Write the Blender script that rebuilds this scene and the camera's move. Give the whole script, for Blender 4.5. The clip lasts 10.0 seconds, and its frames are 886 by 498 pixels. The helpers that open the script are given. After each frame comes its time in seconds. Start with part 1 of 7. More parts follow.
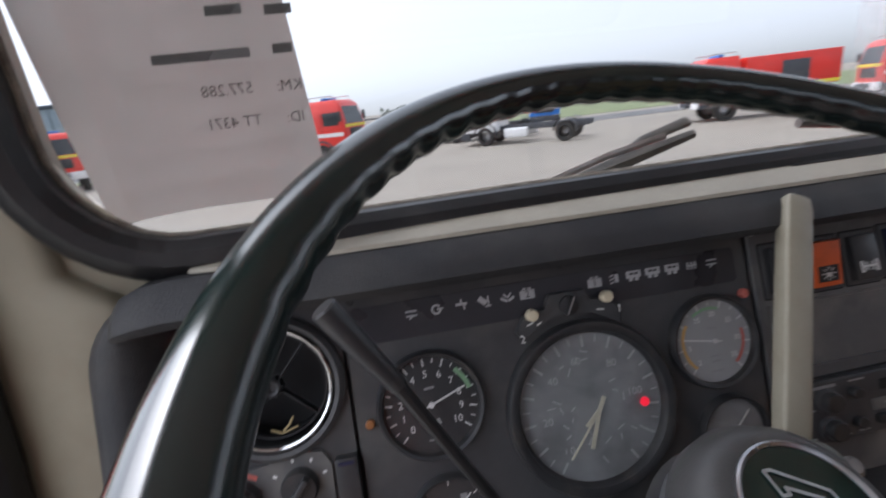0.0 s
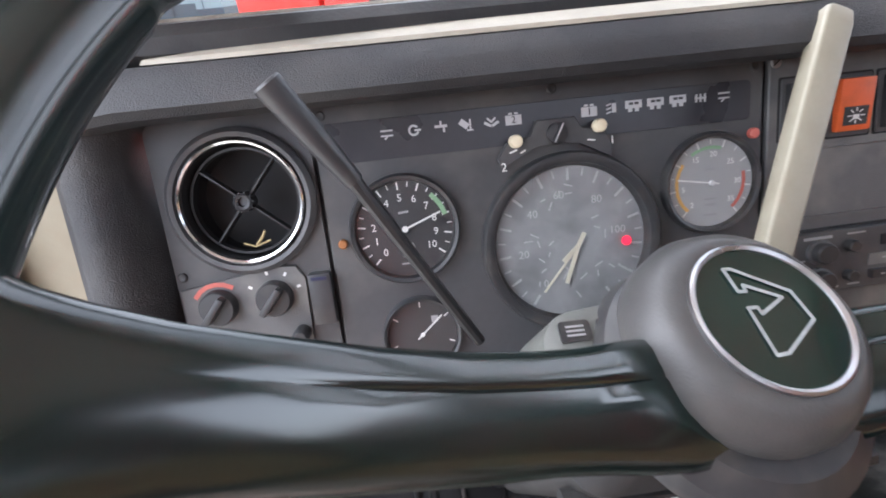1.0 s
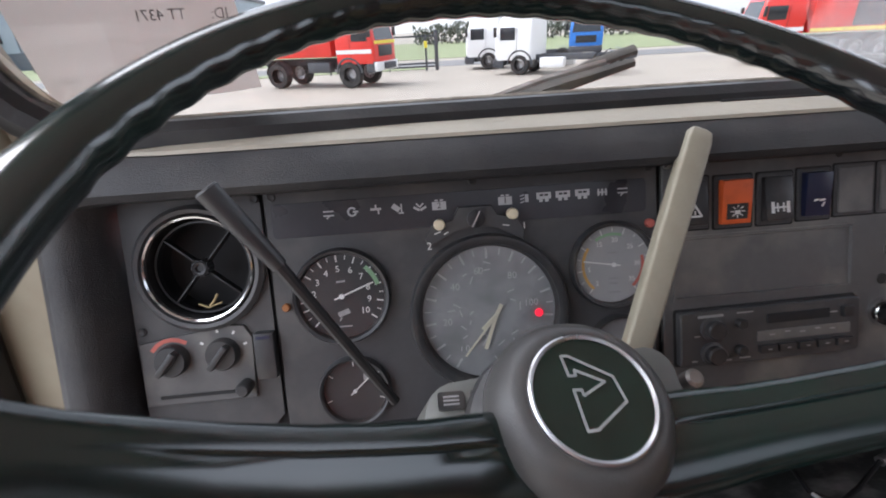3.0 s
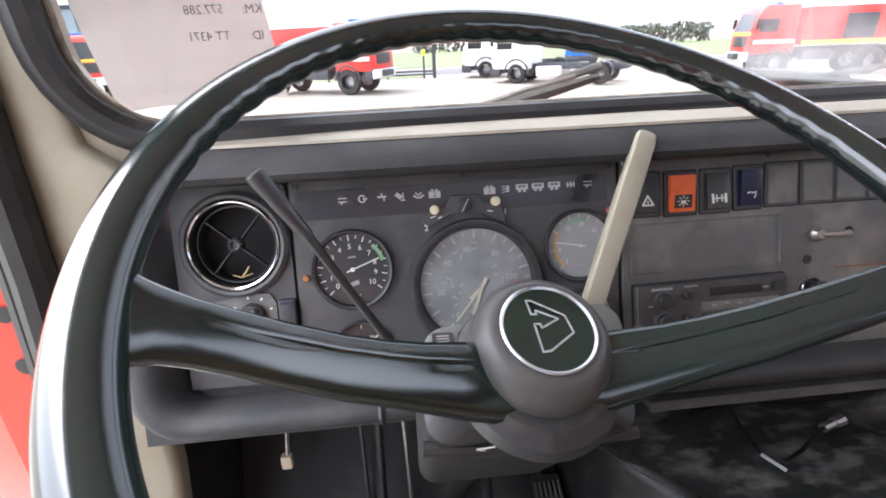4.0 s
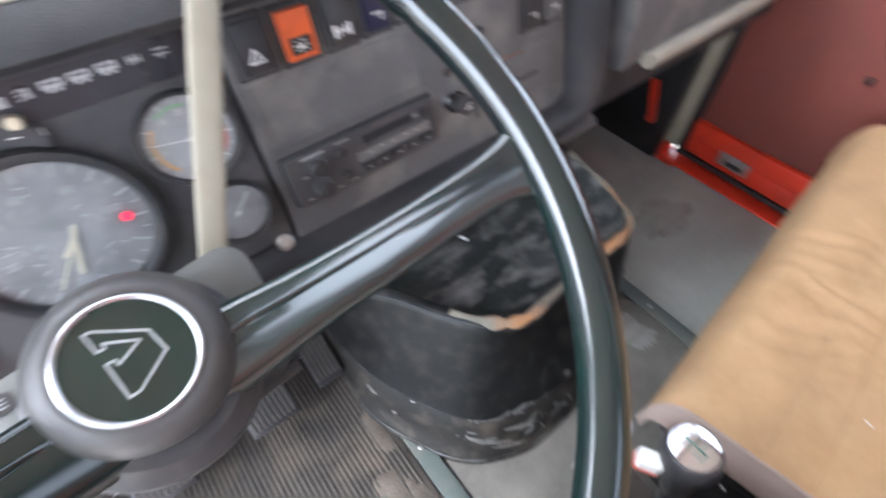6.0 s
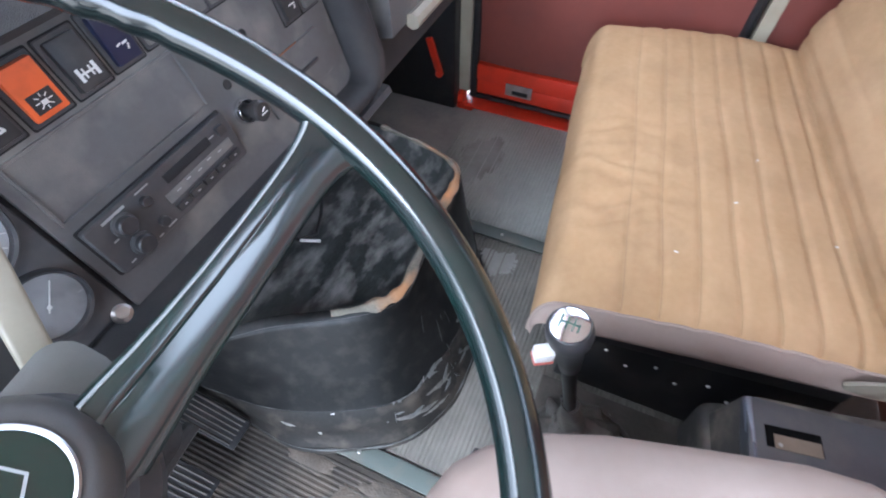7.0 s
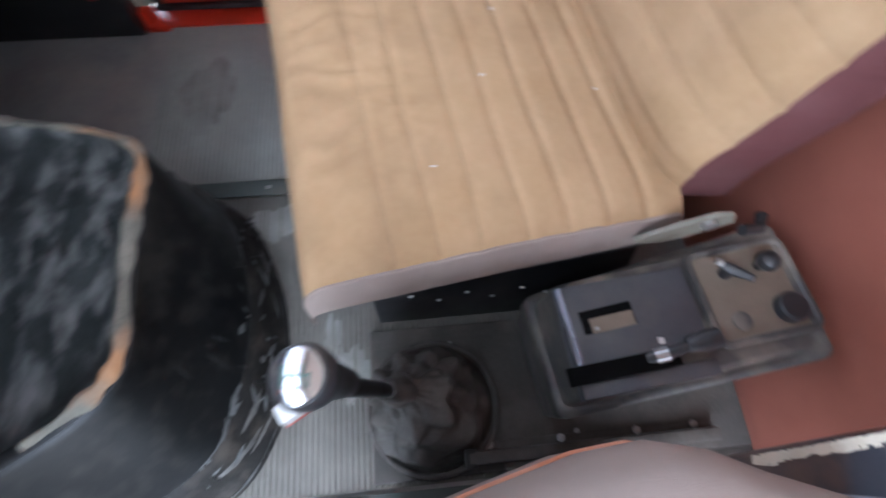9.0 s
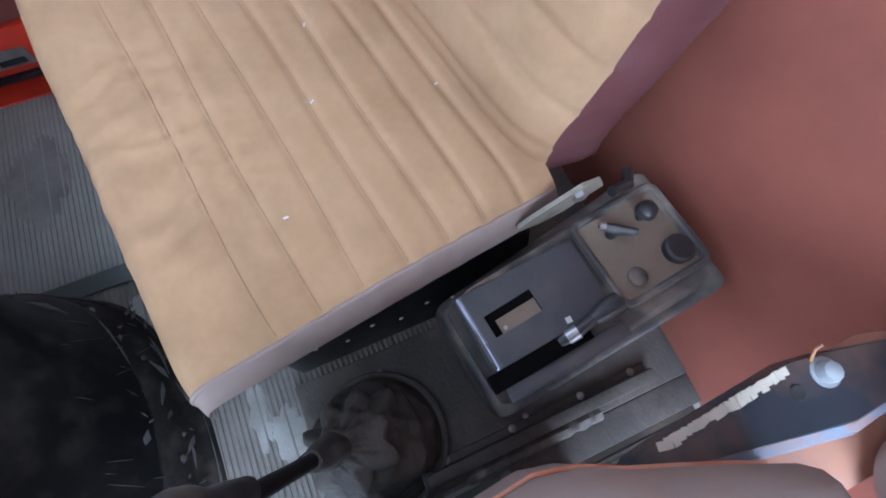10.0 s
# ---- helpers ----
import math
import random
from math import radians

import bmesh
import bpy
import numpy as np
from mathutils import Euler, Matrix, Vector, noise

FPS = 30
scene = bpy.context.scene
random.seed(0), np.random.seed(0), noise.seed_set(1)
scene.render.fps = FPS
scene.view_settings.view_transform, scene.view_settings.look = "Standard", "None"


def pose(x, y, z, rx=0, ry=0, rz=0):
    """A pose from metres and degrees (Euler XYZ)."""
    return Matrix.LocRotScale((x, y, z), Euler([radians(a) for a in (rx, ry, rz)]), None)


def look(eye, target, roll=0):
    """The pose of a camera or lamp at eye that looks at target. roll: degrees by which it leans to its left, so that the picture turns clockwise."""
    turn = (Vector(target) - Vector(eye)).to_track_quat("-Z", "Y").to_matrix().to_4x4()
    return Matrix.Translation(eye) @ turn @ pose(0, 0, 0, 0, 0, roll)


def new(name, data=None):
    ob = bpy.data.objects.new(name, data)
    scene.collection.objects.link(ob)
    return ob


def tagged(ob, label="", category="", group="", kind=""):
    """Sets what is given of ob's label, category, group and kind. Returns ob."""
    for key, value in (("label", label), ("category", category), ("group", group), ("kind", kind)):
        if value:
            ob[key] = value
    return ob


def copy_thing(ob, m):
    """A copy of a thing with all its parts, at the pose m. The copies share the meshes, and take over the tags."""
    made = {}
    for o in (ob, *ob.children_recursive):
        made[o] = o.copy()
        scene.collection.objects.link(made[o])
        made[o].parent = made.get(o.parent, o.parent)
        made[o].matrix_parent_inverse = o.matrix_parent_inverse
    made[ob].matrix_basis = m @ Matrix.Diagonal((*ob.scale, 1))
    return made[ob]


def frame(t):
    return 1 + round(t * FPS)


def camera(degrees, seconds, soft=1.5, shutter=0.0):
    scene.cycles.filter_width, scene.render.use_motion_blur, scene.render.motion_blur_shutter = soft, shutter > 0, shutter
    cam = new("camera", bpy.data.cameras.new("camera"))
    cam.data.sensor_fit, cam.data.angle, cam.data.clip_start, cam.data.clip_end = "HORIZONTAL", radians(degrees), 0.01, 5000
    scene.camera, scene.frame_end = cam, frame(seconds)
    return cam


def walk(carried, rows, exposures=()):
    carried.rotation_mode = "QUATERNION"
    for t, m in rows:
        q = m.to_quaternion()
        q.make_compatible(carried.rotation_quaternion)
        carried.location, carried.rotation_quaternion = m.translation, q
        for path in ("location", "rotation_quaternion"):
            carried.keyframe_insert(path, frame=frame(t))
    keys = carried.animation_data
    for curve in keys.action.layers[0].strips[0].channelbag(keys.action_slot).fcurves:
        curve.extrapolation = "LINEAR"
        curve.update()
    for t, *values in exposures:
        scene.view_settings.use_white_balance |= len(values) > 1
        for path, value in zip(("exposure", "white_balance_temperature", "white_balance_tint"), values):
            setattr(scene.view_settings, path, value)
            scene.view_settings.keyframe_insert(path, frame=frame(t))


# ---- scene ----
cam = camera(88.0, 10.0, soft=1.8, shutter=0.5)
PATH = [
    (0, (-0.040, -0.051, 0.879), (0.205, 1.881, 0.424), -7.0),
    (0.5, (-0.023, -0.047, 0.848), (-0.005, 1.850, 0.215), -6.6),
    (1, (-0.012, -0.054, 0.815), (0.092, 1.735, -0.071), -5.5),
    (1.5, (-0.001, -0.088, 0.817), (0.059, 1.751, 0.034), -3.5),
    (2, (0.007, -0.105, 0.861), (0.052, 1.761, 0.144), -4.8),
    (2.5, (0.060, -0.081, 0.850), (0.163, 1.771, 0.104), -3.3),
    (2.7, (0.057, -0.080, 0.857), (0.170, 1.771, 0.110), -3.3),
    (3.8, (0.046, -0.188, 0.862), (0.197, 1.695, 0.204), -2.7),
    (4, (0.046, -0.190, 0.864), (0.188, 1.677, 0.160), -2.7),
    (4.5, (0.073, -0.211, 0.848), (0.254, 1.650, 0.138), -3.7),
    (5, (0.109, -0.190, 0.844), (0.316, 1.614, 0.006), -4.5),
    (5.5, (0.245, -0.112, 0.910), (0.396, 1.424, -0.361), -8.7),
    (6, (0.218, -0.096, 0.932), (0.990, 0.872, -0.638), 0.2),
    (6.2, (0.223, -0.089, 0.924), (1.112, 0.699, -0.685), 0.9),
    (7.3, (0.177, -0.145, 0.960), (1.294, 0.311, -0.635), -0.8),
    (7.5, (0.153, -0.161, 0.993), (1.261, 0.305, -0.605), -1.5),
    (8, (0.202, -0.137, 0.945), (1.316, 0.279, -0.663), -1.7),
    (8.5, (0.337, -0.161, 0.907), (1.266, 0.054, -0.851), -3.3),
    (9, (0.424, -0.250, 0.847), (1.196, -0.375, -0.994), 4.1),
    (9.5, (0.489, -0.361, 0.829), (1.084, -0.635, -1.061), 2.3),
    (10, (0.477, -0.349, 0.840), (1.102, -0.676, -1.032), 4.3),
]
EXPOSURES = [(0.0, 1.65, 5900, 12), (0.5, 2.4, 5900, 12), (1.0, 3.25, 5900, 12), (1.5, 3.25, 5900, 12), (2.0, 2.8, 5900, 12), (2.5, 2.25, 6000, 12), (2.7, 2.25, 6000, 12), (4.0, 3.05, 6000, 12), (4.5, 3.15, 6000, 12), (5.0, 3.2, 6000, 12), (5.5, 3.4, 5900, 11), (6.0, 3.72, 5700, 10), (7.5, 3.7, 5200, 9), (8.0, 3.47, 5200, 9), (8.5, 3.25, 5300, 9), (9.0, 3.47, 5200, 9), (9.5, 3.4, 5000, 9), (10.0, 3.4, 4850, 9)]
walk(cam, [(t, look(eye, target, roll)) for t, eye, target, roll in PATH], EXPOSURES)

# ---- daylight: bright overcast ----
world = bpy.data.worlds.new("overcast_sky")
scene.world = world
world.use_nodes = True
wn, wl = world.node_tree.nodes, world.node_tree.links
sky = wn.new("ShaderNodeTexSky")
sky.sky_type = "NISHITA"
sky.sun_disc = False
sky.sun_elevation, sky.sun_rotation = radians(62), radians(288)
sky.air_density, sky.dust_density, sky.ozone_density = 1.0, 4.0, 1.0
grey = wn.new("ShaderNodeHueSaturation")
grey.inputs["Saturation"].default_value = 0.22
wl.new(sky.outputs[0], grey.inputs["Color"])
back = wn["Background"]
wl.new(grey.outputs[0], back.inputs[0])
back.inputs[1].default_value = 0.15
sun_data = bpy.data.lights.new("sun", "SUN")
sun_data.energy, sun_data.angle, sun_data.color = 0.5, radians(60), (1.0, 0.99, 0.97)
sun = new("sun", sun_data)
sun.matrix_world = look((-6, 2, 12), (0, 0, 0))


# ---- materials ----
def mat(name, base, rough=0.5, alt=None, scale=18.0, amount=0.5, bump=0.0, bump_scale=400.0, metal=0.0, coat=0.0,
        dirt=None, dirt_scale=5.0, dirt_amount=0.0, rough_var=0.12, stretch=(1, 1, 1), detail=6.0, spec=0.5, random_tint=0.0):
    """A surface with colour variation at two scales, patchy dirt and a fine relief."""
    m = bpy.data.materials.new(name)
    m.use_nodes = True
    nodes, links = m.node_tree.nodes, m.node_tree.links
    bsdf = nodes["Principled BSDF"]
    coord = nodes.new("ShaderNodeTexCoord")
    mapping = nodes.new("ShaderNodeMapping")
    mapping.inputs["Scale"].default_value = stretch
    links.new(coord.outputs["Object"], mapping.inputs[0])
    alt = alt or tuple(min(1, c * 1.5 + 0.004) for c in base)

    def noise_node(s, d):
        n = nodes.new("ShaderNodeTexNoise")
        n.inputs["Scale"].default_value, n.inputs["Detail"].default_value = s, d
        links.new(mapping.outputs[0], n.inputs["Vector"])
        return n

    def ramp(source, lo, hi):
        r = nodes.new("ShaderNodeMapRange")
        r.inputs[1].default_value, r.inputs[2].default_value = lo, hi
        links.new(source, r.inputs[0])
        return r.outputs[0]

    def mix(fac, a, b):
        n = nodes.new("ShaderNodeMix")
        n.data_type = "RGBA"
        for socket, value in ((n.inputs[0], fac), (n.inputs[6], a), (n.inputs[7], b)):
            if isinstance(value, (tuple, list)):
                socket.default_value = (*value, 1)
            elif isinstance(value, float):
                socket.default_value = value
            else:
                links.new(value, socket)
        return n.outputs[2]

    broad, fine = noise_node(scale, detail), noise_node(scale * 9, 3.0)
    fac = nodes.new("ShaderNodeMath")
    fac.operation = "MULTIPLY_ADD"
    links.new(ramp(broad.outputs[0], 0.35, 0.68), fac.inputs[0])
    fac.inputs[1].default_value = amount * 0.7
    second = nodes.new("ShaderNodeMath")
    second.operation = "MULTIPLY"
    links.new(ramp(fine.outputs[0], 0.35, 0.7), second.inputs[0])
    second.inputs[1].default_value = amount * 0.3
    links.new(second.outputs[0], fac.inputs[2])
    colour = mix(fac.outputs[0], base, alt)
    if dirt:
        patch = noise_node(dirt_scale, 8.0)
        strength = nodes.new("ShaderNodeMath")
        strength.operation = "MULTIPLY"
        links.new(ramp(patch.outputs[0], 0.48, 0.72), strength.inputs[0])
        strength.inputs[1].default_value = dirt_amount
        colour = mix(strength.outputs[0], colour, dirt)
    if random_tint:
        info = nodes.new("ShaderNodeObjectInfo")
        hsv = nodes.new("ShaderNodeHueSaturation")
        links.new(colour, hsv.inputs["Color"])
        r = nodes.new("ShaderNodeMapRange")
        r.inputs[3].default_value, r.inputs[4].default_value = 1 - random_tint, 1 + random_tint
        links.new(info.outputs["Random"], r.inputs[0])
        links.new(r.outputs[0], hsv.inputs["Value"])
        colour = hsv.outputs[0]
    links.new(colour, bsdf.inputs["Base Color"])
    rv = nodes.new("ShaderNodeMapRange")
    rv.inputs[3].default_value, rv.inputs[4].default_value = max(0.02, rough - rough_var), min(1, rough + rough_var)
    links.new(broad.outputs[0], rv.inputs[0])
    links.new(rv.outputs[0], bsdf.inputs["Roughness"])
    bsdf.inputs["Metallic"].default_value = metal
    bsdf.inputs["Coat Weight"].default_value = coat
    bsdf.inputs["Coat Roughness"].default_value = 0.12
    bsdf.inputs["Specular IOR Level"].default_value = spec
    if bump:
        grain = noise_node(bump_scale, 4.0)
        b = nodes.new("ShaderNodeBump")
        b.inputs["Strength"].default_value, b.inputs["Distance"].default_value = bump, 0.002
        links.new(grain.outputs[0], b.inputs["Height"])
        links.new(b.outputs[0], bsdf.inputs["Normal"])
    return m


def glass_mat(name, tint=(1, 1, 1), rough=0.0, clear=0.92, least=0.03):
    """A thin pane: mostly clear, with a reflection that follows Fresnel."""
    m = bpy.data.materials.new(name)
    m.use_nodes = True
    nodes, links = m.node_tree.nodes, m.node_tree.links
    nodes.remove(nodes["Principled BSDF"])
    out = nodes["Material Output"]
    clear_node, gloss, mixer, fres = (nodes.new(n) for n in ("ShaderNodeBsdfTransparent", "ShaderNodeBsdfGlossy", "ShaderNodeMixShader", "ShaderNodeLayerWeight"))
    clear_node.inputs[0].default_value = (*(c * clear for c in tint), 1)
    gloss.inputs["Roughness"].default_value = rough
    fres.inputs[0].default_value = 0.5
    power, scaled = nodes.new("ShaderNodeMath"), nodes.new("ShaderNodeMath")
    power.operation, scaled.operation = "POWER", "MULTIPLY_ADD"
    power.inputs[1].default_value, scaled.inputs[1].default_value, scaled.inputs[2].default_value = 5.0, 0.9, least
    links.new(fres.outputs["Facing"], power.inputs[0])
    links.new(power.outputs[0], scaled.inputs[0])
    links.new(scaled.outputs[0], mixer.inputs[0])
    links.new(clear_node.outputs[0], mixer.inputs[1])
    links.new(gloss.outputs[0], mixer.inputs[2])
    links.new(mixer.outputs[0], out.inputs[0])
    return m


def glow_mat(name, colour, strength):
    m = mat(name, colour, 0.4)
    b = m.node_tree.nodes["Principled BSDF"]
    b.inputs["Emission Color"].default_value = (*colour, 1)
    b.inputs["Emission Strength"].default_value = strength
    return m


# near-black colour on flat slabs stands in for the shade inside console slots
slot_dark = mat("unlit_slot_interior", (0.003, 0.003, 0.003), 0.9, spec=0.1, amount=0.3)
DUST = (0.16, 0.14, 0.115)
vinyl_black = mat("grained_black_vinyl", (0.031, 0.031, 0.033), 0.5, bump=0.5, bump_scale=900, dirt=(0.13, 0.12, 0.108), dirt_amount=0.3, dirt_scale=11, spec=0.3)
panel_black = mat("matt_black_panel", (0.05, 0.05, 0.053), 0.48, bump=0.15, bump_scale=1200, dirt=(0.17, 0.16, 0.145), dirt_amount=0.35, dirt_scale=16)
panel_grey = mat("dusty_black_panel", (0.095, 0.094, 0.094), 0.48, bump=0.25, bump_scale=900, dirt=(0.3, 0.28, 0.245), dirt_amount=0.65, dirt_scale=12)
knob_black = mat("black_knob_plastic", (0.028, 0.028, 0.03), 0.4, dirt=DUST, dirt_amount=0.2, dirt_scale=40)
# green mixed into rim, spokes and badge partly stands for their green reflections
rim_paint = mat("dark_green_black_enamel", (0.006, 0.007, 0.0085), 0.17, alt=(0.003, 0.022, 0.016), scale=4, amount=0.7, coat=0.25, spec=0.8, dirt=(0.025, 0.025, 0.026), dirt_amount=0.3, dirt_scale=14, rough_var=0.06)
hub_plastic = mat("worn_black_hub_plastic", (0.058, 0.056, 0.055), 0.42, bump=0.12, bump_scale=700, dirt=(0.12, 0.11, 0.1), dirt_amount=0.3, dirt_scale=22)
spoke_paint = mat("dusty_green_black_enamel_and_sheen", (0.006, 0.007, 0.0085), 0.16, alt=(0.002, 0.021, 0.0145), scale=5, amount=0.8, coat=0.3, spec=0.7, dirt=(0.04, 0.039, 0.038), dirt_amount=0.4, dirt_scale=11, rough_var=0.12)
emblem_black = mat("glossy_green_black_badge_and_sheen", (0.002, 0.006, 0.005), 0.1, alt=(0.003, 0.026, 0.019), scale=14, amount=0.8, coat=0.8, rough_var=0.04)
chrome = mat("chrome", (0.72, 0.72, 0.73), 0.14, metal=1.0, amount=0.25, rough_var=0.07)
steel = mat("dull_steel", (0.42, 0.41, 0.4), 0.38, metal=0.9, dirt=(0.2, 0.15, 0.1), dirt_amount=0.4, dirt_scale=30)
silver_line = mat("pale_silver_print", (0.55, 0.55, 0.54), 0.4, amount=0.3, scale=120)
white_print = mat("white_print", (0.72, 0.72, 0.7), 0.5, amount=0.2, scale=200)
faded_print = mat("faded_grey_print", (0.3, 0.3, 0.3), 0.5, amount=0.4, scale=200)
hazed_print = mat("hazed_pale_print", (0.42, 0.42, 0.43), 0.5, amount=0.4, scale=200)
orange_print = mat("orange_print", (0.64, 0.38, 0.12), 0.5)
green_print = mat("green_print", (0.25, 0.42, 0.25), 0.5)
red_print = mat("red_print", (0.52, 0.13, 0.1), 0.5)
dial_black = mat("black_dial", (0.03, 0.03, 0.032), 0.5)
# haze and glare of the cover glass are mixed into this dial colour
dial_haze = mat("grey_dial_with_painted_haze", (0.25, 0.255, 0.262), 0.5, alt=(0.36, 0.365, 0.375), scale=22, amount=0.9, dirt=(0.09, 0.09, 0.096), dirt_amount=0.5, dirt_scale=26)
dial_grey = mat("grey_dial", (0.36, 0.365, 0.365), 0.5, alt=(0.45, 0.45, 0.455), scale=40)
brass = mat("brass_pointer", (0.6, 0.57, 0.46), 0.4, amount=0.3)
beige_plastic = mat("aged_beige_plastic", (0.27, 0.245, 0.185), 0.45, alt=(0.34, 0.31, 0.24), scale=30, dirt=(0.2, 0.17, 0.12), dirt_amount=0.5, dirt_scale=30)
knob_cream = mat("cream_knob_plastic", (0.66, 0.58, 0.42), 0.4)
cream_paint = mat("cream_paint", (0.33, 0.295, 0.215), 0.5, alt=(0.38, 0.345, 0.26), scale=9, dirt=(0.25, 0.2, 0.14), dirt_amount=0.45, dirt_scale=13, bump=0.06, bump_scale=300)
cream_vinyl = mat("cream_vinyl_ledge", (0.29, 0.262, 0.208), 0.55, dirt=(0.25, 0.22, 0.17), dirt_amount=0.4, dirt_scale=14, bump=0.2, bump_scale=800)
rubber = mat("black_rubber", (0.010, 0.010, 0.011), 0.45, dirt=(0.07, 0.066, 0.06), dirt_amount=0.25, dirt_scale=18, bump=0.15, bump_scale=300)
orange_plastic = mat("orange_plastic", (0.78, 0.14, 0.035), 0.42, alt=(0.7, 0.12, 0.035), dirt=(0.3, 0.08, 0.03), dirt_amount=0.3, dirt_scale=60)
blue_plastic = mat("dark_blue_plastic", (0.012, 0.016, 0.045), 0.35)
blue_bright = mat("blue_plastic", (0.015, 0.035, 0.2), 0.35)
red_paint = mat("red_cab_paint", (0.62, 0.035, 0.012), 0.35, alt=(0.5, 0.03, 0.012), scale=7, coat=0.3, dirt=(0.2, 0.03, 0.015), dirt_amount=0.5, dirt_scale=9)
maroon_vinyl = mat("maroon_vinyl", (0.15, 0.035, 0.024), 0.55, alt=(0.19, 0.047, 0.033), scale=5, amount=0.7, bump=0.25, bump_scale=600, dirt=(0.1, 0.035, 0.03), dirt_amount=0.45, dirt_scale=6)
rust_vinyl = mat("rust_red_wall_vinyl", (0.36, 0.125, 0.084), 0.42, alt=(0.41, 0.152, 0.104), scale=4, amount=0.7, bump=0.12, bump_scale=500, dirt=(0.2, 0.065, 0.05), dirt_amount=0.5, dirt_scale=5)
tan_cloth = mat("tan_woven_upholstery", (0.375, 0.236, 0.122), 0.9, alt=(0.46, 0.305, 0.172), scale=11, amount=0.8, bump=0.55, bump_scale=1100, dirt=(0.235, 0.145, 0.078), dirt_amount=0.35, dirt_scale=13, stretch=(1, 1, 1), spec=0.15)
pink_cloth = mat("pinkish_grey_upholstery", (0.305, 0.243, 0.212), 0.92, alt=(0.355, 0.288, 0.255), scale=12, amount=0.6, bump=0.4, bump_scale=1200, dirt=(0.3, 0.2, 0.16), dirt_amount=0.35, dirt_scale=8, spec=0.15)
seam_thread = mat("dark_seam", (0.24, 0.155, 0.082), 0.9)
orange_trim = mat("orange_foam_trim", (0.55, 0.19, 0.09), 0.8, alt=(0.6, 0.34, 0.24), amount=0.9, scale=30)
mat_rubber = mat("ribbed_floor_rubber", (0.115, 0.108, 0.093), 0.65, alt=(0.18, 0.17, 0.148), scale=10, amount=0.9, dirt=(0.24, 0.225, 0.195), dirt_amount=0.6, dirt_scale=7, bump=0.2, bump_scale=500)
# brown with dirt, and darkened for the footwell shade missing under the open door
driver_rubber = mat("dirty_brown_shaded_floor_rubber", (0.022, 0.019, 0.0155), 0.8, alt=(0.06, 0.05, 0.04), scale=12, amount=1.0, dirt=(0.12, 0.095, 0.072), dirt_amount=0.7, dirt_scale=9, bump=0.3, bump_scale=500)
mat_green = mat("greenish_floor_rubber", (0.26, 0.268, 0.243), 0.5, alt=(0.36, 0.365, 0.335), scale=8, amount=0.9, dirt=(0.36, 0.345, 0.3), dirt_amount=0.45, dirt_scale=6, bump=0.2, bump_scale=500)
floor_metal = mat("grey_painted_floor_metal", (0.27, 0.265, 0.25), 0.5, alt=(0.38, 0.365, 0.335), scale=7, amount=0.9, dirt=(0.46, 0.42, 0.36), dirt_amount=0.6, dirt_scale=9)
strip_green = mat("dull_grey_green_strip_paint", (0.075, 0.092, 0.083), 0.6, alt=(0.1, 0.115, 0.105), dirt=(0.14, 0.125, 0.1), dirt_amount=0.6, dirt_scale=20)
tunnel_black = mat("scuffed_black_tunnel_paint", (0.006, 0.0062, 0.0066), 0.42, alt=(0.0105, 0.0105, 0.0105), scale=9, amount=0.8, dirt=(0.045, 0.041, 0.036), dirt_amount=0.45, dirt_scale=34, bump=0.6, bump_scale=24, rough_var=0.16, spec=0.3)
# tunnel black made paler: dust plus the windscreen's sheen, put into the colour
tray_black = mat("dusty_black_tray_paint_with_sheen", (0.022, 0.025, 0.024), 0.38, alt=(0.06, 0.066, 0.064), scale=14, amount=1.0, dirt=(0.26, 0.255, 0.245), dirt_amount=0.85, dirt_scale=17, bump=0.7, bump_scale=24, rough_var=0.2, spec=0.5, stretch=(1, 1.8, 1))
shroud_grey = mat("grey_shroud_plastic", (0.095, 0.097, 0.088), 0.5, bump=0.12, bump_scale=700, dirt=(0.09, 0.085, 0.08), dirt_amount=0.4, dirt_scale=20)
worn_edge_mat = mat("worn_tan_edge", (0.12, 0.115, 0.095), 0.8, alt=(0.26, 0.24, 0.19), scale=22, amount=1.0, bump=0.8, bump_scale=250, dirt=(0.6, 0.27, 0.09), dirt_amount=1.0, dirt_scale=8)
scuff_mat = mat("pale_scuff", (0.06, 0.062, 0.06), 0.7, alt=(0.17, 0.168, 0.16), scale=80)
black_metal = mat("black_painted_metal", (0.012, 0.012, 0.013), 0.4, dirt=(0.08, 0.07, 0.06), dirt_amount=0.3, dirt_scale=14)
void_black = mat("patchy_dull_black", (0.012, 0.012, 0.013), 0.8, dirt=(0.05, 0.045, 0.04), dirt_amount=0.5, dirt_scale=8)
console_black = mat("dusty_console_plastic", (0.07, 0.066, 0.062), 0.45, alt=(0.12, 0.112, 0.1), amount=0.9, bump=0.15, bump_scale=900, dirt=(0.3, 0.26, 0.21), dirt_amount=0.85, dirt_scale=14)
grimy_plate = mat("grimy_dark_floor_plate", (0.05, 0.045, 0.039), 0.65, alt=(0.1, 0.09, 0.077), scale=15, amount=0.9, dirt=(0.17, 0.145, 0.12), dirt_amount=0.6, dirt_scale=12, bump=0.3, bump_scale=150)
dust_brown = mat("dusty_brown_plate", (0.21, 0.165, 0.12), 0.7, alt=(0.27, 0.215, 0.158), scale=30, amount=0.8)
boot_leather = mat("creased_grey_leatherette", (0.06, 0.055, 0.049), 0.6, alt=(0.13, 0.12, 0.107), scale=24, amount=0.9, bump=0.6, bump_scale=120, dirt=(0.19, 0.165, 0.14), dirt_amount=0.5, dirt_scale=16)
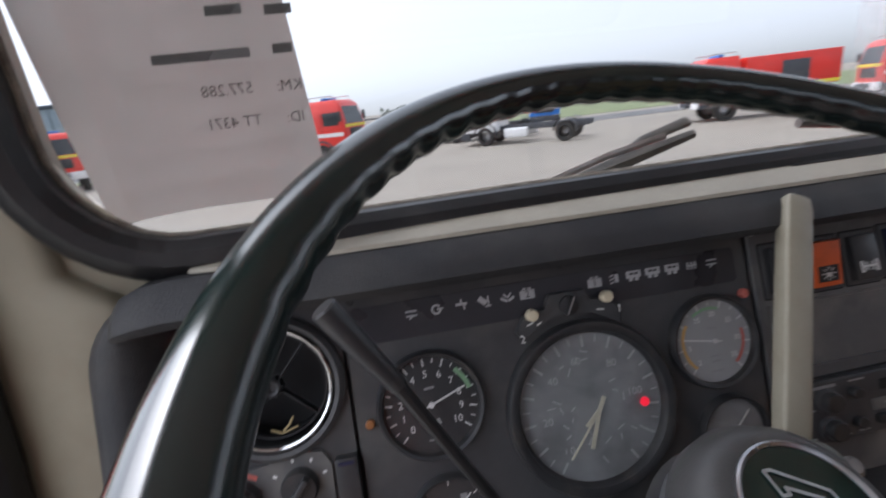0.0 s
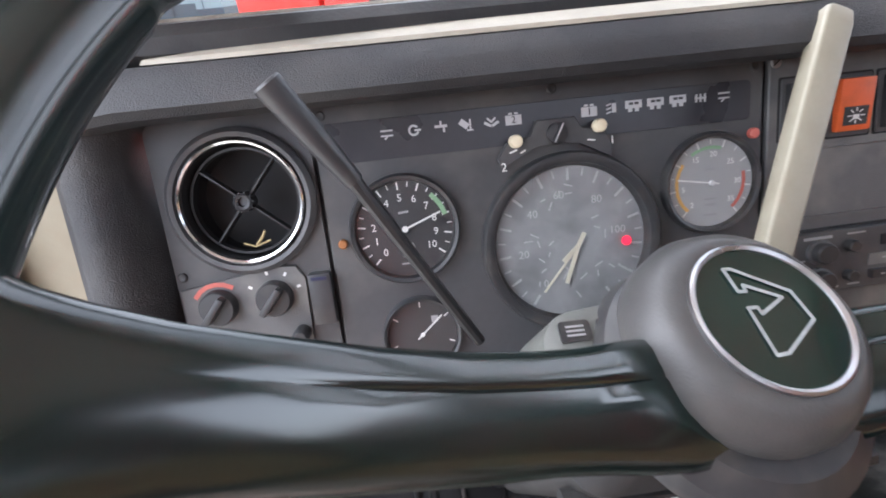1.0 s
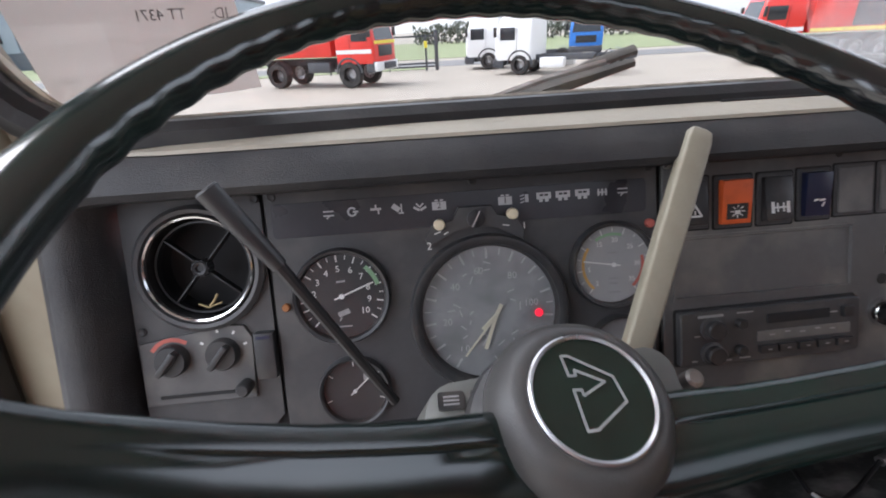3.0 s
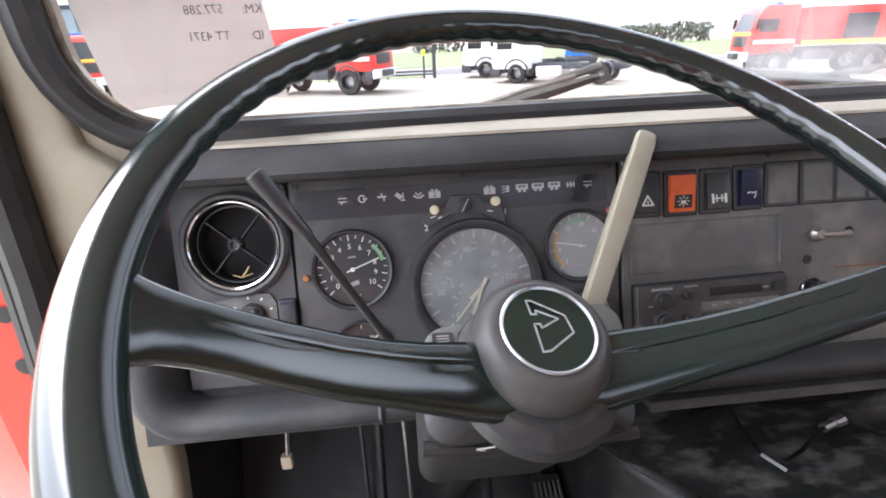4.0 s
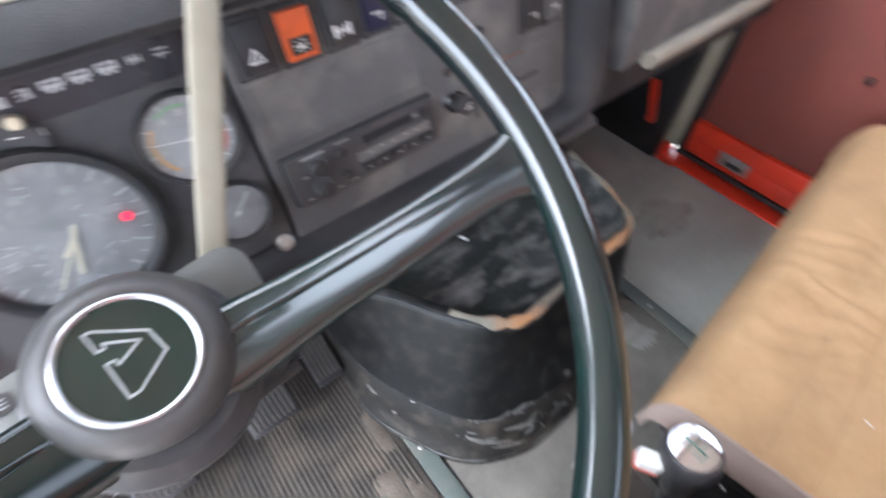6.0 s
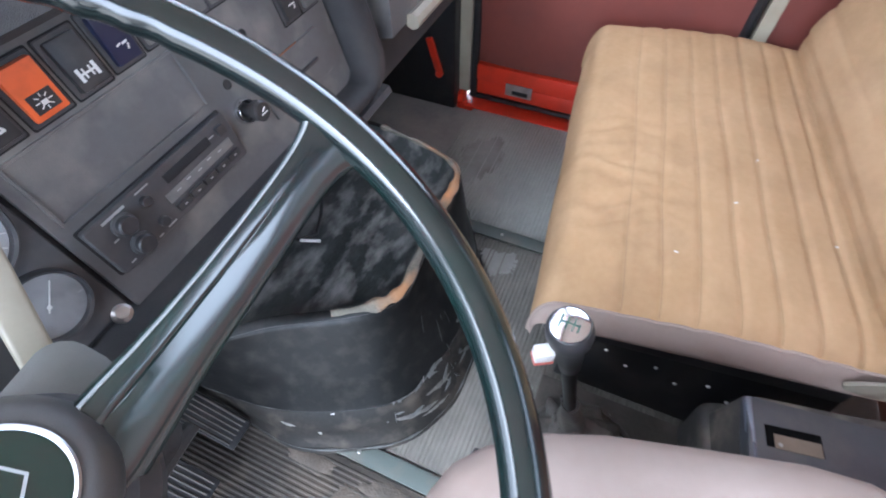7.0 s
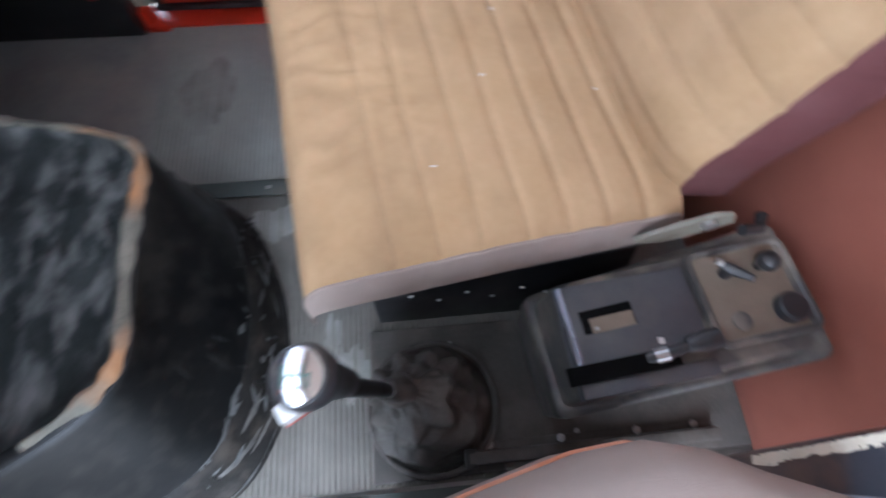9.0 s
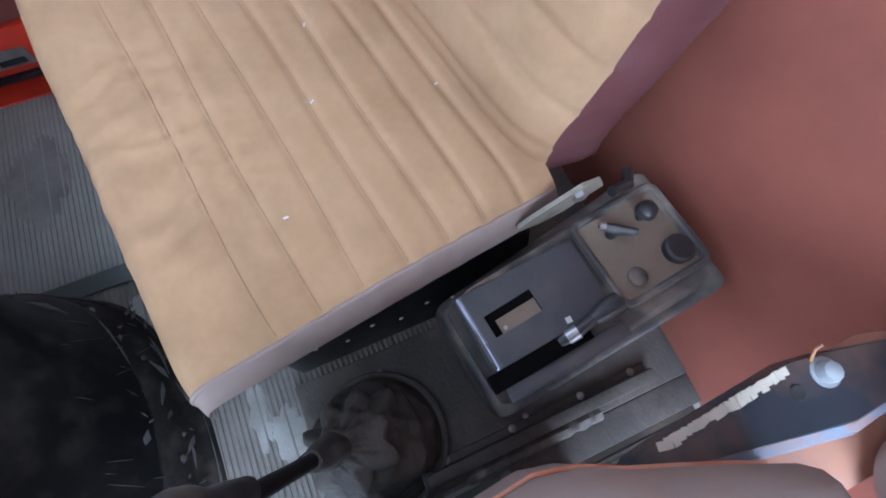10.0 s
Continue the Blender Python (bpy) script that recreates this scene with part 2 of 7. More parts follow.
arm_metal = mat("chipped_blue_black_metal", (0.03, 0.035, 0.045), 0.4, alt=(0.045, 0.05, 0.062), scale=20, dirt=(0.3, 0.17, 0.09), dirt_amount=0.35, dirt_scale=16, metal=0.2)
paper_mat = mat("grey_back_of_paper", (0.64, 0.61, 0.585), 0.8, amount=0.25, scale=6)
print_grey = mat("show_through_print", (0.18, 0.175, 0.17), 0.8)
headliner = mat("cream_headliner", (0.55, 0.53, 0.49), 0.8)
clear_glass = glass_mat("windscreen_glass", clear=0.78)
dial_glass = glass_mat("dial_glass", clear=0.97, rough=0.03, least=0.012)
led_red = glow_mat("red_warning_lamp", (1.0, 0.02, 0.05), 0.2)


# ---- building helpers ----
def part(name, bm, material, parent=None, label="", sharp=0.6):
    """Links a bmesh as one mesh object, under a thing or a part."""
    bmesh.ops.recalc_face_normals(bm, faces=bm.faces)
    for e in bm.edges:
        e.smooth = not (len(e.link_faces) == 2 and e.calc_face_angle(0) > sharp)
    for f in bm.faces:
        f.smooth = True
    me = bpy.data.meshes.new(name)
    bm.to_mesh(me)
    bm.free()
    me.materials.append(material)
    ob = new(name, me)
    if parent is not None:
        ob.parent = parent
        if parent.data is None:
            ob.matrix_parent_inverse = Matrix.Translation(parent.location).inverted()
    if label:
        tagged(ob, label)
    return ob


def thing(name, label, category, at=(0, 0, 0), group="", kind=""):
    ob = new(name)
    ob.location = at
    ob.empty_display_size = 0.05
    return tagged(ob, label, category, group, kind)


def box(size, m=None, bevel=0.0, bm=None, seg=2):
    bm = bm or bmesh.new()
    m = m if isinstance(m, Matrix) else Matrix.Translation(m or (0, 0, 0))
    made = bmesh.ops.create_cube(bm, size=1.0, matrix=m @ Matrix.Diagonal((*size, 1)))["verts"]
    if bevel:
        edges = list({e for v in made for e in v.link_edges})
        bmesh.ops.bevel(bm, geom=edges, offset=min(bevel, min(size) * 0.45), segments=seg, profile=0.6, affect="EDGES")
    return bm


def rings(loops, bm=None, closed=True, cap_a=True, cap_b=True):
    """A skin over loops of points that all have the same count."""
    bm = bm or bmesh.new()
    rows = [[bm.verts.new(p) for p in loop] for loop in loops]
    n = len(rows[0])
    for a, b in zip(rows, rows[1:]):
        for i in range(n if closed else n - 1):
            j = (i + 1) % n
            bm.faces.new((a[i], a[j], b[j], b[i]))
    if closed and cap_a:
        bm.faces.new(rows[0])
    if closed and cap_b:
        bm.faces.new(rows[-1][::-1])
    return bm


def lathe(profile, m=None, seg=32, bm=None, cap_a=True, cap_b=True):
    """Turns rows of (radius, height) round the local z axis."""
    m = m if isinstance(m, Matrix) else Matrix.Translation(m or (0, 0, 0))
    loops = [[m @ Vector((r * math.cos(2 * math.pi * i / seg), r * math.sin(2 * math.pi * i / seg), z)) for i in range(seg)] for r, z in profile]
    return rings(loops, bm, True, cap_a, cap_b)


def frames_along(points, closed=False):
    pts = [Vector(p) for p in points]
    n = len(pts)
    tangents = []
    for i in range(n):
        a, b = (pts[i - 1], pts[(i + 1) % n]) if closed else (pts[max(0, i - 1)], pts[min(n - 1, i + 1)])
        tangents.append((b - a).normalized())
    side = tangents[0].orthogonal().normalized()
    out = []
    for p, t in zip(pts, tangents):
        side = (side - t * side.dot(t)).normalized()
        out.append((p, side, t.cross(side)))
    return out


def tube(points, radius, seg=10, closed=False, bm=None, flat=1.0):
    radii = radius if isinstance(radius, (list, tuple)) else [radius] * len(points)
    loops = []
    for (p, s, u), r in zip(frames_along(points, closed), radii):
        loops.append([p + s * (r * math.cos(2 * math.pi * k / seg)) + u * (r * flat * math.sin(2 * math.pi * k / seg)) for k in range(seg)])
    if closed:
        loops.append(loops[0])
        bm = rings(loops, bm, True, False, False)
        bmesh.ops.remove_doubles(bm, verts=bm.verts, dist=1e-6)
        return bm
    return rings(loops, bm)


def rrect(x0, x1, y0, y1, r, n=6):
    """A rounded rectangle of 4 * (n + 1) points, counter-clockwise."""
    r = min(r, (x1 - x0) / 2 - 1e-4, (y1 - y0) / 2 - 1e-4)
    pts = []
    for cx, cy, a0 in ((x1 - r, y1 - r, 0), (x0 + r, y1 - r, 90), (x0 + r, y0 + r, 180), (x1 - r, y0 + r, 270)):
        for k in range(n + 1):
            a = radians(a0 + 90 * k / n)
            pts.append((cx + r * math.cos(a), cy + r * math.sin(a)))
    return pts


def plate(outline, thickness, m, bevel=0.0, bm=None):
    """A flat plate from an outline in the local xy plane, its face at z = thickness."""
    cx, cy = sum(p[0] for p in outline) / len(outline), sum(p[1] for p in outline) / len(outline)
    w = max(1e-6, max(abs(p[0] - cx) for p in outline))
    h = max(1e-6, max(abs(p[1] - cy) for p in outline))

    def loop(inset, z):
        return [m @ Vector((cx + (x - cx) * (1 - inset / w), cy + (y - cy) * (1 - inset / h), z)) for x, y in outline]

    if bevel:
        return rings([loop(0, 0), loop(0, thickness - bevel), loop(bevel, thickness)], bm)
    return rings([loop(0, 0), loop(0, thickness)], bm)


def writing(text, size, m, depth=0.0003, align="CENTER"):
    """Letters of the built-in font as a mesh in the local xy plane."""
    cu = bpy.data.curves.new("letters", "FONT")
    cu.body, cu.size, cu.extrude, cu.resolution_u = text, size, depth, 2
    cu.align_x, cu.align_y = align, "CENTER"
    ob = bpy.data.objects.new("letters", cu)
    scene.collection.objects.link(ob)
    me = bpy.data.meshes.new_from_object(ob.evaluated_get(bpy.context.evaluated_depsgraph_get()))
    bm = bmesh.new()
    bm.from_mesh(me)
    bmesh.ops.transform(bm, matrix=m, verts=bm.verts)
    bpy.data.objects.remove(ob)
    bpy.data.curves.remove(cu)
    bpy.data.meshes.remove(me)
    return bm


def join(*meshes):
    first = meshes[0]
    for other in meshes[1:]:
        me = bpy.data.meshes.new("join")
        other.to_mesh(me)
        other.free()
        first.from_mesh(me)
        bpy.data.meshes.remove(me)
    return first


def bar(x0, y0, x1, y1, w, m, h=0.0004, bm=None):
    """A thin printed stroke between two points of the local xy plane."""
    d = Vector((x1 - x0, y1 - y0, 0))
    a = math.atan2(d.y, d.x)
    return box((d.length + w * 0.4, w, h), m @ Matrix.Translation(((x0 + x1) / 2, (y0 + y1) / 2, 0)) @ Matrix.Rotation(a, 4, "Z"), bm=bm)


def structure(name, bm, material, label, parent=None, sharp=0.6):
    return tagged(part(name, bm, material, parent, "", sharp), label, name.split("_")[0], "", "structure")


# ---- the cab's shell ----
FRONT, REAR, LEFT, RIGHT, ROOF = 0.78, -0.82, -0.42, 1.47, 1.62
structure("floor", box((RIGHT - LEFT + 0.06, FRONT - REAR, 0.04), ((RIGHT + LEFT) / 2, (FRONT + REAR) / 2, -0.024)), floor_metal, "worn grey painted cab floor with dust")
structure("wall_front", box((RIGHT - LEFT, 0.03, 0.74), ((RIGHT + LEFT) / 2, FRONT, 0.33)), void_black, "black firewall under the dashboard")
# rear wall in soft vinyl, leaning back a little
rear_wall = bmesh.new()
rows = []
for i in range(25):
    z = 1.62 * i / 24
    row = []
    for k in range(37):
        x = LEFT + (RIGHT - LEFT) * k / 36
        bulge = 0.012 * noise.noise(Vector((x * 2.2, z * 2.2, 3))) + 0.03 * math.exp(-((z - 0.05) / 0.05) ** 2)
        row.append((x, REAR + 0.01 - 0.04 * z + bulge, z))
    rows.append(row)
rings(rows[:15], rear_wall, closed=False)
upper_wall = rings(rows[14:], closed=False)
bmesh.ops.delete(upper_wall, geom=[f for f in upper_wall.faces if 0.12 < f.calc_center_median().x < 1.02 and 1.0 < f.calc_center_median().z < 1.38], context="FACES")
for x0, x1, z0, z1 in ((LEFT, RIGHT, 0, 1.0), (LEFT, RIGHT, 1.38, 1.62), (LEFT, 0.12, 1.0, 1.38), (1.02, RIGHT, 1.0, 1.38)):
    rings([[(x, REAR - 0.08 - 0.025 * z, z) for x in (x0, x1)] for z in (z0, z1)], rear_wall if z1 < 1.1 else upper_wall, closed=False)
structure("wall_rear", rear_wall, rust_vinyl, "rust-red vinyl covered rear wall of the cab")
# out of view: cream is chosen for whitish dial reflections and bounce light
structure("wall_rear_upper", upper_wall, headliner, "unseen upper rear wall of the cab, cream to bounce light")
rear_window = thing("window_1", "rear cab window in a black rubber frame", "window", (0.57, REAR - 0.05, 1.19), kind="structure")
part("window_frame", rings([[(x, REAR + y, z) for x, z in rrect(0.57 - w, 0.57 + w, 1.19 - h, 1.19 + h, 0.05, 5)] for w, h, y in ((0.48, 0.225, 0.0), (0.43, 0.17, 0.0), (0.43, 0.17, -0.125), (0.48, 0.225, -0.125), (0.48, 0.225, 0.0))], cap_a=False, cap_b=False), rubber, rear_window)
rear_pane = part("window_pane", box((0.87, 0.005, 0.35), (0.57, REAR - 0.06, 1.19)), clear_glass, rear_window)
rear_pane.visible_shadow = False
structure("ceiling", box((RIGHT - LEFT + 0.1, FRONT - REAR - 0.2, 0.05), ((RIGHT + LEFT) / 2, (FRONT + REAR) / 2 - 0.15, ROOF)), headliner, "plain cream cab ceiling")

# right-hand side: low panel, window opening above it
side_wall = thing("door_1", "closed passenger door with maroon vinyl panel and red metal foot", "door", (RIGHT, 0.0, 0.0), kind="structure")
door_panel = bmesh.new()
panel_rows = []
for i in range(17):
    z = 0.15 + 0.7 * i / 16
    panel_rows.append([(RIGHT - 0.005 + 0.01 * noise.noise(Vector((y * 3, z * 3, 9))) - 0.012 * math.sin(math.pi * i / 16), y, z)
                       for y in [-0.36 + 0.68 * k / 24 for k in range(25)]])
rings(panel_rows, door_panel, closed=False)
part("door_panel", door_panel, maroon_vinyl, side_wall, "maroon vinyl door panel")
part("door_skin", box((0.03, 0.72, 0.86), (RIGHT + 0.035, -0.02, 0.43), 0.004), red_paint, side_wall)
part("door_foot", join(box((0.03, 0.70, 0.055), (RIGHT - 0.004, -0.02, 0.118), 0.008), box((0.024, 0.70, 0.05), (RIGHT - 0.004, -0.02, 0.068), 0.008)), red_paint, side_wall, "red painted metal foot with a pressed rib")
part("foot_seal", box((0.014, 0.7, 0.014), (RIGHT - 0.016, -0.02, 0.034), 0.005), rubber, side_wall)
part("data_plate", box((0.004, 0.085, 0.04), (RIGHT - 0.021, 0.165, 0.083), 0.003), steel, side_wall, "small scratched metal plate")
part("plate_print", box((0.002, 0.05, 0.012), (RIGHT - 0.024, 0.16, 0.077)), black_metal, side_wall)
part("door_stop", box((0.012, 0.014, 0.016), (RIGHT - 0.016, 0.03, 0.40), 0.004), black_metal, side_wall)
for y0, y1 in ((0.325, 0.37), (-0.40, -0.37)):
    part("frame_strip", rings([[(RIGHT - 0.03, y0, z), (RIGHT - 0.03, y1, z), (RIGHT + 0.03, y1, z), (RIGHT + 0.03, y0, z)] for z in (0.05, 0.9)]), cream_paint, side_wall, "chipped cream painted door frame")
part("door_seal", tube([(RIGHT - 0.012, 0.315, 0.04), (RIGHT - 0.012, 0.315, 0.5), (RIGHT - 0.012, 0.315, 0.9)], 0.013, 8), rubber, side_wall, "black rubber door seal")
part("rear_seal", tube([(RIGHT - 0.012, -0.355, 0.04), (RIGHT - 0.012, -0.355, 0.9)], 0.012, 8), rubber, side_wall)
structure("wall_right", join(box((0.05, 0.44, 1.6), (RIGHT + 0.02, -0.62, 0.8)), box((0.05, 1.2, 0.14), (RIGHT + 0.02, 0.2, 1.53)), box((0.05, 0.09, 0.8), (RIGHT + 0.02, 0.33, 1.2))), maroon_vinyl, "maroon vinyl side wall behind the door")
structure("door_sill", join(box((0.07, 0.72, 0.02), (RIGHT - 0.02, -0.0, 0.002), 0.008), box((0.05, 0.03, 0.05), (RIGHT - 0.02, 0.355, 0.02), 0.012)), red_paint, "red painted door sill, scuffed")
structure("kick_panel", box((0.05, 0.43, 0.80), (RIGHT - 0.045, 0.575, 0.40), 0.006), black_metal, "black kick panel ahead of the passenger door")
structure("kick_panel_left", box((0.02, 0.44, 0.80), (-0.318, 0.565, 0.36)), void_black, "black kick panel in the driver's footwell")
structure("toe_board", rings([[(x, 0.435, 0.004), (x, 0.62, 0.36), (x, 0.66, 0.36), (x, 0.66, 0.004)] for x in (-0.305, 0.30)]), void_black, "black sloping toe board")
pull = thing("release_lever", "short red painted release lever on the black kick panel", "lever", (1.39, 0.43, 0.17))
part("arm", box((0.012, 0.022, 0.115), Matrix.Translation((1.395, 0.425, 0.175)) @ Matrix.Rotation(radians(-17), 4, "X"), 0.004), red_paint, pull)
part("pivot", lathe([(0.012, 0), (0.012, 0.014), (0.006, 0.018)], Matrix.Translation((1.402, 0.41, 0.12)) @ Matrix.Rotation(radians(-90), 4, "Y"), 12), red_paint, pull)

# left-hand side: the driver's door stands open; pillar, seal and red jamb
def slanted(xs_top, xs_low, z1, z0, y, depth):
    (a, b), (c, d) = xs_top, xs_low
    return rings([[(c, y, z0), (d, y, z0), (d, y + depth, z0), (c, y + depth, z0)], [(a, y, z1), (b, y, z1), (b, y + depth, z1), (a, y + depth, z1)]])

pillar_loops = []
for z, x0, x1 in ((-0.02, -0.36, -0.315), (0.15, -0.357, -0.31), (0.28, -0.353, -0.30), (0.38, -0.354, -0.287), (0.46, -0.354, -0.285), (0.53, -0.352, -0.258), (0.60, -0.346, -0.25), (0.68, -0.338, -0.245),
                  (0.74, -0.334, -0.245), (0.785, -0.332, -0.243), (0.80, -0.331, -0.265), (0.815, -0.33, -0.281), (0.87, -0.33, -0.286), (1.1, -0.333, -0.288), (1.6, -0.345, -0.298)):
    x0 -= 0.02
    pillar_loops.append([(x0, 0.343, z), (x0, 0.322, z), (x0 + 0.006, 0.314, z), (x0 * 0.5 + x1 * 0.5, 0.311, z), (x1 - 0.012, 0.313, z), (x1 - 0.003, 0.318, z), (x1, 0.326, z), (x1, 0.343, z)])
structure("pillar_left", rings(pillar_loops), cream_paint, "smooth cream painted windscreen pillar with chipped edges", sharp=1.2)
structure("door_seal_left", join(tube([(-0.352, 0.30, 1.5), (-0.352, 0.30, 0.85), (-0.358, 0.30, 0.68), (-0.372, 0.30, 0.5), (-0.376, 0.30, 0.28), (-0.385, 0.30, -0.03)], 0.021, 10),
          tube([(-0.378, 0.31, 1.5), (-0.378, 0.31, 0.8), (-0.388, 0.31, 0.64), (-0.398, 0.31, 0.5), (-0.402, 0.31, 0.28), (-0.41, 0.31, -0.03)], 0.014, 8)), rubber, "thick ribbed black rubber door seal")
jamb = thing("door_jamb", "red painted front door jamb with pressed holes and hinge", "jamb", (-0.42, 0.34, 0.0), kind="structure")
part("jamb_plate", join(slanted((-0.47, -0.385), (-0.455, -0.395), 1.5, -0.25, 0.325, 0.03), slanted((-0.50, -0.47), (-0.50, -0.455), 1.5, -0.25, 0.345, 0.03)), red_paint, jamb)
for z in (0.56, 0.63, 0.70):
    part("hole", lathe([(0.009, 0), (0.011, 0.003), (0.006, 0.0035)], Matrix.Translation((-0.425, 0.325, z)) @ Matrix.Rotation(radians(90), 4, "X"), 16), black_metal, jamb)
part("hinge", join(tube([(-0.43, 0.31, 0.335), (-0.445, 0.29, 0.315), (-0.46, 0.28, 0.30)], 0.008, 8), lathe([(0.012, -0.012), (0.012, 0.012)], (-0.425, 0.312, 0.34), 12)), black_metal, jamb, "black door check hinge")
structure("wall_left", join(box((0.05, 0.10, 1.65), (LEFT - 0.02, -0.78, 0.8)), box((0.05, 1.2, 0.16), (LEFT - 0.02, -0.2, 1.53))), maroon_vinyl, "maroon vinyl side wall behind the open door")
open_door = thing("open_driver_door", "open driver's door, red outside with a dark lower edge", "door", (-0.55, 0.45, 0.3))
part("door_leaf", box((0.75, 0.05, 0.95), Matrix.Translation((-0.86, 0.62, 0.28)) @ Matrix.Rotation(radians(-22), 4, "Z"), 0.02), red_paint, open_door)
part("edge_trim", box((0.76, 0.03, 0.03), Matrix.Translation((-0.86, 0.59, -0.19)) @ Matrix.Rotation(radians(-22), 4, "Z"), 0.01), rubber, open_door)

# ---- windscreen ----
GY = 0.385


def on_glass(x, z, off=0.0):
    return Vector((x, GY - 0.10 * (z - 0.82) - 0.055 * ((0.569 - x) / 0.827) ** 2 + off, z))


def dense(loop, n=6):
    """The same outline with n steps to every edge."""
    out = []
    for (ax, az), (bx, bz) in zip(loop, list(loop[1:]) + [loop[0]]):
        out += [(ax + (bx - ax) * k / n, az + (bz - az) * k / n) for k in range(n)]
    return out


def bowed_pane(x0, x1, z0, z1, r, near, far, n=40):
    """A thin sheet that follows the bowed screen, with round corners."""
    loops = []
    for k in range(n + 1):
        x = x0 + (x1 - x0) * k / n
        d = max(0.0, r - min(x - x0, x1 - x))
        cut = r - math.sqrt(max(0.0, r * r - d * d)) if d else 0.0
        lo, hi = z0 + cut * 0.98, z1 - cut * 0.98
        loops.append([on_glass(x, lo, near), on_glass(x, hi, near), on_glass(x, hi, far), on_glass(x, lo, far)])
    return rings(loops)


screen = thing("windscreen", "slightly bowed windscreen in a thick black rubber seal", "windscreen", (0.58, GY, 0.8), kind="structure")
pane = part("glass", bowed_pane(-0.272, 1.40, 0.826, 1.46, 0.085, 0.0, 0.005), clear_glass, screen)
pane.visible_shadow = False
seal = []
for x, z in dense(rrect(-0.285, 1.413, 0.813, 1.473, 0.098, 8)):
    seal.append(on_glass(x, z, -0.012))
part("seal", tube(seal, 0.021, 10, closed=True, flat=0.85), rubber, screen, "fat black rubber windscreen seal")
part("seal_dirt", tube([on_glass(x, z, -0.004) for x, z in dense(rrect(-0.268, 1.396, 0.830, 1.456, 0.08, 8))], 0.0035, 6, closed=True), mat("dirty_seal_lip", (0.12, 0.1, 0.08), 0.9, alt=(0.3, 0.27, 0.22), scale=60, amount=1.0), screen)
rim_out, rim_in = dense(rrect(-0.41, 1.50, 0.768, 1.58, 0.02, 8)), dense(rrect(-0.272, 1.40, 0.826, 1.46, 0.085, 8))
structure("windscreen_frame", rings([[on_glass(x, z, o) for x, z in line] for line, o in ((rim_in, 0.002), (rim_out, 0.002), (rim_out, 0.02), (rim_in, 0.02), (rim_in, 0.002))], cap_a=False, cap_b=False), cream_paint, "cream painted metal around the windscreen")
structure("wall_above_windscreen", box((RIGHT - LEFT, 0.05, 0.16), ((RIGHT + LEFT) / 2, 0.36, 1.56)), headliner, "cream header above the windscreen")
structure("pillar_right", box((0.06, 0.06, 0.85), (1.445, 0.36, 1.2)), cream_paint, "cream painted right windscreen pillar")
structure("scuttle", box((RIGHT - LEFT, 0.36, 0.03), ((RIGHT + LEFT) / 2, 0.60, 0.685)), red_paint, "red painted scuttle below the windscreen")


haze = bpy.data.materials.new("wiped_dirt_on_glass")
haze.use_nodes = True
hn, hl = haze.node_tree.nodes, haze.node_tree.links
hn.remove(hn["Principled BSDF"])
h_clear, h_dust, h_mix, h_noise, h_range, h_coord = (hn.new(n) for n in ("ShaderNodeBsdfTransparent", "ShaderNodeBsdfTranslucent", "ShaderNodeMixShader", "ShaderNodeTexNoise", "ShaderNodeMapRange", "ShaderNodeTexCoord"))
h_dust.inputs[0].default_value = (0.8, 0.79, 0.77, 1)
h_noise.inputs["Scale"].default_value, h_noise.inputs["Detail"].default_value = 7.0, 8.0
h_range.inputs[1].default_value, h_range.inputs[2].default_value, h_range.inputs[4].default_value = 0.35, 0.75, 0.42
hl.new(h_coord.outputs["Object"], h_noise.inputs["Vector"])
hl.new(h_noise.outputs[0], h_range.inputs[0])
hl.new(h_range.outputs[0], h_mix.inputs[0])
hl.new(h_clear.outputs[0], h_mix.inputs[1])
hl.new(h_dust.outputs[0], h_mix.inputs[2])
hl.new(h_mix.outputs[0], hn["Material Output"].inputs[0])
film_part = part("dirt_film", bowed_pane(0.46, 1.38, 0.83, 1.44, 0.07, 0.007, 0.0074), haze, screen, "pale dirt film on the glass")
film_part.visible_shadow = False


dusty_wiper = mat("dusty_grey_wiper_rubber", (0.13, 0.125, 0.115), 0.7, dirt=(0.25, 0.23, 0.2), dirt_amount=0.5, dirt_scale=40)


def wiper(pivot, tip, blade_mid, blade_dir):
    w = thing("wiper", "dusty grey-black windscreen wiper resting on the glass", "wiper", pivot, "windscreen wipers")
    p, t = Vector(pivot), Vector(tip)
    part("arm", tube([p, p.lerp(t, 0.5) + Vector((0, 0.01, 0.004)), t], [0.007, 0.006, 0.004], 8, flat=0.6), dusty_wiper, w)
    b, d = Vector(blade_mid), Vector(blade_dir)
    part("blade", tube([b - d, b, b + d], [0.005, 0.009, 0.005], 6), dusty_wiper, w)
    part("backing", tube([b - d * 0.7 + Vector((0, 0.008, 0.008)), b + Vector((0, 0.012, 0.01)), b + d * 0.7 + Vector((0, 0.008, 0.008))], 0.004, 6), steel, w)


wiper((0.31, 0.43, 0.868), (0.20, 0.405, 0.832), (0.205, 0.40, 0.833), (0.09, 0.0, 0.022))
wiper((0.95, 0.43, 0.868), (0.60, 0.405, 0.842), (0.55, 0.40, 0.84), (0.13, 0.0, -0.012))

# the price sheet taped to the outside of the glass, seen from behind
sheet = thing("paper_sheet", "grey-white specification sheet seen from behind, taped to the windscreen", "paper", (-0.15, 0.41, 0.82))
curl = []
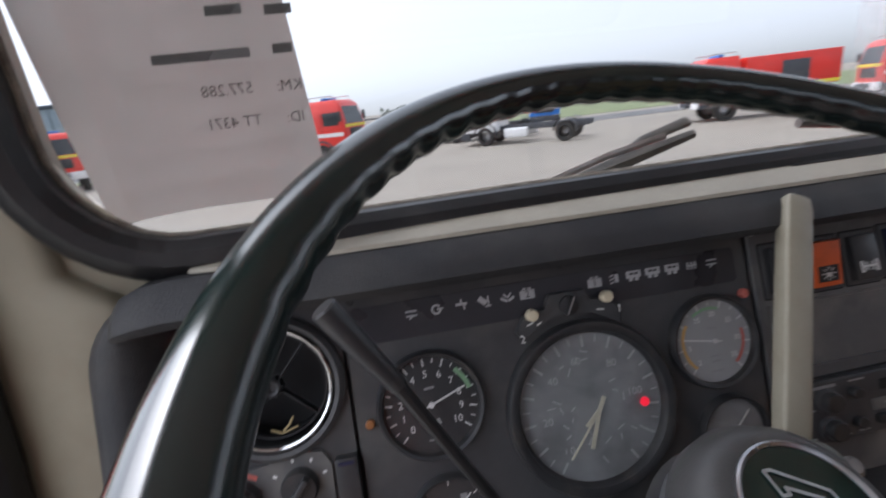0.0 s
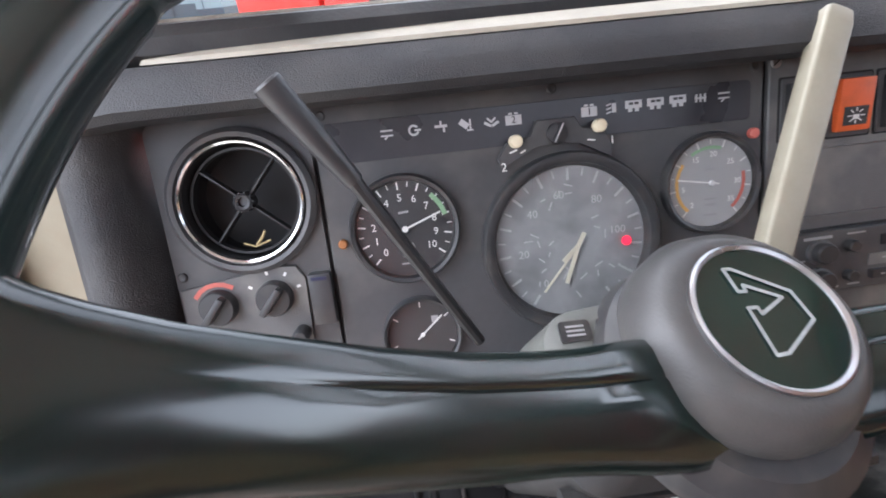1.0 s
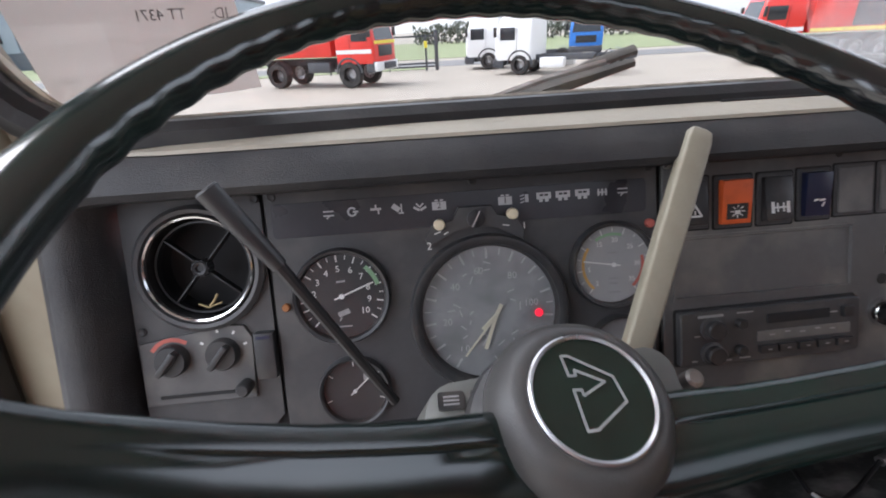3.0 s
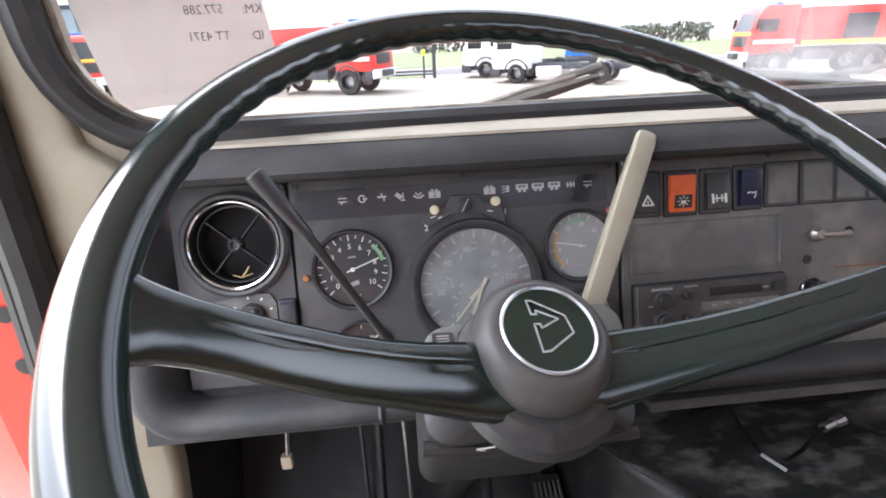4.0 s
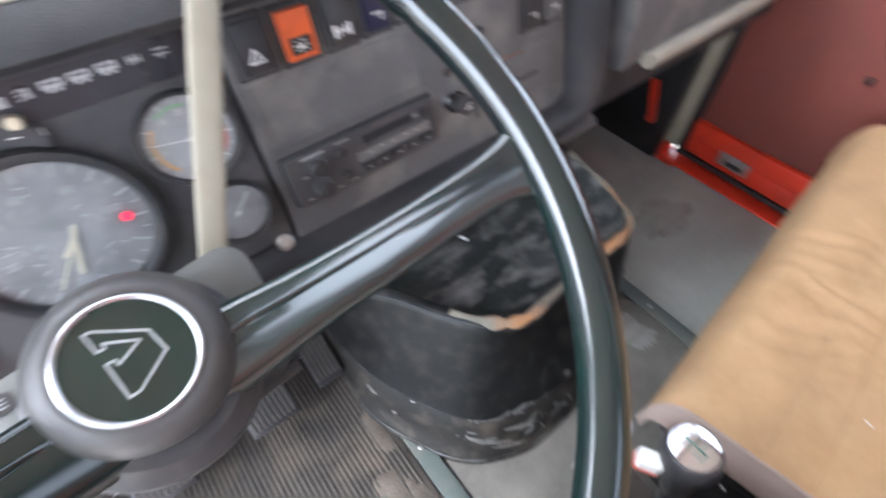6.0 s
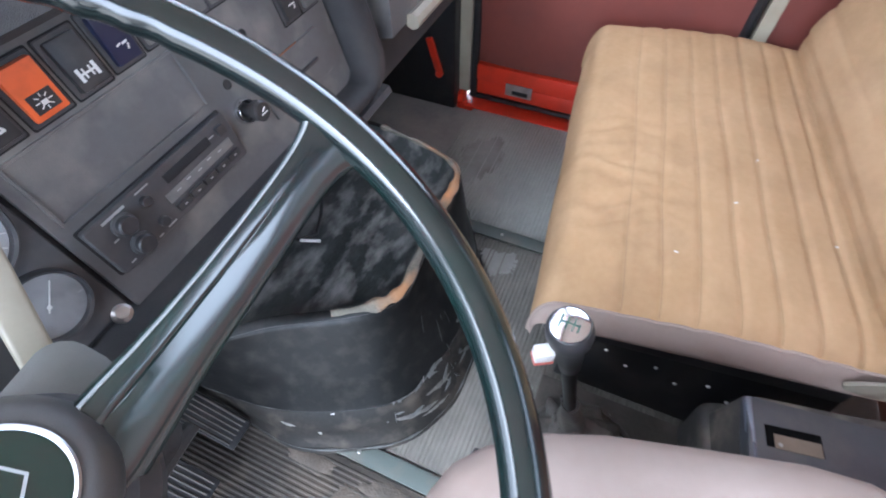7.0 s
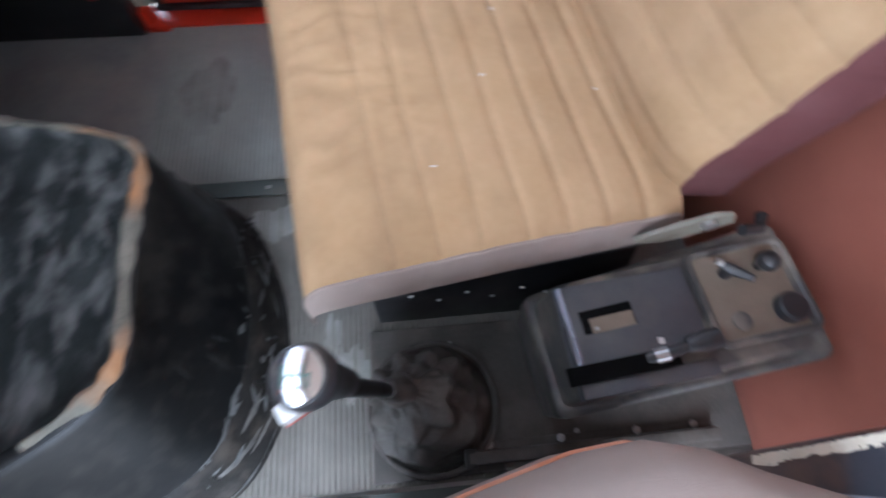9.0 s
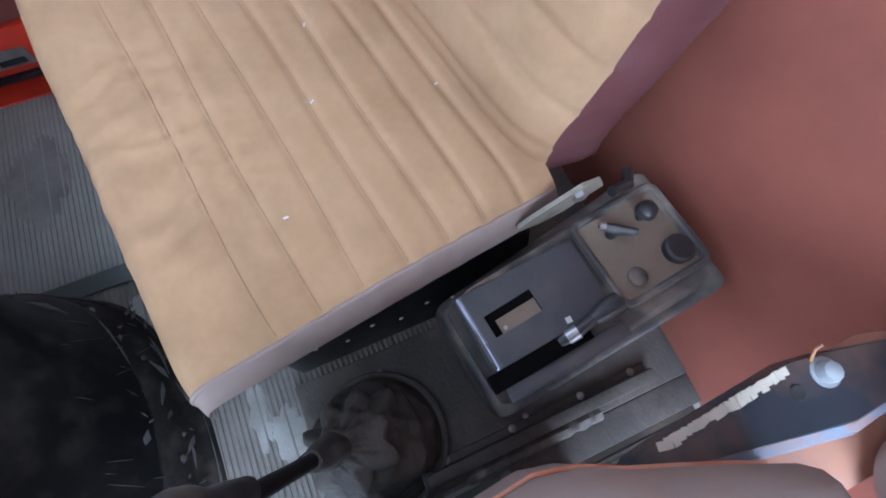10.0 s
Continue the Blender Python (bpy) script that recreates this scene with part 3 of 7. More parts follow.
for i in range(9):
    z = 0.842 + 0.20 * i / 8
    curl.append([on_glass(-0.256 - 0.012 * i / 8 + 0.176 * k / 12, z + 0.0009 * k + 0.002 * math.sin(k * 0.5), 0.012 + 0.004 * math.sin(k * 0.4) + 0.02 * (1 - i / 8) ** 2) for k in range(13)])
sheet_bm = rings(curl, closed=False)
bmesh.ops.solidify(sheet_bm, geom=sheet_bm.faces, thickness=0.0006)
part("page", sheet_bm, paper_mat, sheet)


def page_matrix(x, z):
    # mirrored, as print that shows through the page
    return Matrix.Translation(on_glass(x, z, 0.006)) @ Matrix.Rotation(radians(90), 4, "X") @ Matrix.Diagonal((-1, 1, 1, 1))


for label_text, value, z in (("KM:", "577.288", 0.936), ("ID:", "TT 4371", 0.912)):
    part("print", join(writing(label_text, 0.012, page_matrix(-0.095, z), 0.0001), writing(value, 0.012, page_matrix(-0.141, z), 0.0001)), print_grey, sheet)
for x, w, z in ((-0.095, 0.015, 0.963), (-0.153, 0.07, 0.961), (-0.093, 0.020, 0.990), (-0.131, 0.026, 0.991), (-0.145, 0.08, 1.025)):
    part("print_bar", box((w, 0.0004, 0.007), on_glass(x, z, 0.006)), print_grey, sheet)

# ---- dashboard ----
UP, OUT = Vector((0, 0.2494, 0.9684)), Vector((0, -0.9684, 0.2494))


def dp(x, z, h=0.0):
    """A place on the raked instrument face, h in front of it."""
    return Vector((x, 0.1426 + 0.2575 * z, z)) + OUT * h


def dm(x, z, h=0.0, turn=0.0):
    m = Matrix.Identity(4)
    for i, column in enumerate((Vector((1, 0, 0)), UP, OUT)):
        m.col[i][:3] = column
    m.translation = dp(x, z, h)
    return m @ Matrix.Rotation(radians(turn), 4, "Z")


def face_plate(x0, x1, z0, z1, h, bevel=0.001, r=0.004):
    cx, cz = (x0 + x1) / 2, (z0 + z1) / 2
    k = 1 / 0.9684
    return plate(rrect((x0 - cx), (x1 - cx), (z0 - cz) * k, (z1 - cz) * k, r, 3), h, dm(cx, cz), bevel)


dash = thing("dashboard", "black grained dashboard with recessed instrument panel and cream top ledge", "dashboard", (0.3, 0.33, 0.5))
# recess back and the raised frame around it
for x0, x1, z0, z1 in ((-0.28, -0.222, 0.47, 0.79), (-0.097, 1.42, 0.47, 0.79), (-0.222, -0.097, 0.47, 0.632), (-0.222, -0.097, 0.759, 0.79)):
    part("backing_panel", rings([[dp(x0, z0, h), dp(x1, z0, h), dp(x1, z1, h), dp(x0, z1, h)] for h in (-0.004, -0.03)]), vinyl_black, dash)


def frame_loop(grow, h, r):
    loop = []
    for x, z in rrect(-0.222 - grow * 1.55, 0.752 + grow * 1.75, 0.522 - grow, 0.768 + grow * 0.6, r, 8):
        loop.append(dp(x, z, h))
    return loop


frame_mesh = rings([frame_loop(0.0, -0.004, 0.03), frame_loop(0.002, 0.016, 0.032), frame_loop(0.007, 0.033, 0.036), frame_loop(0.014, 0.042, 0.042), frame_loop(0.024, 0.043, 0.05),
                    frame_loop(0.031, 0.035, 0.056), frame_loop(0.034, 0.012, 0.058), frame_loop(0.034, -0.06, 0.058)], cap_a=False, cap_b=False)
part("surround", frame_mesh, vinyl_black, dash, "raised grained vinyl surround", sharp=2.0)
part("surround_joint", tube([dp(-0.0, 0.487, 0.012), dp(-0.0, 0.4905, 0.036), dp(-0.0, 0.5, 0.0445), dp(-0.0, 0.512, 0.042)], 0.003, 6), knob_black, dash)
# overhanging lip under the ledge
lip = [(0.352, 0.767), (0.302, 0.766), (0.279, 0.773), (0.274, 0.780), (0.281, 0.793), (0.296, 0.8045), (0.352, 0.8045)]
part("lip", rings([[(x, 0.312 + (y - 0.312) * k, 0.785 + (z - 0.785) * k - d) for y, z in lip] for x, k, d in ((-0.246, 0.45, 0.016), (-0.243, 0.7, 0.011), (-0.235, 0.88, 0.006), (-0.22, 0.98, 0.002), (-0.2, 1.0, 0.0), (0.2, 1, 0), (0.6, 1, 0), (1.0, 1, 0), (1.43, 1, 0))]), vinyl_black, dash, "padded overhanging lip")
ledge = [(0.2965, 0.8055), (0.2985, 0.8085), (0.33, 0.8145), (0.40, 0.817), (0.40, 0.8055)]
part("ledge", rings([[(x, y + (0.03 if x < -0.19 else 0.008 if x < -0.17 else 0), z) for y, z in ledge] for x in (-0.205, -0.185, -0.15, 0.3, 0.7, 1.43)]), cream_vinyl, dash, "cream top ledge")
part("ledge_joint", tube([(0.36, 0.345, 0.8155), (0.5, 0.345, 0.8155), (0.66, 0.345, 0.8155)], 0.0022, 6), rubber, dash)
# passenger side of the dashboard with its cream grab edge
tray = [(0.29, 0.532), (0.25, 0.542), (0.25, 0.62), (0.27, 0.70), (0.34, 0.765), (0.40, 0.765), (0.40, 0.532)]
part("passenger_side", rings([[(x, y, z) for y, z in tray] for x in (0.845, 0.87, 1.1, 1.43)]), panel_grey, dash, "plain dark passenger side")
part("grab_edge", tube([(0.90, 0.24, 0.545), (1.05, 0.238, 0.548), (1.30, 0.238, 0.552)], 0.014, 8), cream_vinyl, dash, "cream grab edge")
part("under_tray", rings([[(x, y, z) for y, z in ((0.235, 0.474), (0.24, 0.484), (0.45, 0.50), (0.45, 0.474))] for x in (0.32, 0.6, 0.80)]), panel_black, dash)

VX, VZ = -0.1503, 0.6951
hole_loops = []
for depth, outer in ((0.0, True), (0.004, True), (0.004, False), (0.0, False)):
    loop = []
    for k in range(64):
        a = 2 * math.pi * k / 64
        c, s = math.cos(a), math.sin(a)
        reach = min((x / c) for x in ((-0.0895 - VX) if c > 0 else (-0.218 - VX),)) if abs(c) > 1e-6 else 9.0
        rise = ((0.761 - VZ) if s > 0 else (0.535 - VZ)) / s if abs(s) > 1e-6 else 9.0
        r = min(reach, rise) if outer else 0.0
        loop.append(dp(VX + r * c, VZ + r * s, depth) if outer else dm(VX, VZ, depth) @ Vector((0.0495 * c, 0.0495 * s, 0)))
    hole_loops.append(loop)
part("vent_panel", rings(hole_loops + [hole_loops[0]], cap_a=False, cap_b=False), panel_black, dash)
part("gauge_panel", face_plate(-0.086, 0.2955, 0.530, 0.764, 0.005), panel_black, dash)
part("switch_panel", face_plate(0.3005, 0.748, 0.512, 0.764, 0.005), panel_grey, dash, "dusty black switch panel")
part("warning_strip", face_plate(-0.080, 0.284, 0.716, 0.7475, 0.0056, 0.0003), mat("dark_warning_strip", (0.032, 0.032, 0.038), 0.3), dash, "dark strip of warning symbols")
for x, z in ((-0.094, 0.754), (-0.078, 0.754), (0.112, 0.7565), (0.287, 0.7575), (-0.212, 0.640), (0.487, 0.7575), (0.74, 0.7575)):
    part("screw", lathe([(0.0042, 0), (0.0042, 0.0014), (0.003, 0.0022), (0.001, 0.0018)], dm(x, z, 0.004), 12), knob_black, dash)
for x, z in ((0.306, 0.7585),):
    screw = part("screw", lathe([(0.0048, 0), (0.0048, 0.0015), (0.0035, 0.0025)], dm(x, z, 0.004), 14), steel, dash, "bright slotted screw")
    part("slot", box((0.008, 0.0012, 0.0006), dm(x, z, 0.0066, 40)), black_metal, screw)

H = 0.0058


symbol_print = mat("pale_grey_symbol_print", (0.5, 0.5, 0.51), 0.5, amount=0.3, scale=300)


def symbol(x, z, kind):
    m = dm(x, z, H)
    b = bmesh.new()
    s = 0.0047
    dark = bmesh.new()
    up = m @ Matrix.Translation((0, 0, 0.0005))
    if kind in ("1", "2"):
        bar(-s * 1.1, -0.0008, s * 1.1, -0.0008, 0.0078, m, bm=b)
        bar(-s * 0.8, 0.0044, -s * 0.25, 0.0044, 0.0016, m, bm=b)
        bar(s * 0.25, 0.0044, s * 0.8, 0.0044, 0.0016, m, bm=b)
        dark = join(dark, writing(kind, 0.0082, up @ Matrix.Translation((0, -0.0008, 0)), 0.0003))
    elif kind == "truck":
        bar(-s * 1.25, 0.0012, s * 1.25, 0.0012, 0.0064, m, bm=b)
        for side in (-1, 1):
            bar(side * s * 0.62 - 0.0012, -0.0034, side * s * 0.62 + 0.0012, -0.0034, 0.0028, m, bm=b)
            bar(side * s * 0.5 - 0.0014, 0.0018, side * s * 0.5 + 0.0014, 0.0018, 0.002, up, bm=dark)
    elif kind == "bird":
        bar(-s * 1.2, -0.0006, -0.0008, -0.0034, 0.0022, m, bm=b)
        bar(s * 1.2, -0.0006, 0.0008, -0.0034, 0.0022, m, bm=b)
        bar(-s * 0.7, 0.0028, 0.0, -0.0004, 0.0015, m, bm=b)
        bar(s * 0.7, 0.0028, 0.0, -0.0004, 0.0015, m, bm=b)
    elif kind == "lamp":
        for k in (-1, 0, 1):
            bar(-s, k * 0.0032 - 0.0008, -0.001, k * 0.0032 + 0.0004, 0.0011, m, bm=b)
        bar(0.0016, -0.003, 0.0016, 0.0032, 0.0034, m, bm=b)
    elif kind == "disc":
        for k in range(10):
            a0, a1 = radians(40 + 30 * k), radians(40 + 30 * (k + 1))
            bar(s * 0.8 * math.cos(a0), s * 0.8 * math.sin(a0), s * 0.8 * math.cos(a1), s * 0.8 * math.sin(a1), 0.0017, m, bm=b)
        bar(0.001, 0, s * 1.2, 0, 0.0016, m, bm=b)
    elif kind == "tap":
        bar(-s, 0.0008, s, 0.0008, 0.0022, m, bm=b)
        bar(0, 0.0008, 0, s, 0.0016, m, bm=b)
        bar(s * 0.5, 0, s * 0.5, -s * 0.8, 0.0016, m, bm=b)
    elif kind == "can":
        bar(-s, s * 0.5, 0, -s * 0.3, 0.005, m, bm=b)
        bar(s * 0.6, s * 0.8, s * 0.6, -s, 0.0013, m, bm=b)
        bar(0, -s, s, -s, 0.0013, m, bm=b)
    elif kind == "axle":
        bar(-s, 0, s, 0, 0.0014, m, bm=b)
        for k in (-1, 0, 1):
            bar(k * s * 0.8, -0.003, k * s * 0.8, 0.003, 0.0016, m, bm=b)
    else:
        bar(-s, 0.002, s, 0.002, 0.0013, m, bm=b)
        bar(-s, -0.002, s, -0.002, 0.0013, m, bm=b)
        bar(-s * 0.4, -s, s * 0.1, -s * 0.5, 0.0013, m, bm=b)
    mark = part("symbol", b, symbol_print, dash)
    if len(dark.verts):
        part("symbol_gap", dark, knob_black, mark)


for x, z, kind in ((-0.0266, 0.7358, "seat"), (-0.0045, 0.7359, "disc"), (0.0180, 0.7360, "tap"), (0.0395, 0.7361, "can"), (0.0600, 0.7362, "bird"), (0.0785, 0.7363, "2"), (0.1427, 0.7364, "1"), (0.1625, 0.7365, "lamp"), (0.1810, 0.7366, "truck"), (0.2000, 0.7367, "truck"), (0.2195, 0.7368, "truck"), (0.2395, 0.7369, "axle"), (0.2600, 0.7370, "seat")):
    symbol(x, z, kind)

# round air vent
vent = part("air_vent", lathe([(0.060, 0.0), (0.060, 0.006), (0.056, 0.010), (0.0525, 0.009), (0.0505, -0.002)], dm(VX, VZ, 0.004), 40, cap_a=False, cap_b=False), panel_black, dash, "round black air vent")
part("chrome_ring", lathe([(0.0505, 0.004), (0.0505, 0.0085), (0.049, 0.0095), (0.0475, 0.0085), (0.0475, 0.004)], dm(VX, VZ, 0.004), 48, cap_a=False, cap_b=False), chrome, vent, "thin chrome ring")
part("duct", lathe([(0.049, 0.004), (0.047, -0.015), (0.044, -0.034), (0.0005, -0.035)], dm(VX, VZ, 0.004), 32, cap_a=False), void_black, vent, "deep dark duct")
part("inner_ring", lathe([(0.0445, -0.012), (0.0445, -0.004), (0.0425, -0.004), (0.0425, -0.012)], dm(VX, VZ, 0.004), 40, cap_a=False, cap_b=False), rubber, vent)
for a in (45, 135, 225, 315):
    part("vane", box((0.038, 0.0018, 0.010), dm(VX, VZ, -0.004) @ Matrix.Rotation(radians(a + 4), 4, "Z") @ Matrix.Translation((0.025, 0, 0.0)), 0.0006), rubber, vent)
vent_knob = part("vent_knob", lathe([(0.0075, -0.012), (0.0075, 0.003), (0.006, 0.0045), (0.0038, 0.0035), (0.0036, 0.001), (0.0005, 0.001)], dm(VX, VZ, 0.004), 20), knob_black, vent)
for k in range(10):
    part("knob_rib", box((0.0018, 0.0018, 0.011), dm(VX, VZ, 0.001) @ Matrix.Rotation(2 * math.pi * k / 10, 4, "Z") @ Matrix.Translation((0.0078, 0, 0)), 0.0004, seg=1), knob_black, vent_knob)
straw = mat("dry_straw", (0.34, 0.27, 0.14), 0.85)
part("straw", join(tube([dp(VX + 0.0045, VZ - 0.035, 0.006), dp(VX + 0.0105, VZ - 0.030, 0.010), dp(VX + 0.0145, VZ - 0.024, 0.011)], 0.0011, 5), tube([dp(VX - 0.0055, VZ - 0.033, 0.006), dp(VX + 0.0045, VZ - 0.036, 0.009), dp(VX + 0.0175, VZ - 0.032, 0.01)], 0.0008, 5)), straw, vent, "bits of dry straw")

# heater controls
heater = part("heater_plate", plate([(x + 0.143, (z - 0.59) / 0.9684) for x, z in ((-0.197, 0.553), (-0.093, 0.553), (-0.091, 0.612), (-0.098, 0.6235), (-0.112, 0.625), (-0.196, 0.6135))], 0.007, dm(-0.1625, 0.6055), 0.001), panel_grey, dash, "heater control plate")
for x, z in ((-0.1855, 0.6125), (-0.1385, 0.6145)):
    knob = part("heater_knob", lathe([(0.0155, 0.006), (0.015, 0.015), (0.0138, 0.0168), (0.002, 0.017)], dm(x, z), 24), knob_black, heater)
    part("pointer_grip", box((0.027, 0.006, 0.011), dm(x, z, 0.0205, 50), 0.002), knob_black, knob)
red_arc = bmesh.new()
for k in range(5):
    a0, a1 = radians(55 + 18 * k), radians(55 + 18 * (k + 1))
    bar(0.0225 * math.cos(a0), 0.0225 * math.sin(a0), 0.0225 * math.cos(a1), 0.0225 * math.sin(a1), 0.0038, dm(-0.1855, 0.6095, 0.0074), bm=red_arc)
part("red_arc", red_arc, red_print, heater, "red heat mark")
tick = bmesh.new()
for a in (20, 60, 100, 150):
    bar(0.021 * math.cos(radians(a)), 0.021 * math.sin(radians(a)), 0.0235 * math.cos(radians(a)), 0.0235 * math.sin(radians(a)), 0.0022, dm(-0.1385, 0.6145, 0.0074), bm=tick)
part("tick_marks", tick, white_print, heater)
part("slider_slot", box((0.07, 0.003, 0.0016), dm(-0.1675, 0.5765, 0.0072)), void_black, heater)
part("slider_knob", lathe([(0.007, 0.006), (0.007, 0.02), (0.005, 0.023)], dm(-0.1205, 0.5815), 16), knob_black, heater)
part("fan_switch", box((0.019, 0.045, 0.012), dm(-0.0985, 0.6095, 0.008), 0.002), knob_black, dash)
part("fan_switch_edge", box((0.013, 0.003, 0.001), dm(-0.0985, 0.6275, 0.0145)), blue_plastic, dash)


def gauge(x, z, r, dial, name, label, start=225, sweep=270, ticks=11, minor=2, needle=None, numbers=(), size=0.008, printing=white_print):
    """A round instrument: bezel, dial, printed marks and numbers, needle, glass."""
    m = dm(x, z, 0.005)
    g = part(name, lathe([(r * 1.03, 0), (r * 1.03, 0.006), (r * 0.99, 0.0095), (r * 0.93, 0.0085), (r * 0.90, 0.003)], m, 48, cap_a=False, cap_b=False), knob_black, dash, label)
    part("dial", lathe([(r * 0.92, 0.0015), (r * 0.92, 0.003), (0.0001, 0.003)], m, 48, cap_a=False), dial, g)
    top = m @ Matrix.Translation((0, 0, 0.0033))
    marks = bmesh.new()
    count = (ticks - 1) * minor + 1
    for k in range(count):
        a = radians(start - sweep * k / (count - 1))
        long = k % minor == 0
        bar(r * (0.74 if long else 0.79) * math.cos(a), r * (0.74 if long else 0.79) * math.sin(a), r * 0.87 * math.cos(a), r * 0.87 * math.sin(a), r * (0.028 if long else 0.018), top, 0.0003, marks)
    part("tick_marks", marks, printing, g)
    for text, at in numbers:
        a = radians(start - sweep * at)
        part("numeral", writing(text, size, top @ Matrix.Translation((r * 0.58 * math.cos(a), r * 0.58 * math.sin(a), 0)), 0.0002), printing, g)
    if needle is not None:
        a = radians(start - sweep * needle)
        n = top @ Matrix.Translation((0, 0, 0.0018))
        part("needle", join(bar(-r * 0.16 * math.cos(a), -r * 0.16 * math.sin(a), r * 0.72 * math.cos(a), r * 0.72 * math.sin(a), r * 0.032, n, 0.0006), lathe([(r * 0.06, 0), (r * 0.05, 0.0015)], n, 16)), white_print, g)
    pane_ob = part("glass", lathe([(r * 0.915, 0.0072), (r * 0.915, 0.0078), (0.0001, 0.0086)], m, 40), dial_glass, g)
    pane_ob.visible_shadow = False
    return g, top


tach, top = gauge(-0.0214, 0.6587, 0.0455, dial_black, "tachometer", "round black tachometer with white numerals", 225, 262, 11, 2, 0.78,
                  [(str(n), n / 10) for n in range(11)], 0.0088)
arc = bmesh.new()
for k in range(4):
    a0, a1 = radians(225 - 262 * (0.68 + 0.03 * k)), radians(225 - 262 * (0.68 + 0.03 * (k + 1)))
    bar(0.036 * math.cos(a0), 0.036 * math.sin(a0), 0.036 * math.cos(a1), 0.036 * math.sin(a1), 0.004, top @ Matrix.Translation((0, 0, 0.0002)), 0.0003, arc)
part("green_band", arc, green_print, tach)
part("engine_mark", join(bar(-0.004, -0.018, 0.005, -0.015, 0.005, top), bar(-0.002, -0.021, -0.004, -0.024, 0.0012, top), bar(-0.006, -0.030, 0.007, -0.030, 0.0014, top), bar(-0.004, 0.014, 0.004, 0.0145, 0.0018, top)), faded_print, tach)

fuel, top = gauge(-0.0176, 0.5660, 0.034, dial_black, "fuel_gauge", "small round fuel gauge", 200, 220, 5, 1, 0.72)
part("pump_mark", box((0.006, 0.006, 0.0003), top @ Matrix.Translation((0.012, 0.013, 0))), faded_print, fuel)

pressure, top = gauge(0.2472, 0.6669, 0.0425, dial_grey, "pressure_gauge", "round air pressure gauge with orange band", 228, 276, 8, 2, 0.21,
                      [("2", 0.0), ("5", 0.14), ("15", 0.38), ("20", 0.52), ("25", 0.67), ("30", 0.83), ("35", 0.97)], 0.0068)
for lo, hi, material in ((0.0, 0.3, orange_print), (0.38, 0.56, green_print), (0.78, 1.0, red_print)):
    arc = bmesh.new()
    for k in range(8):
        a0, a1 = (radians(228 - 276 * (lo + (hi - lo) * j / 8)) for j in (k, k + 1))
        bar(0.0305 * math.cos(a0), 0.0305 * math.sin(a0), 0.0305 * math.cos(a1), 0.0305 * math.sin(a1), 0.0028, top, 0.0003, arc)
    part("colour_band", arc, material, pressure)
part("small_print", join(bar(-0.005, -0.014, 0.005, -0.014, 0.0016, top), bar(-0.004, -0.019, 0.004, -0.019, 0.0016, top), bar(-0.006, -0.028, 0.006, -0.028, 0.0016, top), bar(-0.004, 0.012, 0.004, 0.012, 0.0016, top)), faded_print, pressure)
gauge(0.2533, 0.5840, 0.0335, dial_haze, "small_gauge", "small round gauge with haze painted on its dial", 200, 220, 5, 1, 0.7, printing=faded_print)

tacho, top = gauge(0.1206, 0.6308, 0.0735, dial_haze, "tachograph", "large tachograph speedometer with haze painted on its dial and brass pointers", 236, 292, 13, 2, None,
                   [("0", 0.0), ("20", 0.16), ("40", 0.33), ("60", 0.46), ("80", 0.62), ("100", 0.78)], 0.0098, hazed_print)
part("outer_bezel", lathe([(0.0785, 0.0), (0.0785, 0.009), (0.0765, 0.012), (0.0735, 0.0125), (0.069, 0.0105), (0.0675, 0.004)], dm(0.1206, 0.6308, 0.005), 56, cap_a=False, cap_b=False), knob_black, tacho)
hand = bmesh.new()
for a, length, w in ((230, 0.050, 0.0018), (250, 0.034, 0.0036), (62, 0.012, 0.004), (222, 0.018, 0.004)):
    bar(0, 0, length * math.cos(radians(a)), length * math.sin(radians(a)), w, top @ Matrix.Translation((0.006, -0.004, 0.0015)), 0.0007, hand)
part("pointers", hand, brass, tacho, "brass coloured pointers")
scratch = bmesh.new()
for k in range(26):
    a, rr, ll = random.uniform(0, 6.3), random.uniform(0.012, 0.05), random.uniform(0.003, 0.008)
    t2 = random.uniform(0, 6.3)
    bar(rr * math.cos(a), rr * math.sin(a), rr * math.cos(a) + ll * math.cos(t2), rr * math.sin(a) + ll * math.sin(t2), 0.0012, top @ Matrix.Translation((0, 0, 0.0005)), 0.0002, scratch)
part("inner_scale", scratch, hazed_print, tacho)
part("warning_lamp", lathe([(0.0042, 0), (0.0042, 0.001), (0.001, 0.0016)], top @ Matrix.Translation((0.049, -0.004, 0.002)), 14), led_red, tacho, "lit red warning lamp")

# clock setting block over the tachograph
block = plate([(-0.046, -0.012), (-0.02, 0.002), (0.0, 0.0045), (0.02, 0.002), (0.046, -0.012), (0.047, -0.002), (0.040, 0.012), (0.022, 0.014), (0.016, 0.024), (-0.016, 0.024), (-0.022, 0.012), (-0.042, 0.008), (-0.050, -0.004)], 0.009, dm(0.1118, 0.7100, 0.004), 0.001)
clock_block = part("key_block", block, panel_black, dash)
part("key", join(lathe([(0.0085, 0), (0.0085, 0.004), (0.006, 0.005)], dm(0.1118, 0.7215, 0.012), 20), box((0.0035, 0.017, 0.006), dm(0.1118, 0.7215, 0.018, -28), 0.001)), knob_black, clock_block, "turned key")
part("key_edge", box((0.0012, 0.016, 0.0006), dm(0.1113, 0.7215, 0.0213, -28)), steel, clock_block)
for x, z in ((0.0768, 0.7186), (0.1471, 0.7238)):
    part("cream_knob", lathe([(0.0055, 0), (0.0055, 0.006), (0.0045, 0.0078), (0.001, 0.0082)], dm(x, z, 0.012), 18), knob_cream, clock_block, "round cream knob")
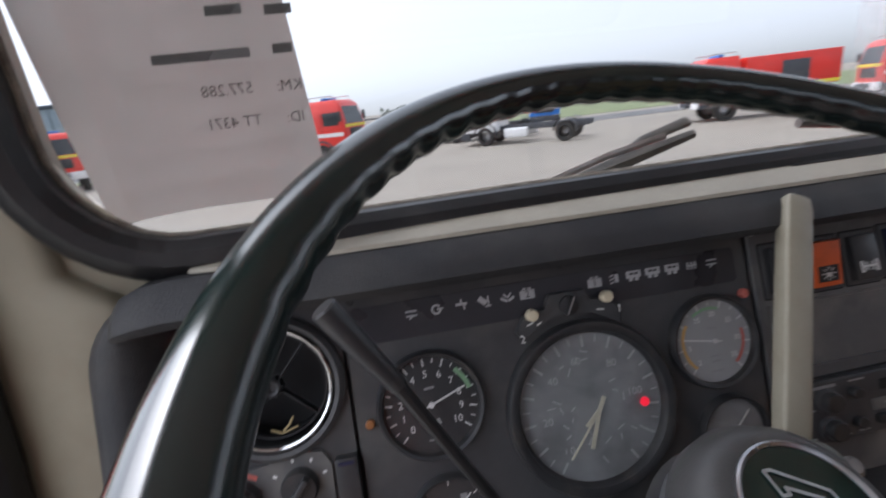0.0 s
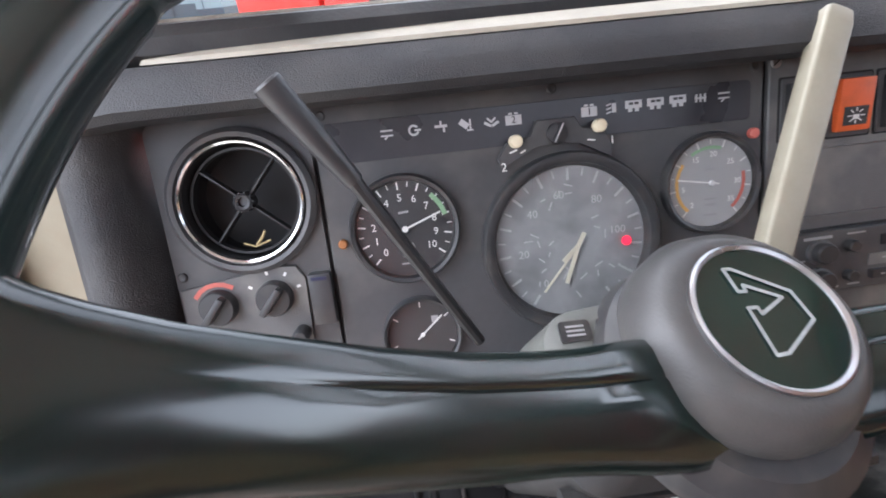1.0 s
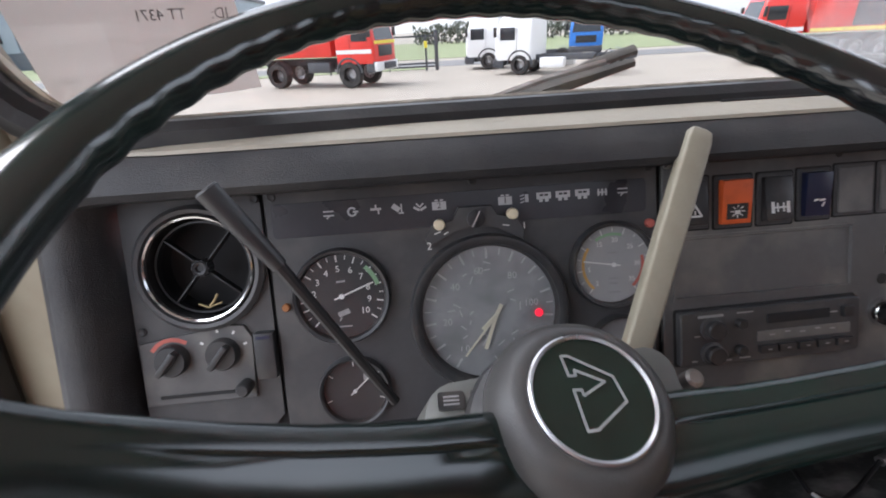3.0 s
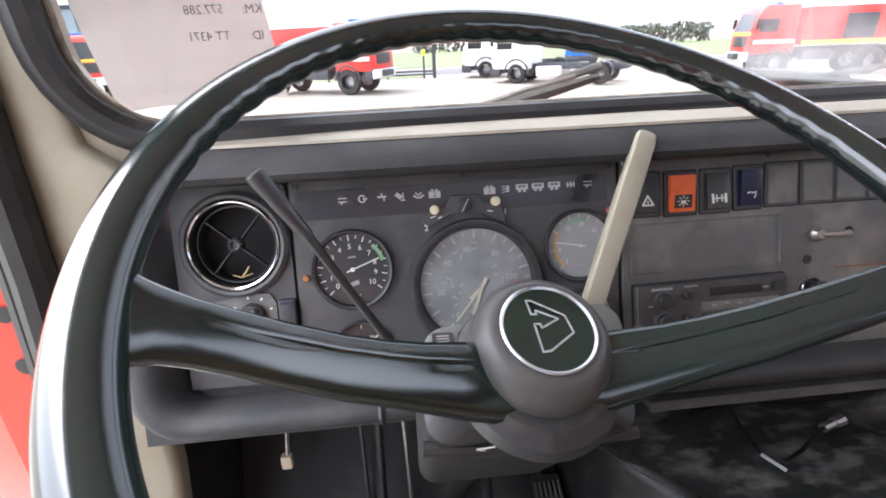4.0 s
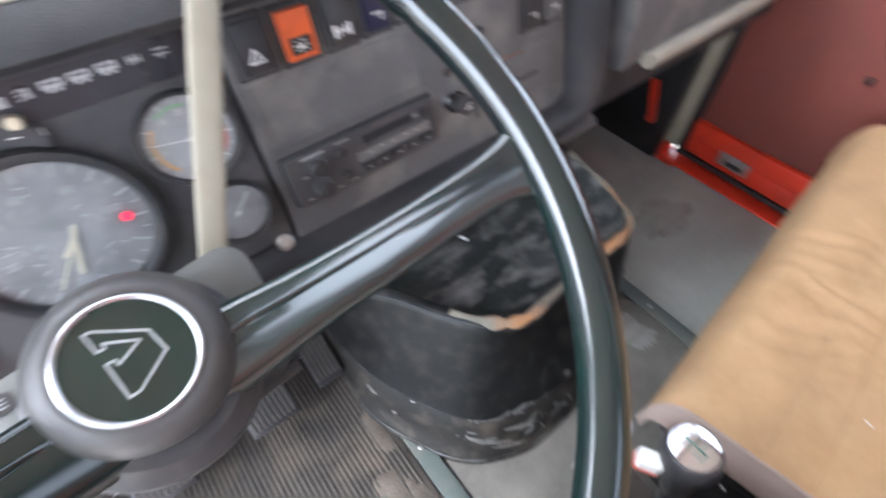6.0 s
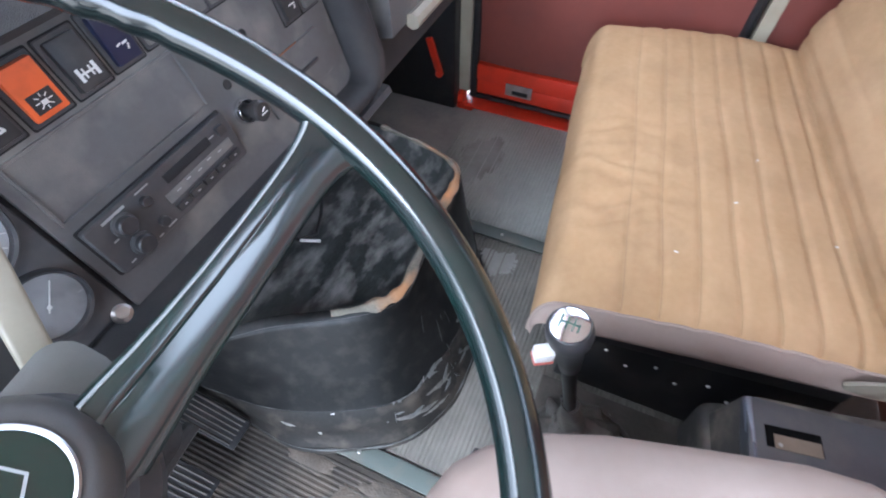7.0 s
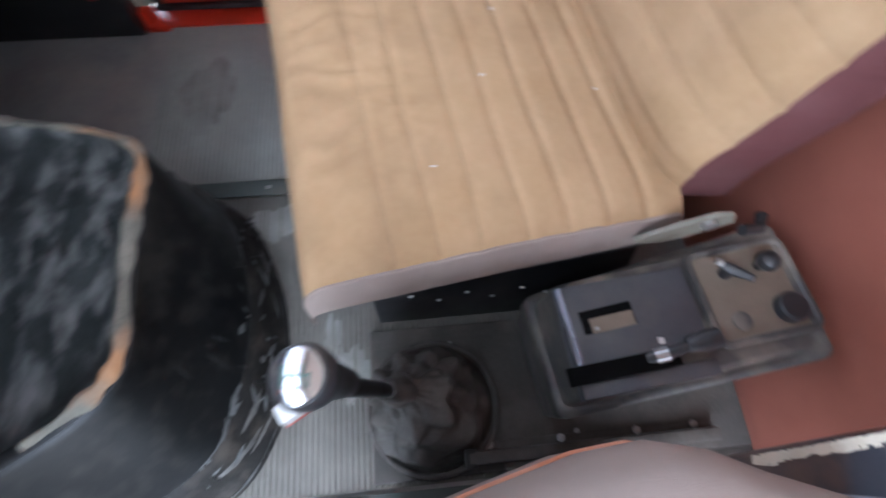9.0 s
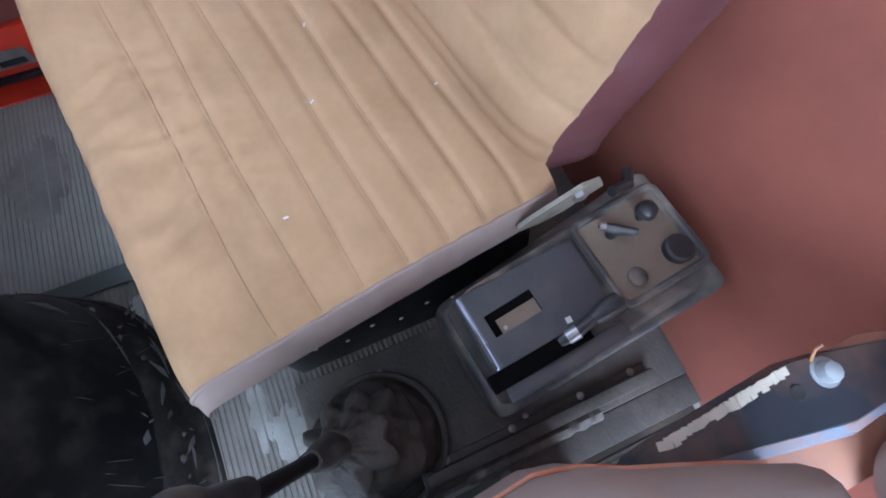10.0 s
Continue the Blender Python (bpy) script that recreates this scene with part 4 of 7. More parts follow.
part("numeral", writing("2", 0.010, dm(0.066, 0.699, 0.0135), 0.0003), white_print, clock_block)
part("numeral", writing("1", 0.009, dm(0.1585, 0.7115, 0.0135), 0.0003), white_print, clock_block)
part("small_print", join(bar(-0.04, 0.000, -0.034, 0.002, 0.0012, dm(0.1118, 0.7100, 0.0132)), bar(-0.031, -0.001, -0.027, 0.001, 0.0012, dm(0.1118, 0.7100, 0.0132)), bar(0.026, 0.004, 0.032, 0.003, 0.0012, dm(0.1118, 0.7100, 0.0132))), white_print, clock_block)
part("red_button", lathe([(0.0045, 0), (0.0045, 0.004), (0.0035, 0.005)], dm(0.2862, 0.7041, 0.005), 14), red_print, dash, "small red push button")
part("side_button", lathe([(0.004, 0), (0.004, 0.004), (0.003, 0.005)], dm(-0.075, 0.652, 0.005), 12), mat("amber_button", (0.3, 0.12, 0.04), 0.4), dash)


def rocker(x, z, material, label, icon, w=0.031, h=0.046, tilt=5, blank=False):
    """One rocker switch in its frame."""
    part("gap", plate(rrect(-w / 2 - 0.0046, w / 2 + 0.0046, -h / 2 - 0.0046, h / 2 + 0.0046, 0.002, 2), 0.0006, dm(x, z, 0.005)), void_black, dash)
    k = part("switch", plate(rrect(-w / 2 - 0.003, w / 2 + 0.003, -h / 2 - 0.003, h / 2 + 0.003, 0.002, 2), 0.002, dm(x, z, 0.005), 0.0006), panel_black, dash, label)
    if blank:
        part("blank_cover", plate(rrect(-w / 2, w / 2, -h / 2, h / 2, 0.002, 2), 0.0016, dm(x, z, 0.007), 0.0006), panel_grey, k)
        return
    m = dm(x, z, 0.009) @ Matrix.Rotation(radians(tilt), 4, "X")
    part("rocker", box((w - 0.002, h - 0.002, 0.009), m, 0.0016), material, k)
    top = m @ Matrix.Translation((0, -h * 0.2, 0.0048))
    b = bmesh.new()
    if icon == "beacon":
        part("icon_field", box((w * 0.66, h * 0.34, 0.0005), top), knob_black, k)
        for a in range(0, 360, 45):
            bar(0.004 * math.cos(radians(a)), 0.004 * math.sin(radians(a)), 0.0075 * math.cos(radians(a)), 0.0065 * math.sin(radians(a)), 0.0009, top @ Matrix.Translation((0, 0, 0.0004)), bm=b)
        bar(-0.002, -0.001, 0.002, -0.001, 0.004, top @ Matrix.Translation((0, 0, 0.0004)), bm=b)
    elif icon == "triangle":
        for i in range(3):
            a0, a1 = radians(90 + 120 * i), radians(210 + 120 * i)
            bar(0.0075 * math.cos(a0), 0.0075 * math.sin(a0), 0.0075 * math.cos(a1), 0.0075 * math.sin(a1), 0.002, top, bm=b)
        bar(0, -0.002, 0, 0.0015, 0.0014, top, bm=b)
    elif icon == "axle":
        for s in (-1, 1):
            bar(s * 0.008, -0.005, s * 0.008, 0.005, 0.0032, top, bm=b)
            bar(s * 0.0032, -0.004, s * 0.0032, 0.004, 0.0016, top, bm=b)
        bar(-0.008, 0, 0.008, 0, 0.0018, top, bm=b)
    else:
        bar(-0.005, 0.003, -0.001, 0.004, 0.0016, top, bm=b)
        bar(0.001, 0.003, 0.006, 0.0035, 0.002, top, bm=b)
        bar(0.004, -0.003, 0.006, 0.001, 0.0016, top, bm=b)
    if len(b.verts):
        part("icon", b, white_print, k)


rocker(0.3290, 0.7195, knob_black, "black hazard light switch with a white triangle", "triangle", tilt=-4)
rocker(0.3735, 0.7185, orange_plastic, "bright orange beacon switch", "beacon", w=0.033)
rocker(0.4175, 0.7185, knob_black, "black differential lock switch", "axle", tilt=-5)
rocker(0.4590, 0.7200, blue_plastic, "dark blue work light switch", "lamp", w=0.029)
for x in (0.5030, 0.5490, 0.593, 0.635, 0.676):
    rocker(x, 0.7215, panel_grey, "blank switch cover", "", w=0.037, blank=True)
rocker(0.7170, 0.7225, blue_bright, "bright blue lamp switch", "lamp", tilt=6)
rocker(0.6800, 0.662, knob_black, "black switch with a white symbol", "lamp", w=0.030)
rocker(0.7190, 0.662, panel_grey, "grey switch with a white symbol", "lamp", w=0.030)

part("blank_bay", rings([[dp(x, z, h) for x, z in ((x0, z0), (x1, z0), (x1, z1), (x0, z1))] for x0, x1, z0, z1, h in
     ((0.3105, 0.504, 0.624, 0.688, 0.005), (0.3105, 0.504, 0.624, 0.688, 0.0075), (0.313, 0.5015, 0.6265, 0.6855, 0.0075), (0.3145, 0.500, 0.628, 0.684, 0.003))], cap_a=False), panel_grey, dash, "blank dusty equipment bay")
toggle = part("toggle_switch", lathe([(0.0095, 0), (0.0095, 0.004), (0.007, 0.006), (0.0055, 0.010)], dm(0.5494, 0.6594, 0.005), 20), steel, dash, "metal toggle switch")
part("toggle_bat", tube([dp(0.5494, 0.6594, 0.013), dp(0.562, 0.659, 0.020), dp(0.577, 0.6595, 0.024)], [0.0025, 0.0035, 0.0045], 10), steel, toggle)
for x, z in ((0.5943, 0.6596), (0.539, 0.6284)):
    part("hole", lathe([(0.0058, 0.0052), (0.0052, 0.0062), (0.0046, 0.0052), (0.0001, 0.0051)], dm(x, z), 20, cap_a=False), void_black, dash)
lighter = part("cigarette_lighter", lathe([(0.0155, 0.004), (0.0155, 0.009), (0.0135, 0.0125), (0.012, 0.011), (0.0115, 0.004)], dm(0.540, 0.594, 0.001), 28, cap_a=False, cap_b=False), chrome, dash, "cigarette lighter in a chrome ring")
lighter_knob = part("lighter_knob", lathe([(0.0085, 0.0), (0.0085, 0.022), (0.0125, 0.023), (0.0125, 0.032), (0.010, 0.034), (0.001, 0.034)], dm(0.543, 0.593, 0.0), 24), knob_black, lighter)
part("icon", join(bar(-0.005, -0.003, 0.005, -0.003, 0.0013, dm(0.543, 0.593, 0.0342)), bar(-0.002, 0.0, 0.004, 0.003, 0.0013, dm(0.543, 0.593, 0.0342))), white_print, lighter_knob)
ash = part("ashtray_lid", face_plate(0.577, 0.712, 0.556, 0.6164, 0.0085, 0.001), panel_grey, dash, "closed ashtray lid")
part("pull_slot", box((0.045, 0.005, 0.004), dm(0.665, 0.583, 0.010), 0.0015), knob_black, ash)
part("rust_line", box((0.09, 0.0016, 0.0006), dm(0.618, 0.6167, 0.0088)), mat("rusty_edge", (0.22, 0.09, 0.04), 0.9), ash)

radio = thing("car_radio", "dusty black cassette radio with knobs and push buttons", "radio", dp(0.408, 0.55))
part("radio_gap", plate(rrect(-0.099, 0.099, -0.0305, 0.0305, 0.003, 3), 0.0012, dm(0.4098, 0.5862, 0.0045, 0.6)), void_black, radio)
part("radio_body", plate(rrect(-0.0965, 0.0965, -0.0285, 0.0285, 0.003, 3), 0.010, dm(0.4098, 0.5862, 0.0045, 0.6), 0.0012), panel_black, radio)
RM = dm(0.4098, 0.5862, 0.0148, 0.6) @ Matrix.Diagonal((0.96, 0.9, 1, 1))
for x, y in ((-0.067, 0.012), (-0.067, -0.017)):
    rk = part("radio_knob", lathe([(0.0105, 0), (0.0105, 0.010), (0.009, 0.0115), (0.001, 0.0115)], RM @ Matrix.Translation((x, y, 0)), 20), knob_black, radio)
    part("knob_skirt", lathe([(0.013, 0), (0.013, 0.003), (0.011, 0.004)], RM @ Matrix.Translation((x, y, 0)), 20), panel_black, rk)
for x, y in ((-0.036, 0.015), (-0.036, -0.016)):
    part("small_dial", lathe([(0.006, 0), (0.006, 0.006), (0.005, 0.007)], RM @ Matrix.Translation((x, y, 0)), 16), knob_black, radio)
part("cassette_slot", box((0.070, 0.011, 0.002), RM @ Matrix.Translation((0.03, 0.0165, 0)), 0.001), void_black, radio)
part("tuning_scale", box((0.105, 0.012, 0.0016), RM @ Matrix.Translation((0.036, -0.003, 0)), 0.0006), mat("dull_tuning_scale", (0.13, 0.128, 0.125), 0.4, dirt=(0.22, 0.21, 0.19), dirt_amount=0.5, dirt_scale=60), radio, "grey tuning scale")
for k in range(5):
    part("push_button", box((0.019, 0.009, 0.006), RM @ Matrix.Translation((-0.006 + 0.0215 * k, -0.0175, 0.002)), 0.001), knob_black, radio)
    part("button_print", box((0.004, 0.0016, 0.0004), RM @ Matrix.Translation((-0.006 + 0.0215 * k, -0.0175, 0.0054))), faded_print, radio)
part("eject_button", box((0.012, 0.012, 0.006), RM @ Matrix.Translation((0.084, 0.017, 0.002)), 0.001), knob_black, radio)
part("brand_bar", box((0.028, 0.003, 0.0003), RM @ Matrix.Translation((-0.068, 0.0262, 0.0002))), faded_print, radio)
part("print_bars", join(*[box((w, 0.0018, 0.0003), RM @ Matrix.Translation((x, y, 0.0002))) for x, y, w in ((-0.03, 0.027, 0.018), (0.07, 0.017, 0.008), (-0.03, -0.026, 0.012), (-0.086, -0.025, 0.006), (-0.048, -0.027, 0.006), (-0.083, 0.004, 0.006))]), faded_print, radio)
part("scale_print", join(*[box((0.006, 0.0016, 0.0003), RM @ Matrix.Translation((0.0 + 0.017 * k, -0.002 + 0.002 * (k % 2), 0.0011))) for k in range(5)]), faded_print, radio)

# ---- steering wheel ----
WC, WU, WV, WN = Vector((0.1568, 0.0539, 0.7734)), Vector((0.9940, 0.0553, -0.0939)), Vector((0.0, 0.8614, 0.5079)), Vector((0.1090, -0.5049, 0.8563))


def wp(u, v, h=0.0):
    return WC + WU * u + WV * v + WN * h


def wm(u, v, h=0.0):
    m = Matrix.Identity(4)
    for i, column in enumerate((WU, WV, WN)):
        m.col[i][:3] = column
    m.translation = wp(u, v, h)
    return m


wheel = thing("steering_wheel", "large two-spoke steering wheel in glossy dark green-black with finger grips", "steering wheel", wp(0, 0, -0.05))
R_RIM, R_TUBE = 0.2565, 0.0148
rim_loops = []
STEPS, RINGS = 560, 16
for i in range(STEPS):
    a = 2 * math.pi * i / STEPS
    grip = 1.0 if 20 < math.degrees(a) < 165 else 0.0
    wave = 0.5 + 0.5 * math.cos(a * 64)
    loop = []
    for k in range(RINGS):
        b = 2 * math.pi * k / RINGS
        inner = max(0.0, -math.cos(b - 0.6)) ** 1.3
        r = R_TUBE * (1 - grip * 0.085 * wave * inner)
        rr = R_RIM + r * 1.04 * math.cos(b)
        loop.append(wp(rr * math.cos(a), rr * math.sin(a), r * 0.95 * math.sin(b)))
    rim_loops.append(loop)
rim_loops.append(rim_loops[0])
rim_bm = rings(rim_loops, cap_a=False, cap_b=False)
bmesh.ops.remove_doubles(rim_bm, verts=rim_bm.verts, dist=1e-6)
part("rim", rim_bm, rim_paint, wheel, "glossy dark green-black rim", sharp=1.2)


def spoke(stations):
    """Stations: place along, middle, half width, height, thickness."""
    section = [(1.0, 0.0), (0.97, 0.5), (0.88, 0.86), (0.7, 1.0), (0.42, 0.98), (0.30, 0.95), (0.255, 0.8), (0.21, 0.92), (-0.05, 0.86), (-0.35, 0.74), (-0.65, 0.52), (-0.86, 0.3), (-0.97, 0.06), (-0.98, -0.25), (-0.85, -0.6), (-0.4, -0.9), (0.2, -0.95), (0.7, -0.8), (0.95, -0.4)]
    loops = []
    for i, (u, v, w, h, th) in enumerate(stations):
        fade = 1.0 if 0.06 < abs(u) < 0.185 else 0.0
        loop = []
        for c, s in section:
            if 0.2 < c < 0.3 and s > 0:
                s = s * fade + 0.94 * (1 - fade)
            q = v + w * c
            loop.append(wp(u * math.cos(TURN) - q * math.sin(TURN), u * math.sin(TURN) + q * math.cos(TURN), h + th * s))
        loops.append(loop)
    return rings(loops)


ARM = [(0.0, -0.024, 0.032, -0.147, 0.015), (0.045, -0.025, 0.0315, -0.141, 0.0145), (0.07, -0.0255, 0.029, -0.131, 0.014), (0.095, -0.0265, 0.0255, -0.119, 0.0128), (0.12, -0.0275, 0.0230, -0.105, 0.012), (0.15, -0.0295, 0.0212, -0.085, 0.0115), (0.18, -0.031, 0.0192, -0.061, 0.011),
       (0.205, -0.032, 0.0180, -0.039, 0.0105), (0.220, -0.0325, 0.0178, -0.0265, 0.0103), (0.231, -0.033, 0.0190, -0.0165, 0.0100), (0.238, -0.034, 0.0212, -0.0100, 0.0098), (0.243, -0.035, 0.0245, -0.006, 0.0096), (0.247, -0.037, 0.0300, -0.003, 0.0092), (0.251, -0.040, 0.0380, -0.002, 0.0082)]
# the wheel stands turned a few degrees off straight ahead
TURN = radians(2.5)
for side in (-1, 1):
    part("spoke", spoke([(side * u, v, w, h, th) for u, v, w, h, th in ARM]), spoke_paint, wheel, "glossy dark spoke with a pressed groove", sharp=0.9)
HU, HV, HH, HS = 0.002, 0.0, -0.109, 1.115
part("hub_base", lathe([(0.056, -0.066), (0.064, -0.05), (0.061, -0.038), (0.050, -0.030)], wm(HU, HV - 0.012, HH + 0.005) @ Matrix.Scale(HS, 4), 40), knob_black, wheel)
horn = part("horn_pad", lathe([(0.049, -0.044), (0.0525, -0.031), (0.0515, -0.017), (0.0455, -0.006), (0.037, 0.0), (0.0335, -0.001)], wm(HU, HV, HH) @ Matrix.Scale(HS, 4), 56), hub_plastic, wheel, "round soft black horn pad", sharp=1.2)
part("badge_ring", lathe([(0.0345, -0.002), (0.0345, 0.0015), (0.0333, 0.0023), (0.0318, 0.0012), (0.0312, -0.002)], wm(HU, HV, HH) @ Matrix.Scale(HS, 4), 56, cap_a=False, cap_b=False), mat("dulled_chrome_ring", (0.5, 0.5, 0.51), 0.3, metal=1.0, amount=0.3, rough_var=0.1), horn, "dulled chrome ring")
part("badge", lathe([(0.0317, -0.001), (0.0315, 0.0006), (0.0001, 0.0014)], wm(HU, HV, HH) @ Matrix.Scale(HS, 4), 48), emblem_black, horn, "glossy black badge")
BM = wm(HU, HV, HH + 0.0021) @ Matrix.Rotation(radians(-1), 4, "Z") @ Matrix.Scale(1.0, 4)
logo = bmesh.new()
pts = [(-0.0140, 0.0240), (-0.0100, 0.0240), (0.0148, 0.0102), (0.0182, -0.0048), (-0.0032, -0.0196), (-0.0094, -0.0202), (-0.0114, 0.0030), (-0.0066, 0.0030), (-0.0060, -0.0004), (0.0088, 0.0073), (-0.0080, 0.0150), (-0.0080, 0.0116), (-0.0122, 0.0116), (-0.0140, 0.0240)]
for a, b in zip(pts, pts[1:]):
    bar(a[0], a[1], b[0], b[1], 0.0017, BM, 0.0003, logo)
part("badge_line", logo, mat("worn_silver_outline", (0.36, 0.37, 0.37), 0.4, alt=(0.2, 0.21, 0.21), scale=150, amount=0.9), horn, "silver outline mark")

# steering column and its levers
column = thing("steering_column", "dark grey steering column shroud under the wheel", "steering column", (0.14, 0.2, 0.5))


COL_O, COL_U, COL_V, COL_N = Vector((0.1745, 0.095, 0.7235)), Vector((0.9969, 0.0436, -0.0656)), Vector((0, 0.8328, 0.5536)), Vector((0.0788, -0.5518, 0.8302))


def cm(u, v, h=0.0):
    m = Matrix.Identity(4)
    for i, column_axis in enumerate((COL_U, COL_V, COL_N)):
        m.col[i][:3] = column_axis
    m.translation = COL_O + COL_U * u + COL_V * v + COL_N * h
    return m


def col(u, v, s):
    return cm(u - 0.031, v - 0.0145, -0.021 - s).translation


dark_shroud = mat("dark_shroud_plastic", (0.017, 0.017, 0.017), 0.5, bump=0.12, bump_scale=700, dirt=(0.06, 0.055, 0.05), dirt_amount=0.4, dirt_scale=20)
part("shroud", rings([[col(u, v, s) for u, v in rrect(-w, w, -lo, hi, 0.02, 4)] for w, lo, hi, s in ((0.072, 0.055, -0.002, 0.075), (0.088, 0.062, -0.004, 0.085), (0.092, 0.06, -0.004, 0.13), (0.085, 0.055, 0.0, 0.23), (0.08, 0.05, 0.0, 0.32))]), dark_shroud, column, "dark plastic lower shroud")
part("switch_module", rings([[col(u + 0.006, v - 0.16 * max(0.0, 0.03 - u) * (v > 0), s) for u, v in rrect(-w, w, -0.002, hi, 0.018, 4)] for w, hi, s in ((0.080, 0.040, 0.071), (0.092, 0.050, 0.078), (0.098, 0.053, 0.13), (0.09, 0.05, 0.20))]), shroud_grey, column, "pale grey upper switch module")
part("shroud_lip", tube([col(-0.09, -0.06, 0.10), col(0.0, -0.065, 0.10), col(0.09, -0.06, 0.10)], 0.006, 8), dark_shroud, column)
part("lower_tube", tube([col(0, 0, 0.3), col(0, 0, 0.85)], 0.03, 16), black_metal, column)
for u in (-0.100, -0.078):
    icon_field = part("icon_field", plate(rrect(-0.009, 0.009, -0.006, 0.006, 0.002, 2), 0.0015, cm(u, 0.0045, -0.0925)), knob_black, column)
    for k in (-1, 0, 1):
        part("icon_stroke", bar(-0.005, 0.0025 * k, 0.005, 0.0025 * k, 0.0011, cm(u, 0.0045, -0.0907)), faded_print, icon_field)
part("arrow_mark", join(bar(-0.008, 0, 0.004, 0.004, 0.004, Matrix.Translation(col(-0.04, -0.066, 0.09)) @ cm(0, 0).to_3x3().to_4x4() @ Matrix.Rotation(radians(90), 4, "X")), bar(-0.008, 0, -0.002, -0.006, 0.003, Matrix.Translation(col(-0.04, -0.066, 0.09)) @ cm(0, 0).to_3x3().to_4x4() @ Matrix.Rotation(radians(90), 4, "X"))), white_print, column)
part("ignition_lock", lathe([(0.0075, 0), (0.0075, 0.012), (0.005, 0.014)], Matrix.Translation((0.2687, 0.199, 0.607)) @ Matrix.Rotation(radians(40), 4, "X"), 20), steel, column, "bright ignition lock")

stalk = thing("indicator_stalk", "long black indicator stalk on the steering column", "stalk", (0.03, 0.21, 0.62))
tip, mid, root = Vector((-0.080, 0.206, 0.794)), Vector((-0.045, 0.211, 0.735)), Vector((0.025, 0.222, 0.598))
part("grip", tube([tip, tip.lerp(mid, 0.5), mid], [0.0085, 0.0078, 0.0062], 14), knob_black, stalk)
part("rod", tube([mid, mid.lerp(root, 0.6), root], [0.0048, 0.0046, 0.0045], 10), black_metal, stalk)
part("end_cap", lathe([(0.0083, 0), (0.0075, 0.0012), (0.001, 0.0014)], Matrix.Translation(tip) @ (tip - mid).to_track_quat("Z", "Y").to_matrix().to_4x4(), 16), knob_black, stalk)
lever = thing("column_lever", "tall aged beige plastic lever on the steering column", "lever", (0.184, 0.14, 0.65))
base, top_l = Vector((0.196, 0.170, 0.615)), Vector((0.303, 0.285, 0.798))
lever_loops = []
direction = (top_l - base).normalized()
side_v = Vector((1, 0, 0)) - direction * direction.x
side_v.normalize()
deep = direction.cross(side_v)
for s, w, d in ((0, 0.010, 0.007), (0.3, 0.0105, 0.0075), (0.7, 0.011, 0.008), (0.95, 0.0108, 0.008), (0.99, 0.0095, 0.007), (1.0, 0.0075, 0.005)):
    p = base.lerp(top_l, s)
    lever_loops.append([p + side_v * x + deep * y for x, y in rrect(-w, w, -d, d, 0.003, 3)])
part("lever_blade", rings(lever_loops), beige_plastic, lever, sharp=0.9)
part("lever_foot", box((0.05, 0.05, 0.03), Matrix.Translation(base + Vector((0.0, 0.005, -0.01))) @ Matrix.Rotation(radians(35), 4, "X"), 0.01), hub_plastic, lever)

# ---- floor mats ----
def ribbed_mat(name, x0, x1, y0, y1, along, material, label, pitch=0.0105, z=0.003, height=0.0018):
    """A rubber mat whose ribs run along x or y."""
    m = thing(name, label, "floor mat", ((x0 + x1) / 2, (y0 + y1) / 2, 0.0))
    part("mat_base", box((x1 - x0, y1 - y0, 0.006), ((x0 + x1) / 2, (y0 + y1) / 2, z), 0.001), material, m)
    ribs = bmesh.new()
    lo, hi = (y0, y1) if along == "x" else (x0, x1)
    n = int((hi - lo) / pitch)
    for k in range(n):
        c = lo + pitch * (k + 0.5)
        w = pitch * 0.30
        sag = 0.0006 * math.sin(k * 1.7)
        profile = [(c - w, z + 0.003), (c - w * 0.55, z + 0.003 + height + sag), (c + w * 0.55, z + 0.003 + height + sag), (c + w, z + 0.003)]
        ends = (x0 + 0.003, x1 - 0.003) if along == "x" else (y0 + 0.003, y1 - 0.003)
        rings([[((e, p, q) if along == "x" else (p, e, q)) for p, q in profile] for e in ends], ribs)
    tagged(part("ribs", ribs, material, m), kind="stuff")
    return m


def caked_dirt(m, x, y, rx, ry, material, seed, z=0.0081):
    """A ragged flat cake of trodden dirt that fills the ribs of a mat."""
    rim_pts, mid_pts = [], []
    for k in range(40):
        a = 2 * math.pi * k / 40
        q = Vector((math.cos(a) * 1.7, math.sin(a) * 1.7, seed))
        f = 1 + 0.42 * noise.noise(q) + 0.22 * noise.noise(q * 3.1) + 0.08 * noise.noise(q * 7)
        c, s = rx * f * math.cos(a), ry * f * math.sin(a)
        rim_pts.append((x + c, y + s, z - 0.0016))
        mid_pts.append((x + c * 0.86, y + s * 0.86, z + 0.0003 * noise.noise(q * 5)))
    part("caked_dirt", rings([rim_pts, mid_pts], cap_a=False), material, m, sharp=2.0)


trodden = mat("trodden_brown_dirt", (0.07, 0.057, 0.045), 0.85, alt=(0.11, 0.09, 0.07), scale=26, amount=1.0, bump=0.6, bump_scale=220, dirt=(0.035, 0.03, 0.026), dirt_amount=0.7, dirt_scale=18)
worn_grey = mat("worn_smooth_grey_rubber", (0.22, 0.225, 0.205), 0.5, alt=(0.31, 0.312, 0.285), scale=16, amount=1.0, bump=0.3, bump_scale=200, dirt=(0.14, 0.13, 0.11), dirt_amount=0.7, dirt_scale=11)
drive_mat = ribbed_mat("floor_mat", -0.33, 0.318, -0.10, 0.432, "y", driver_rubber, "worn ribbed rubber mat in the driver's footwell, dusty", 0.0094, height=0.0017)
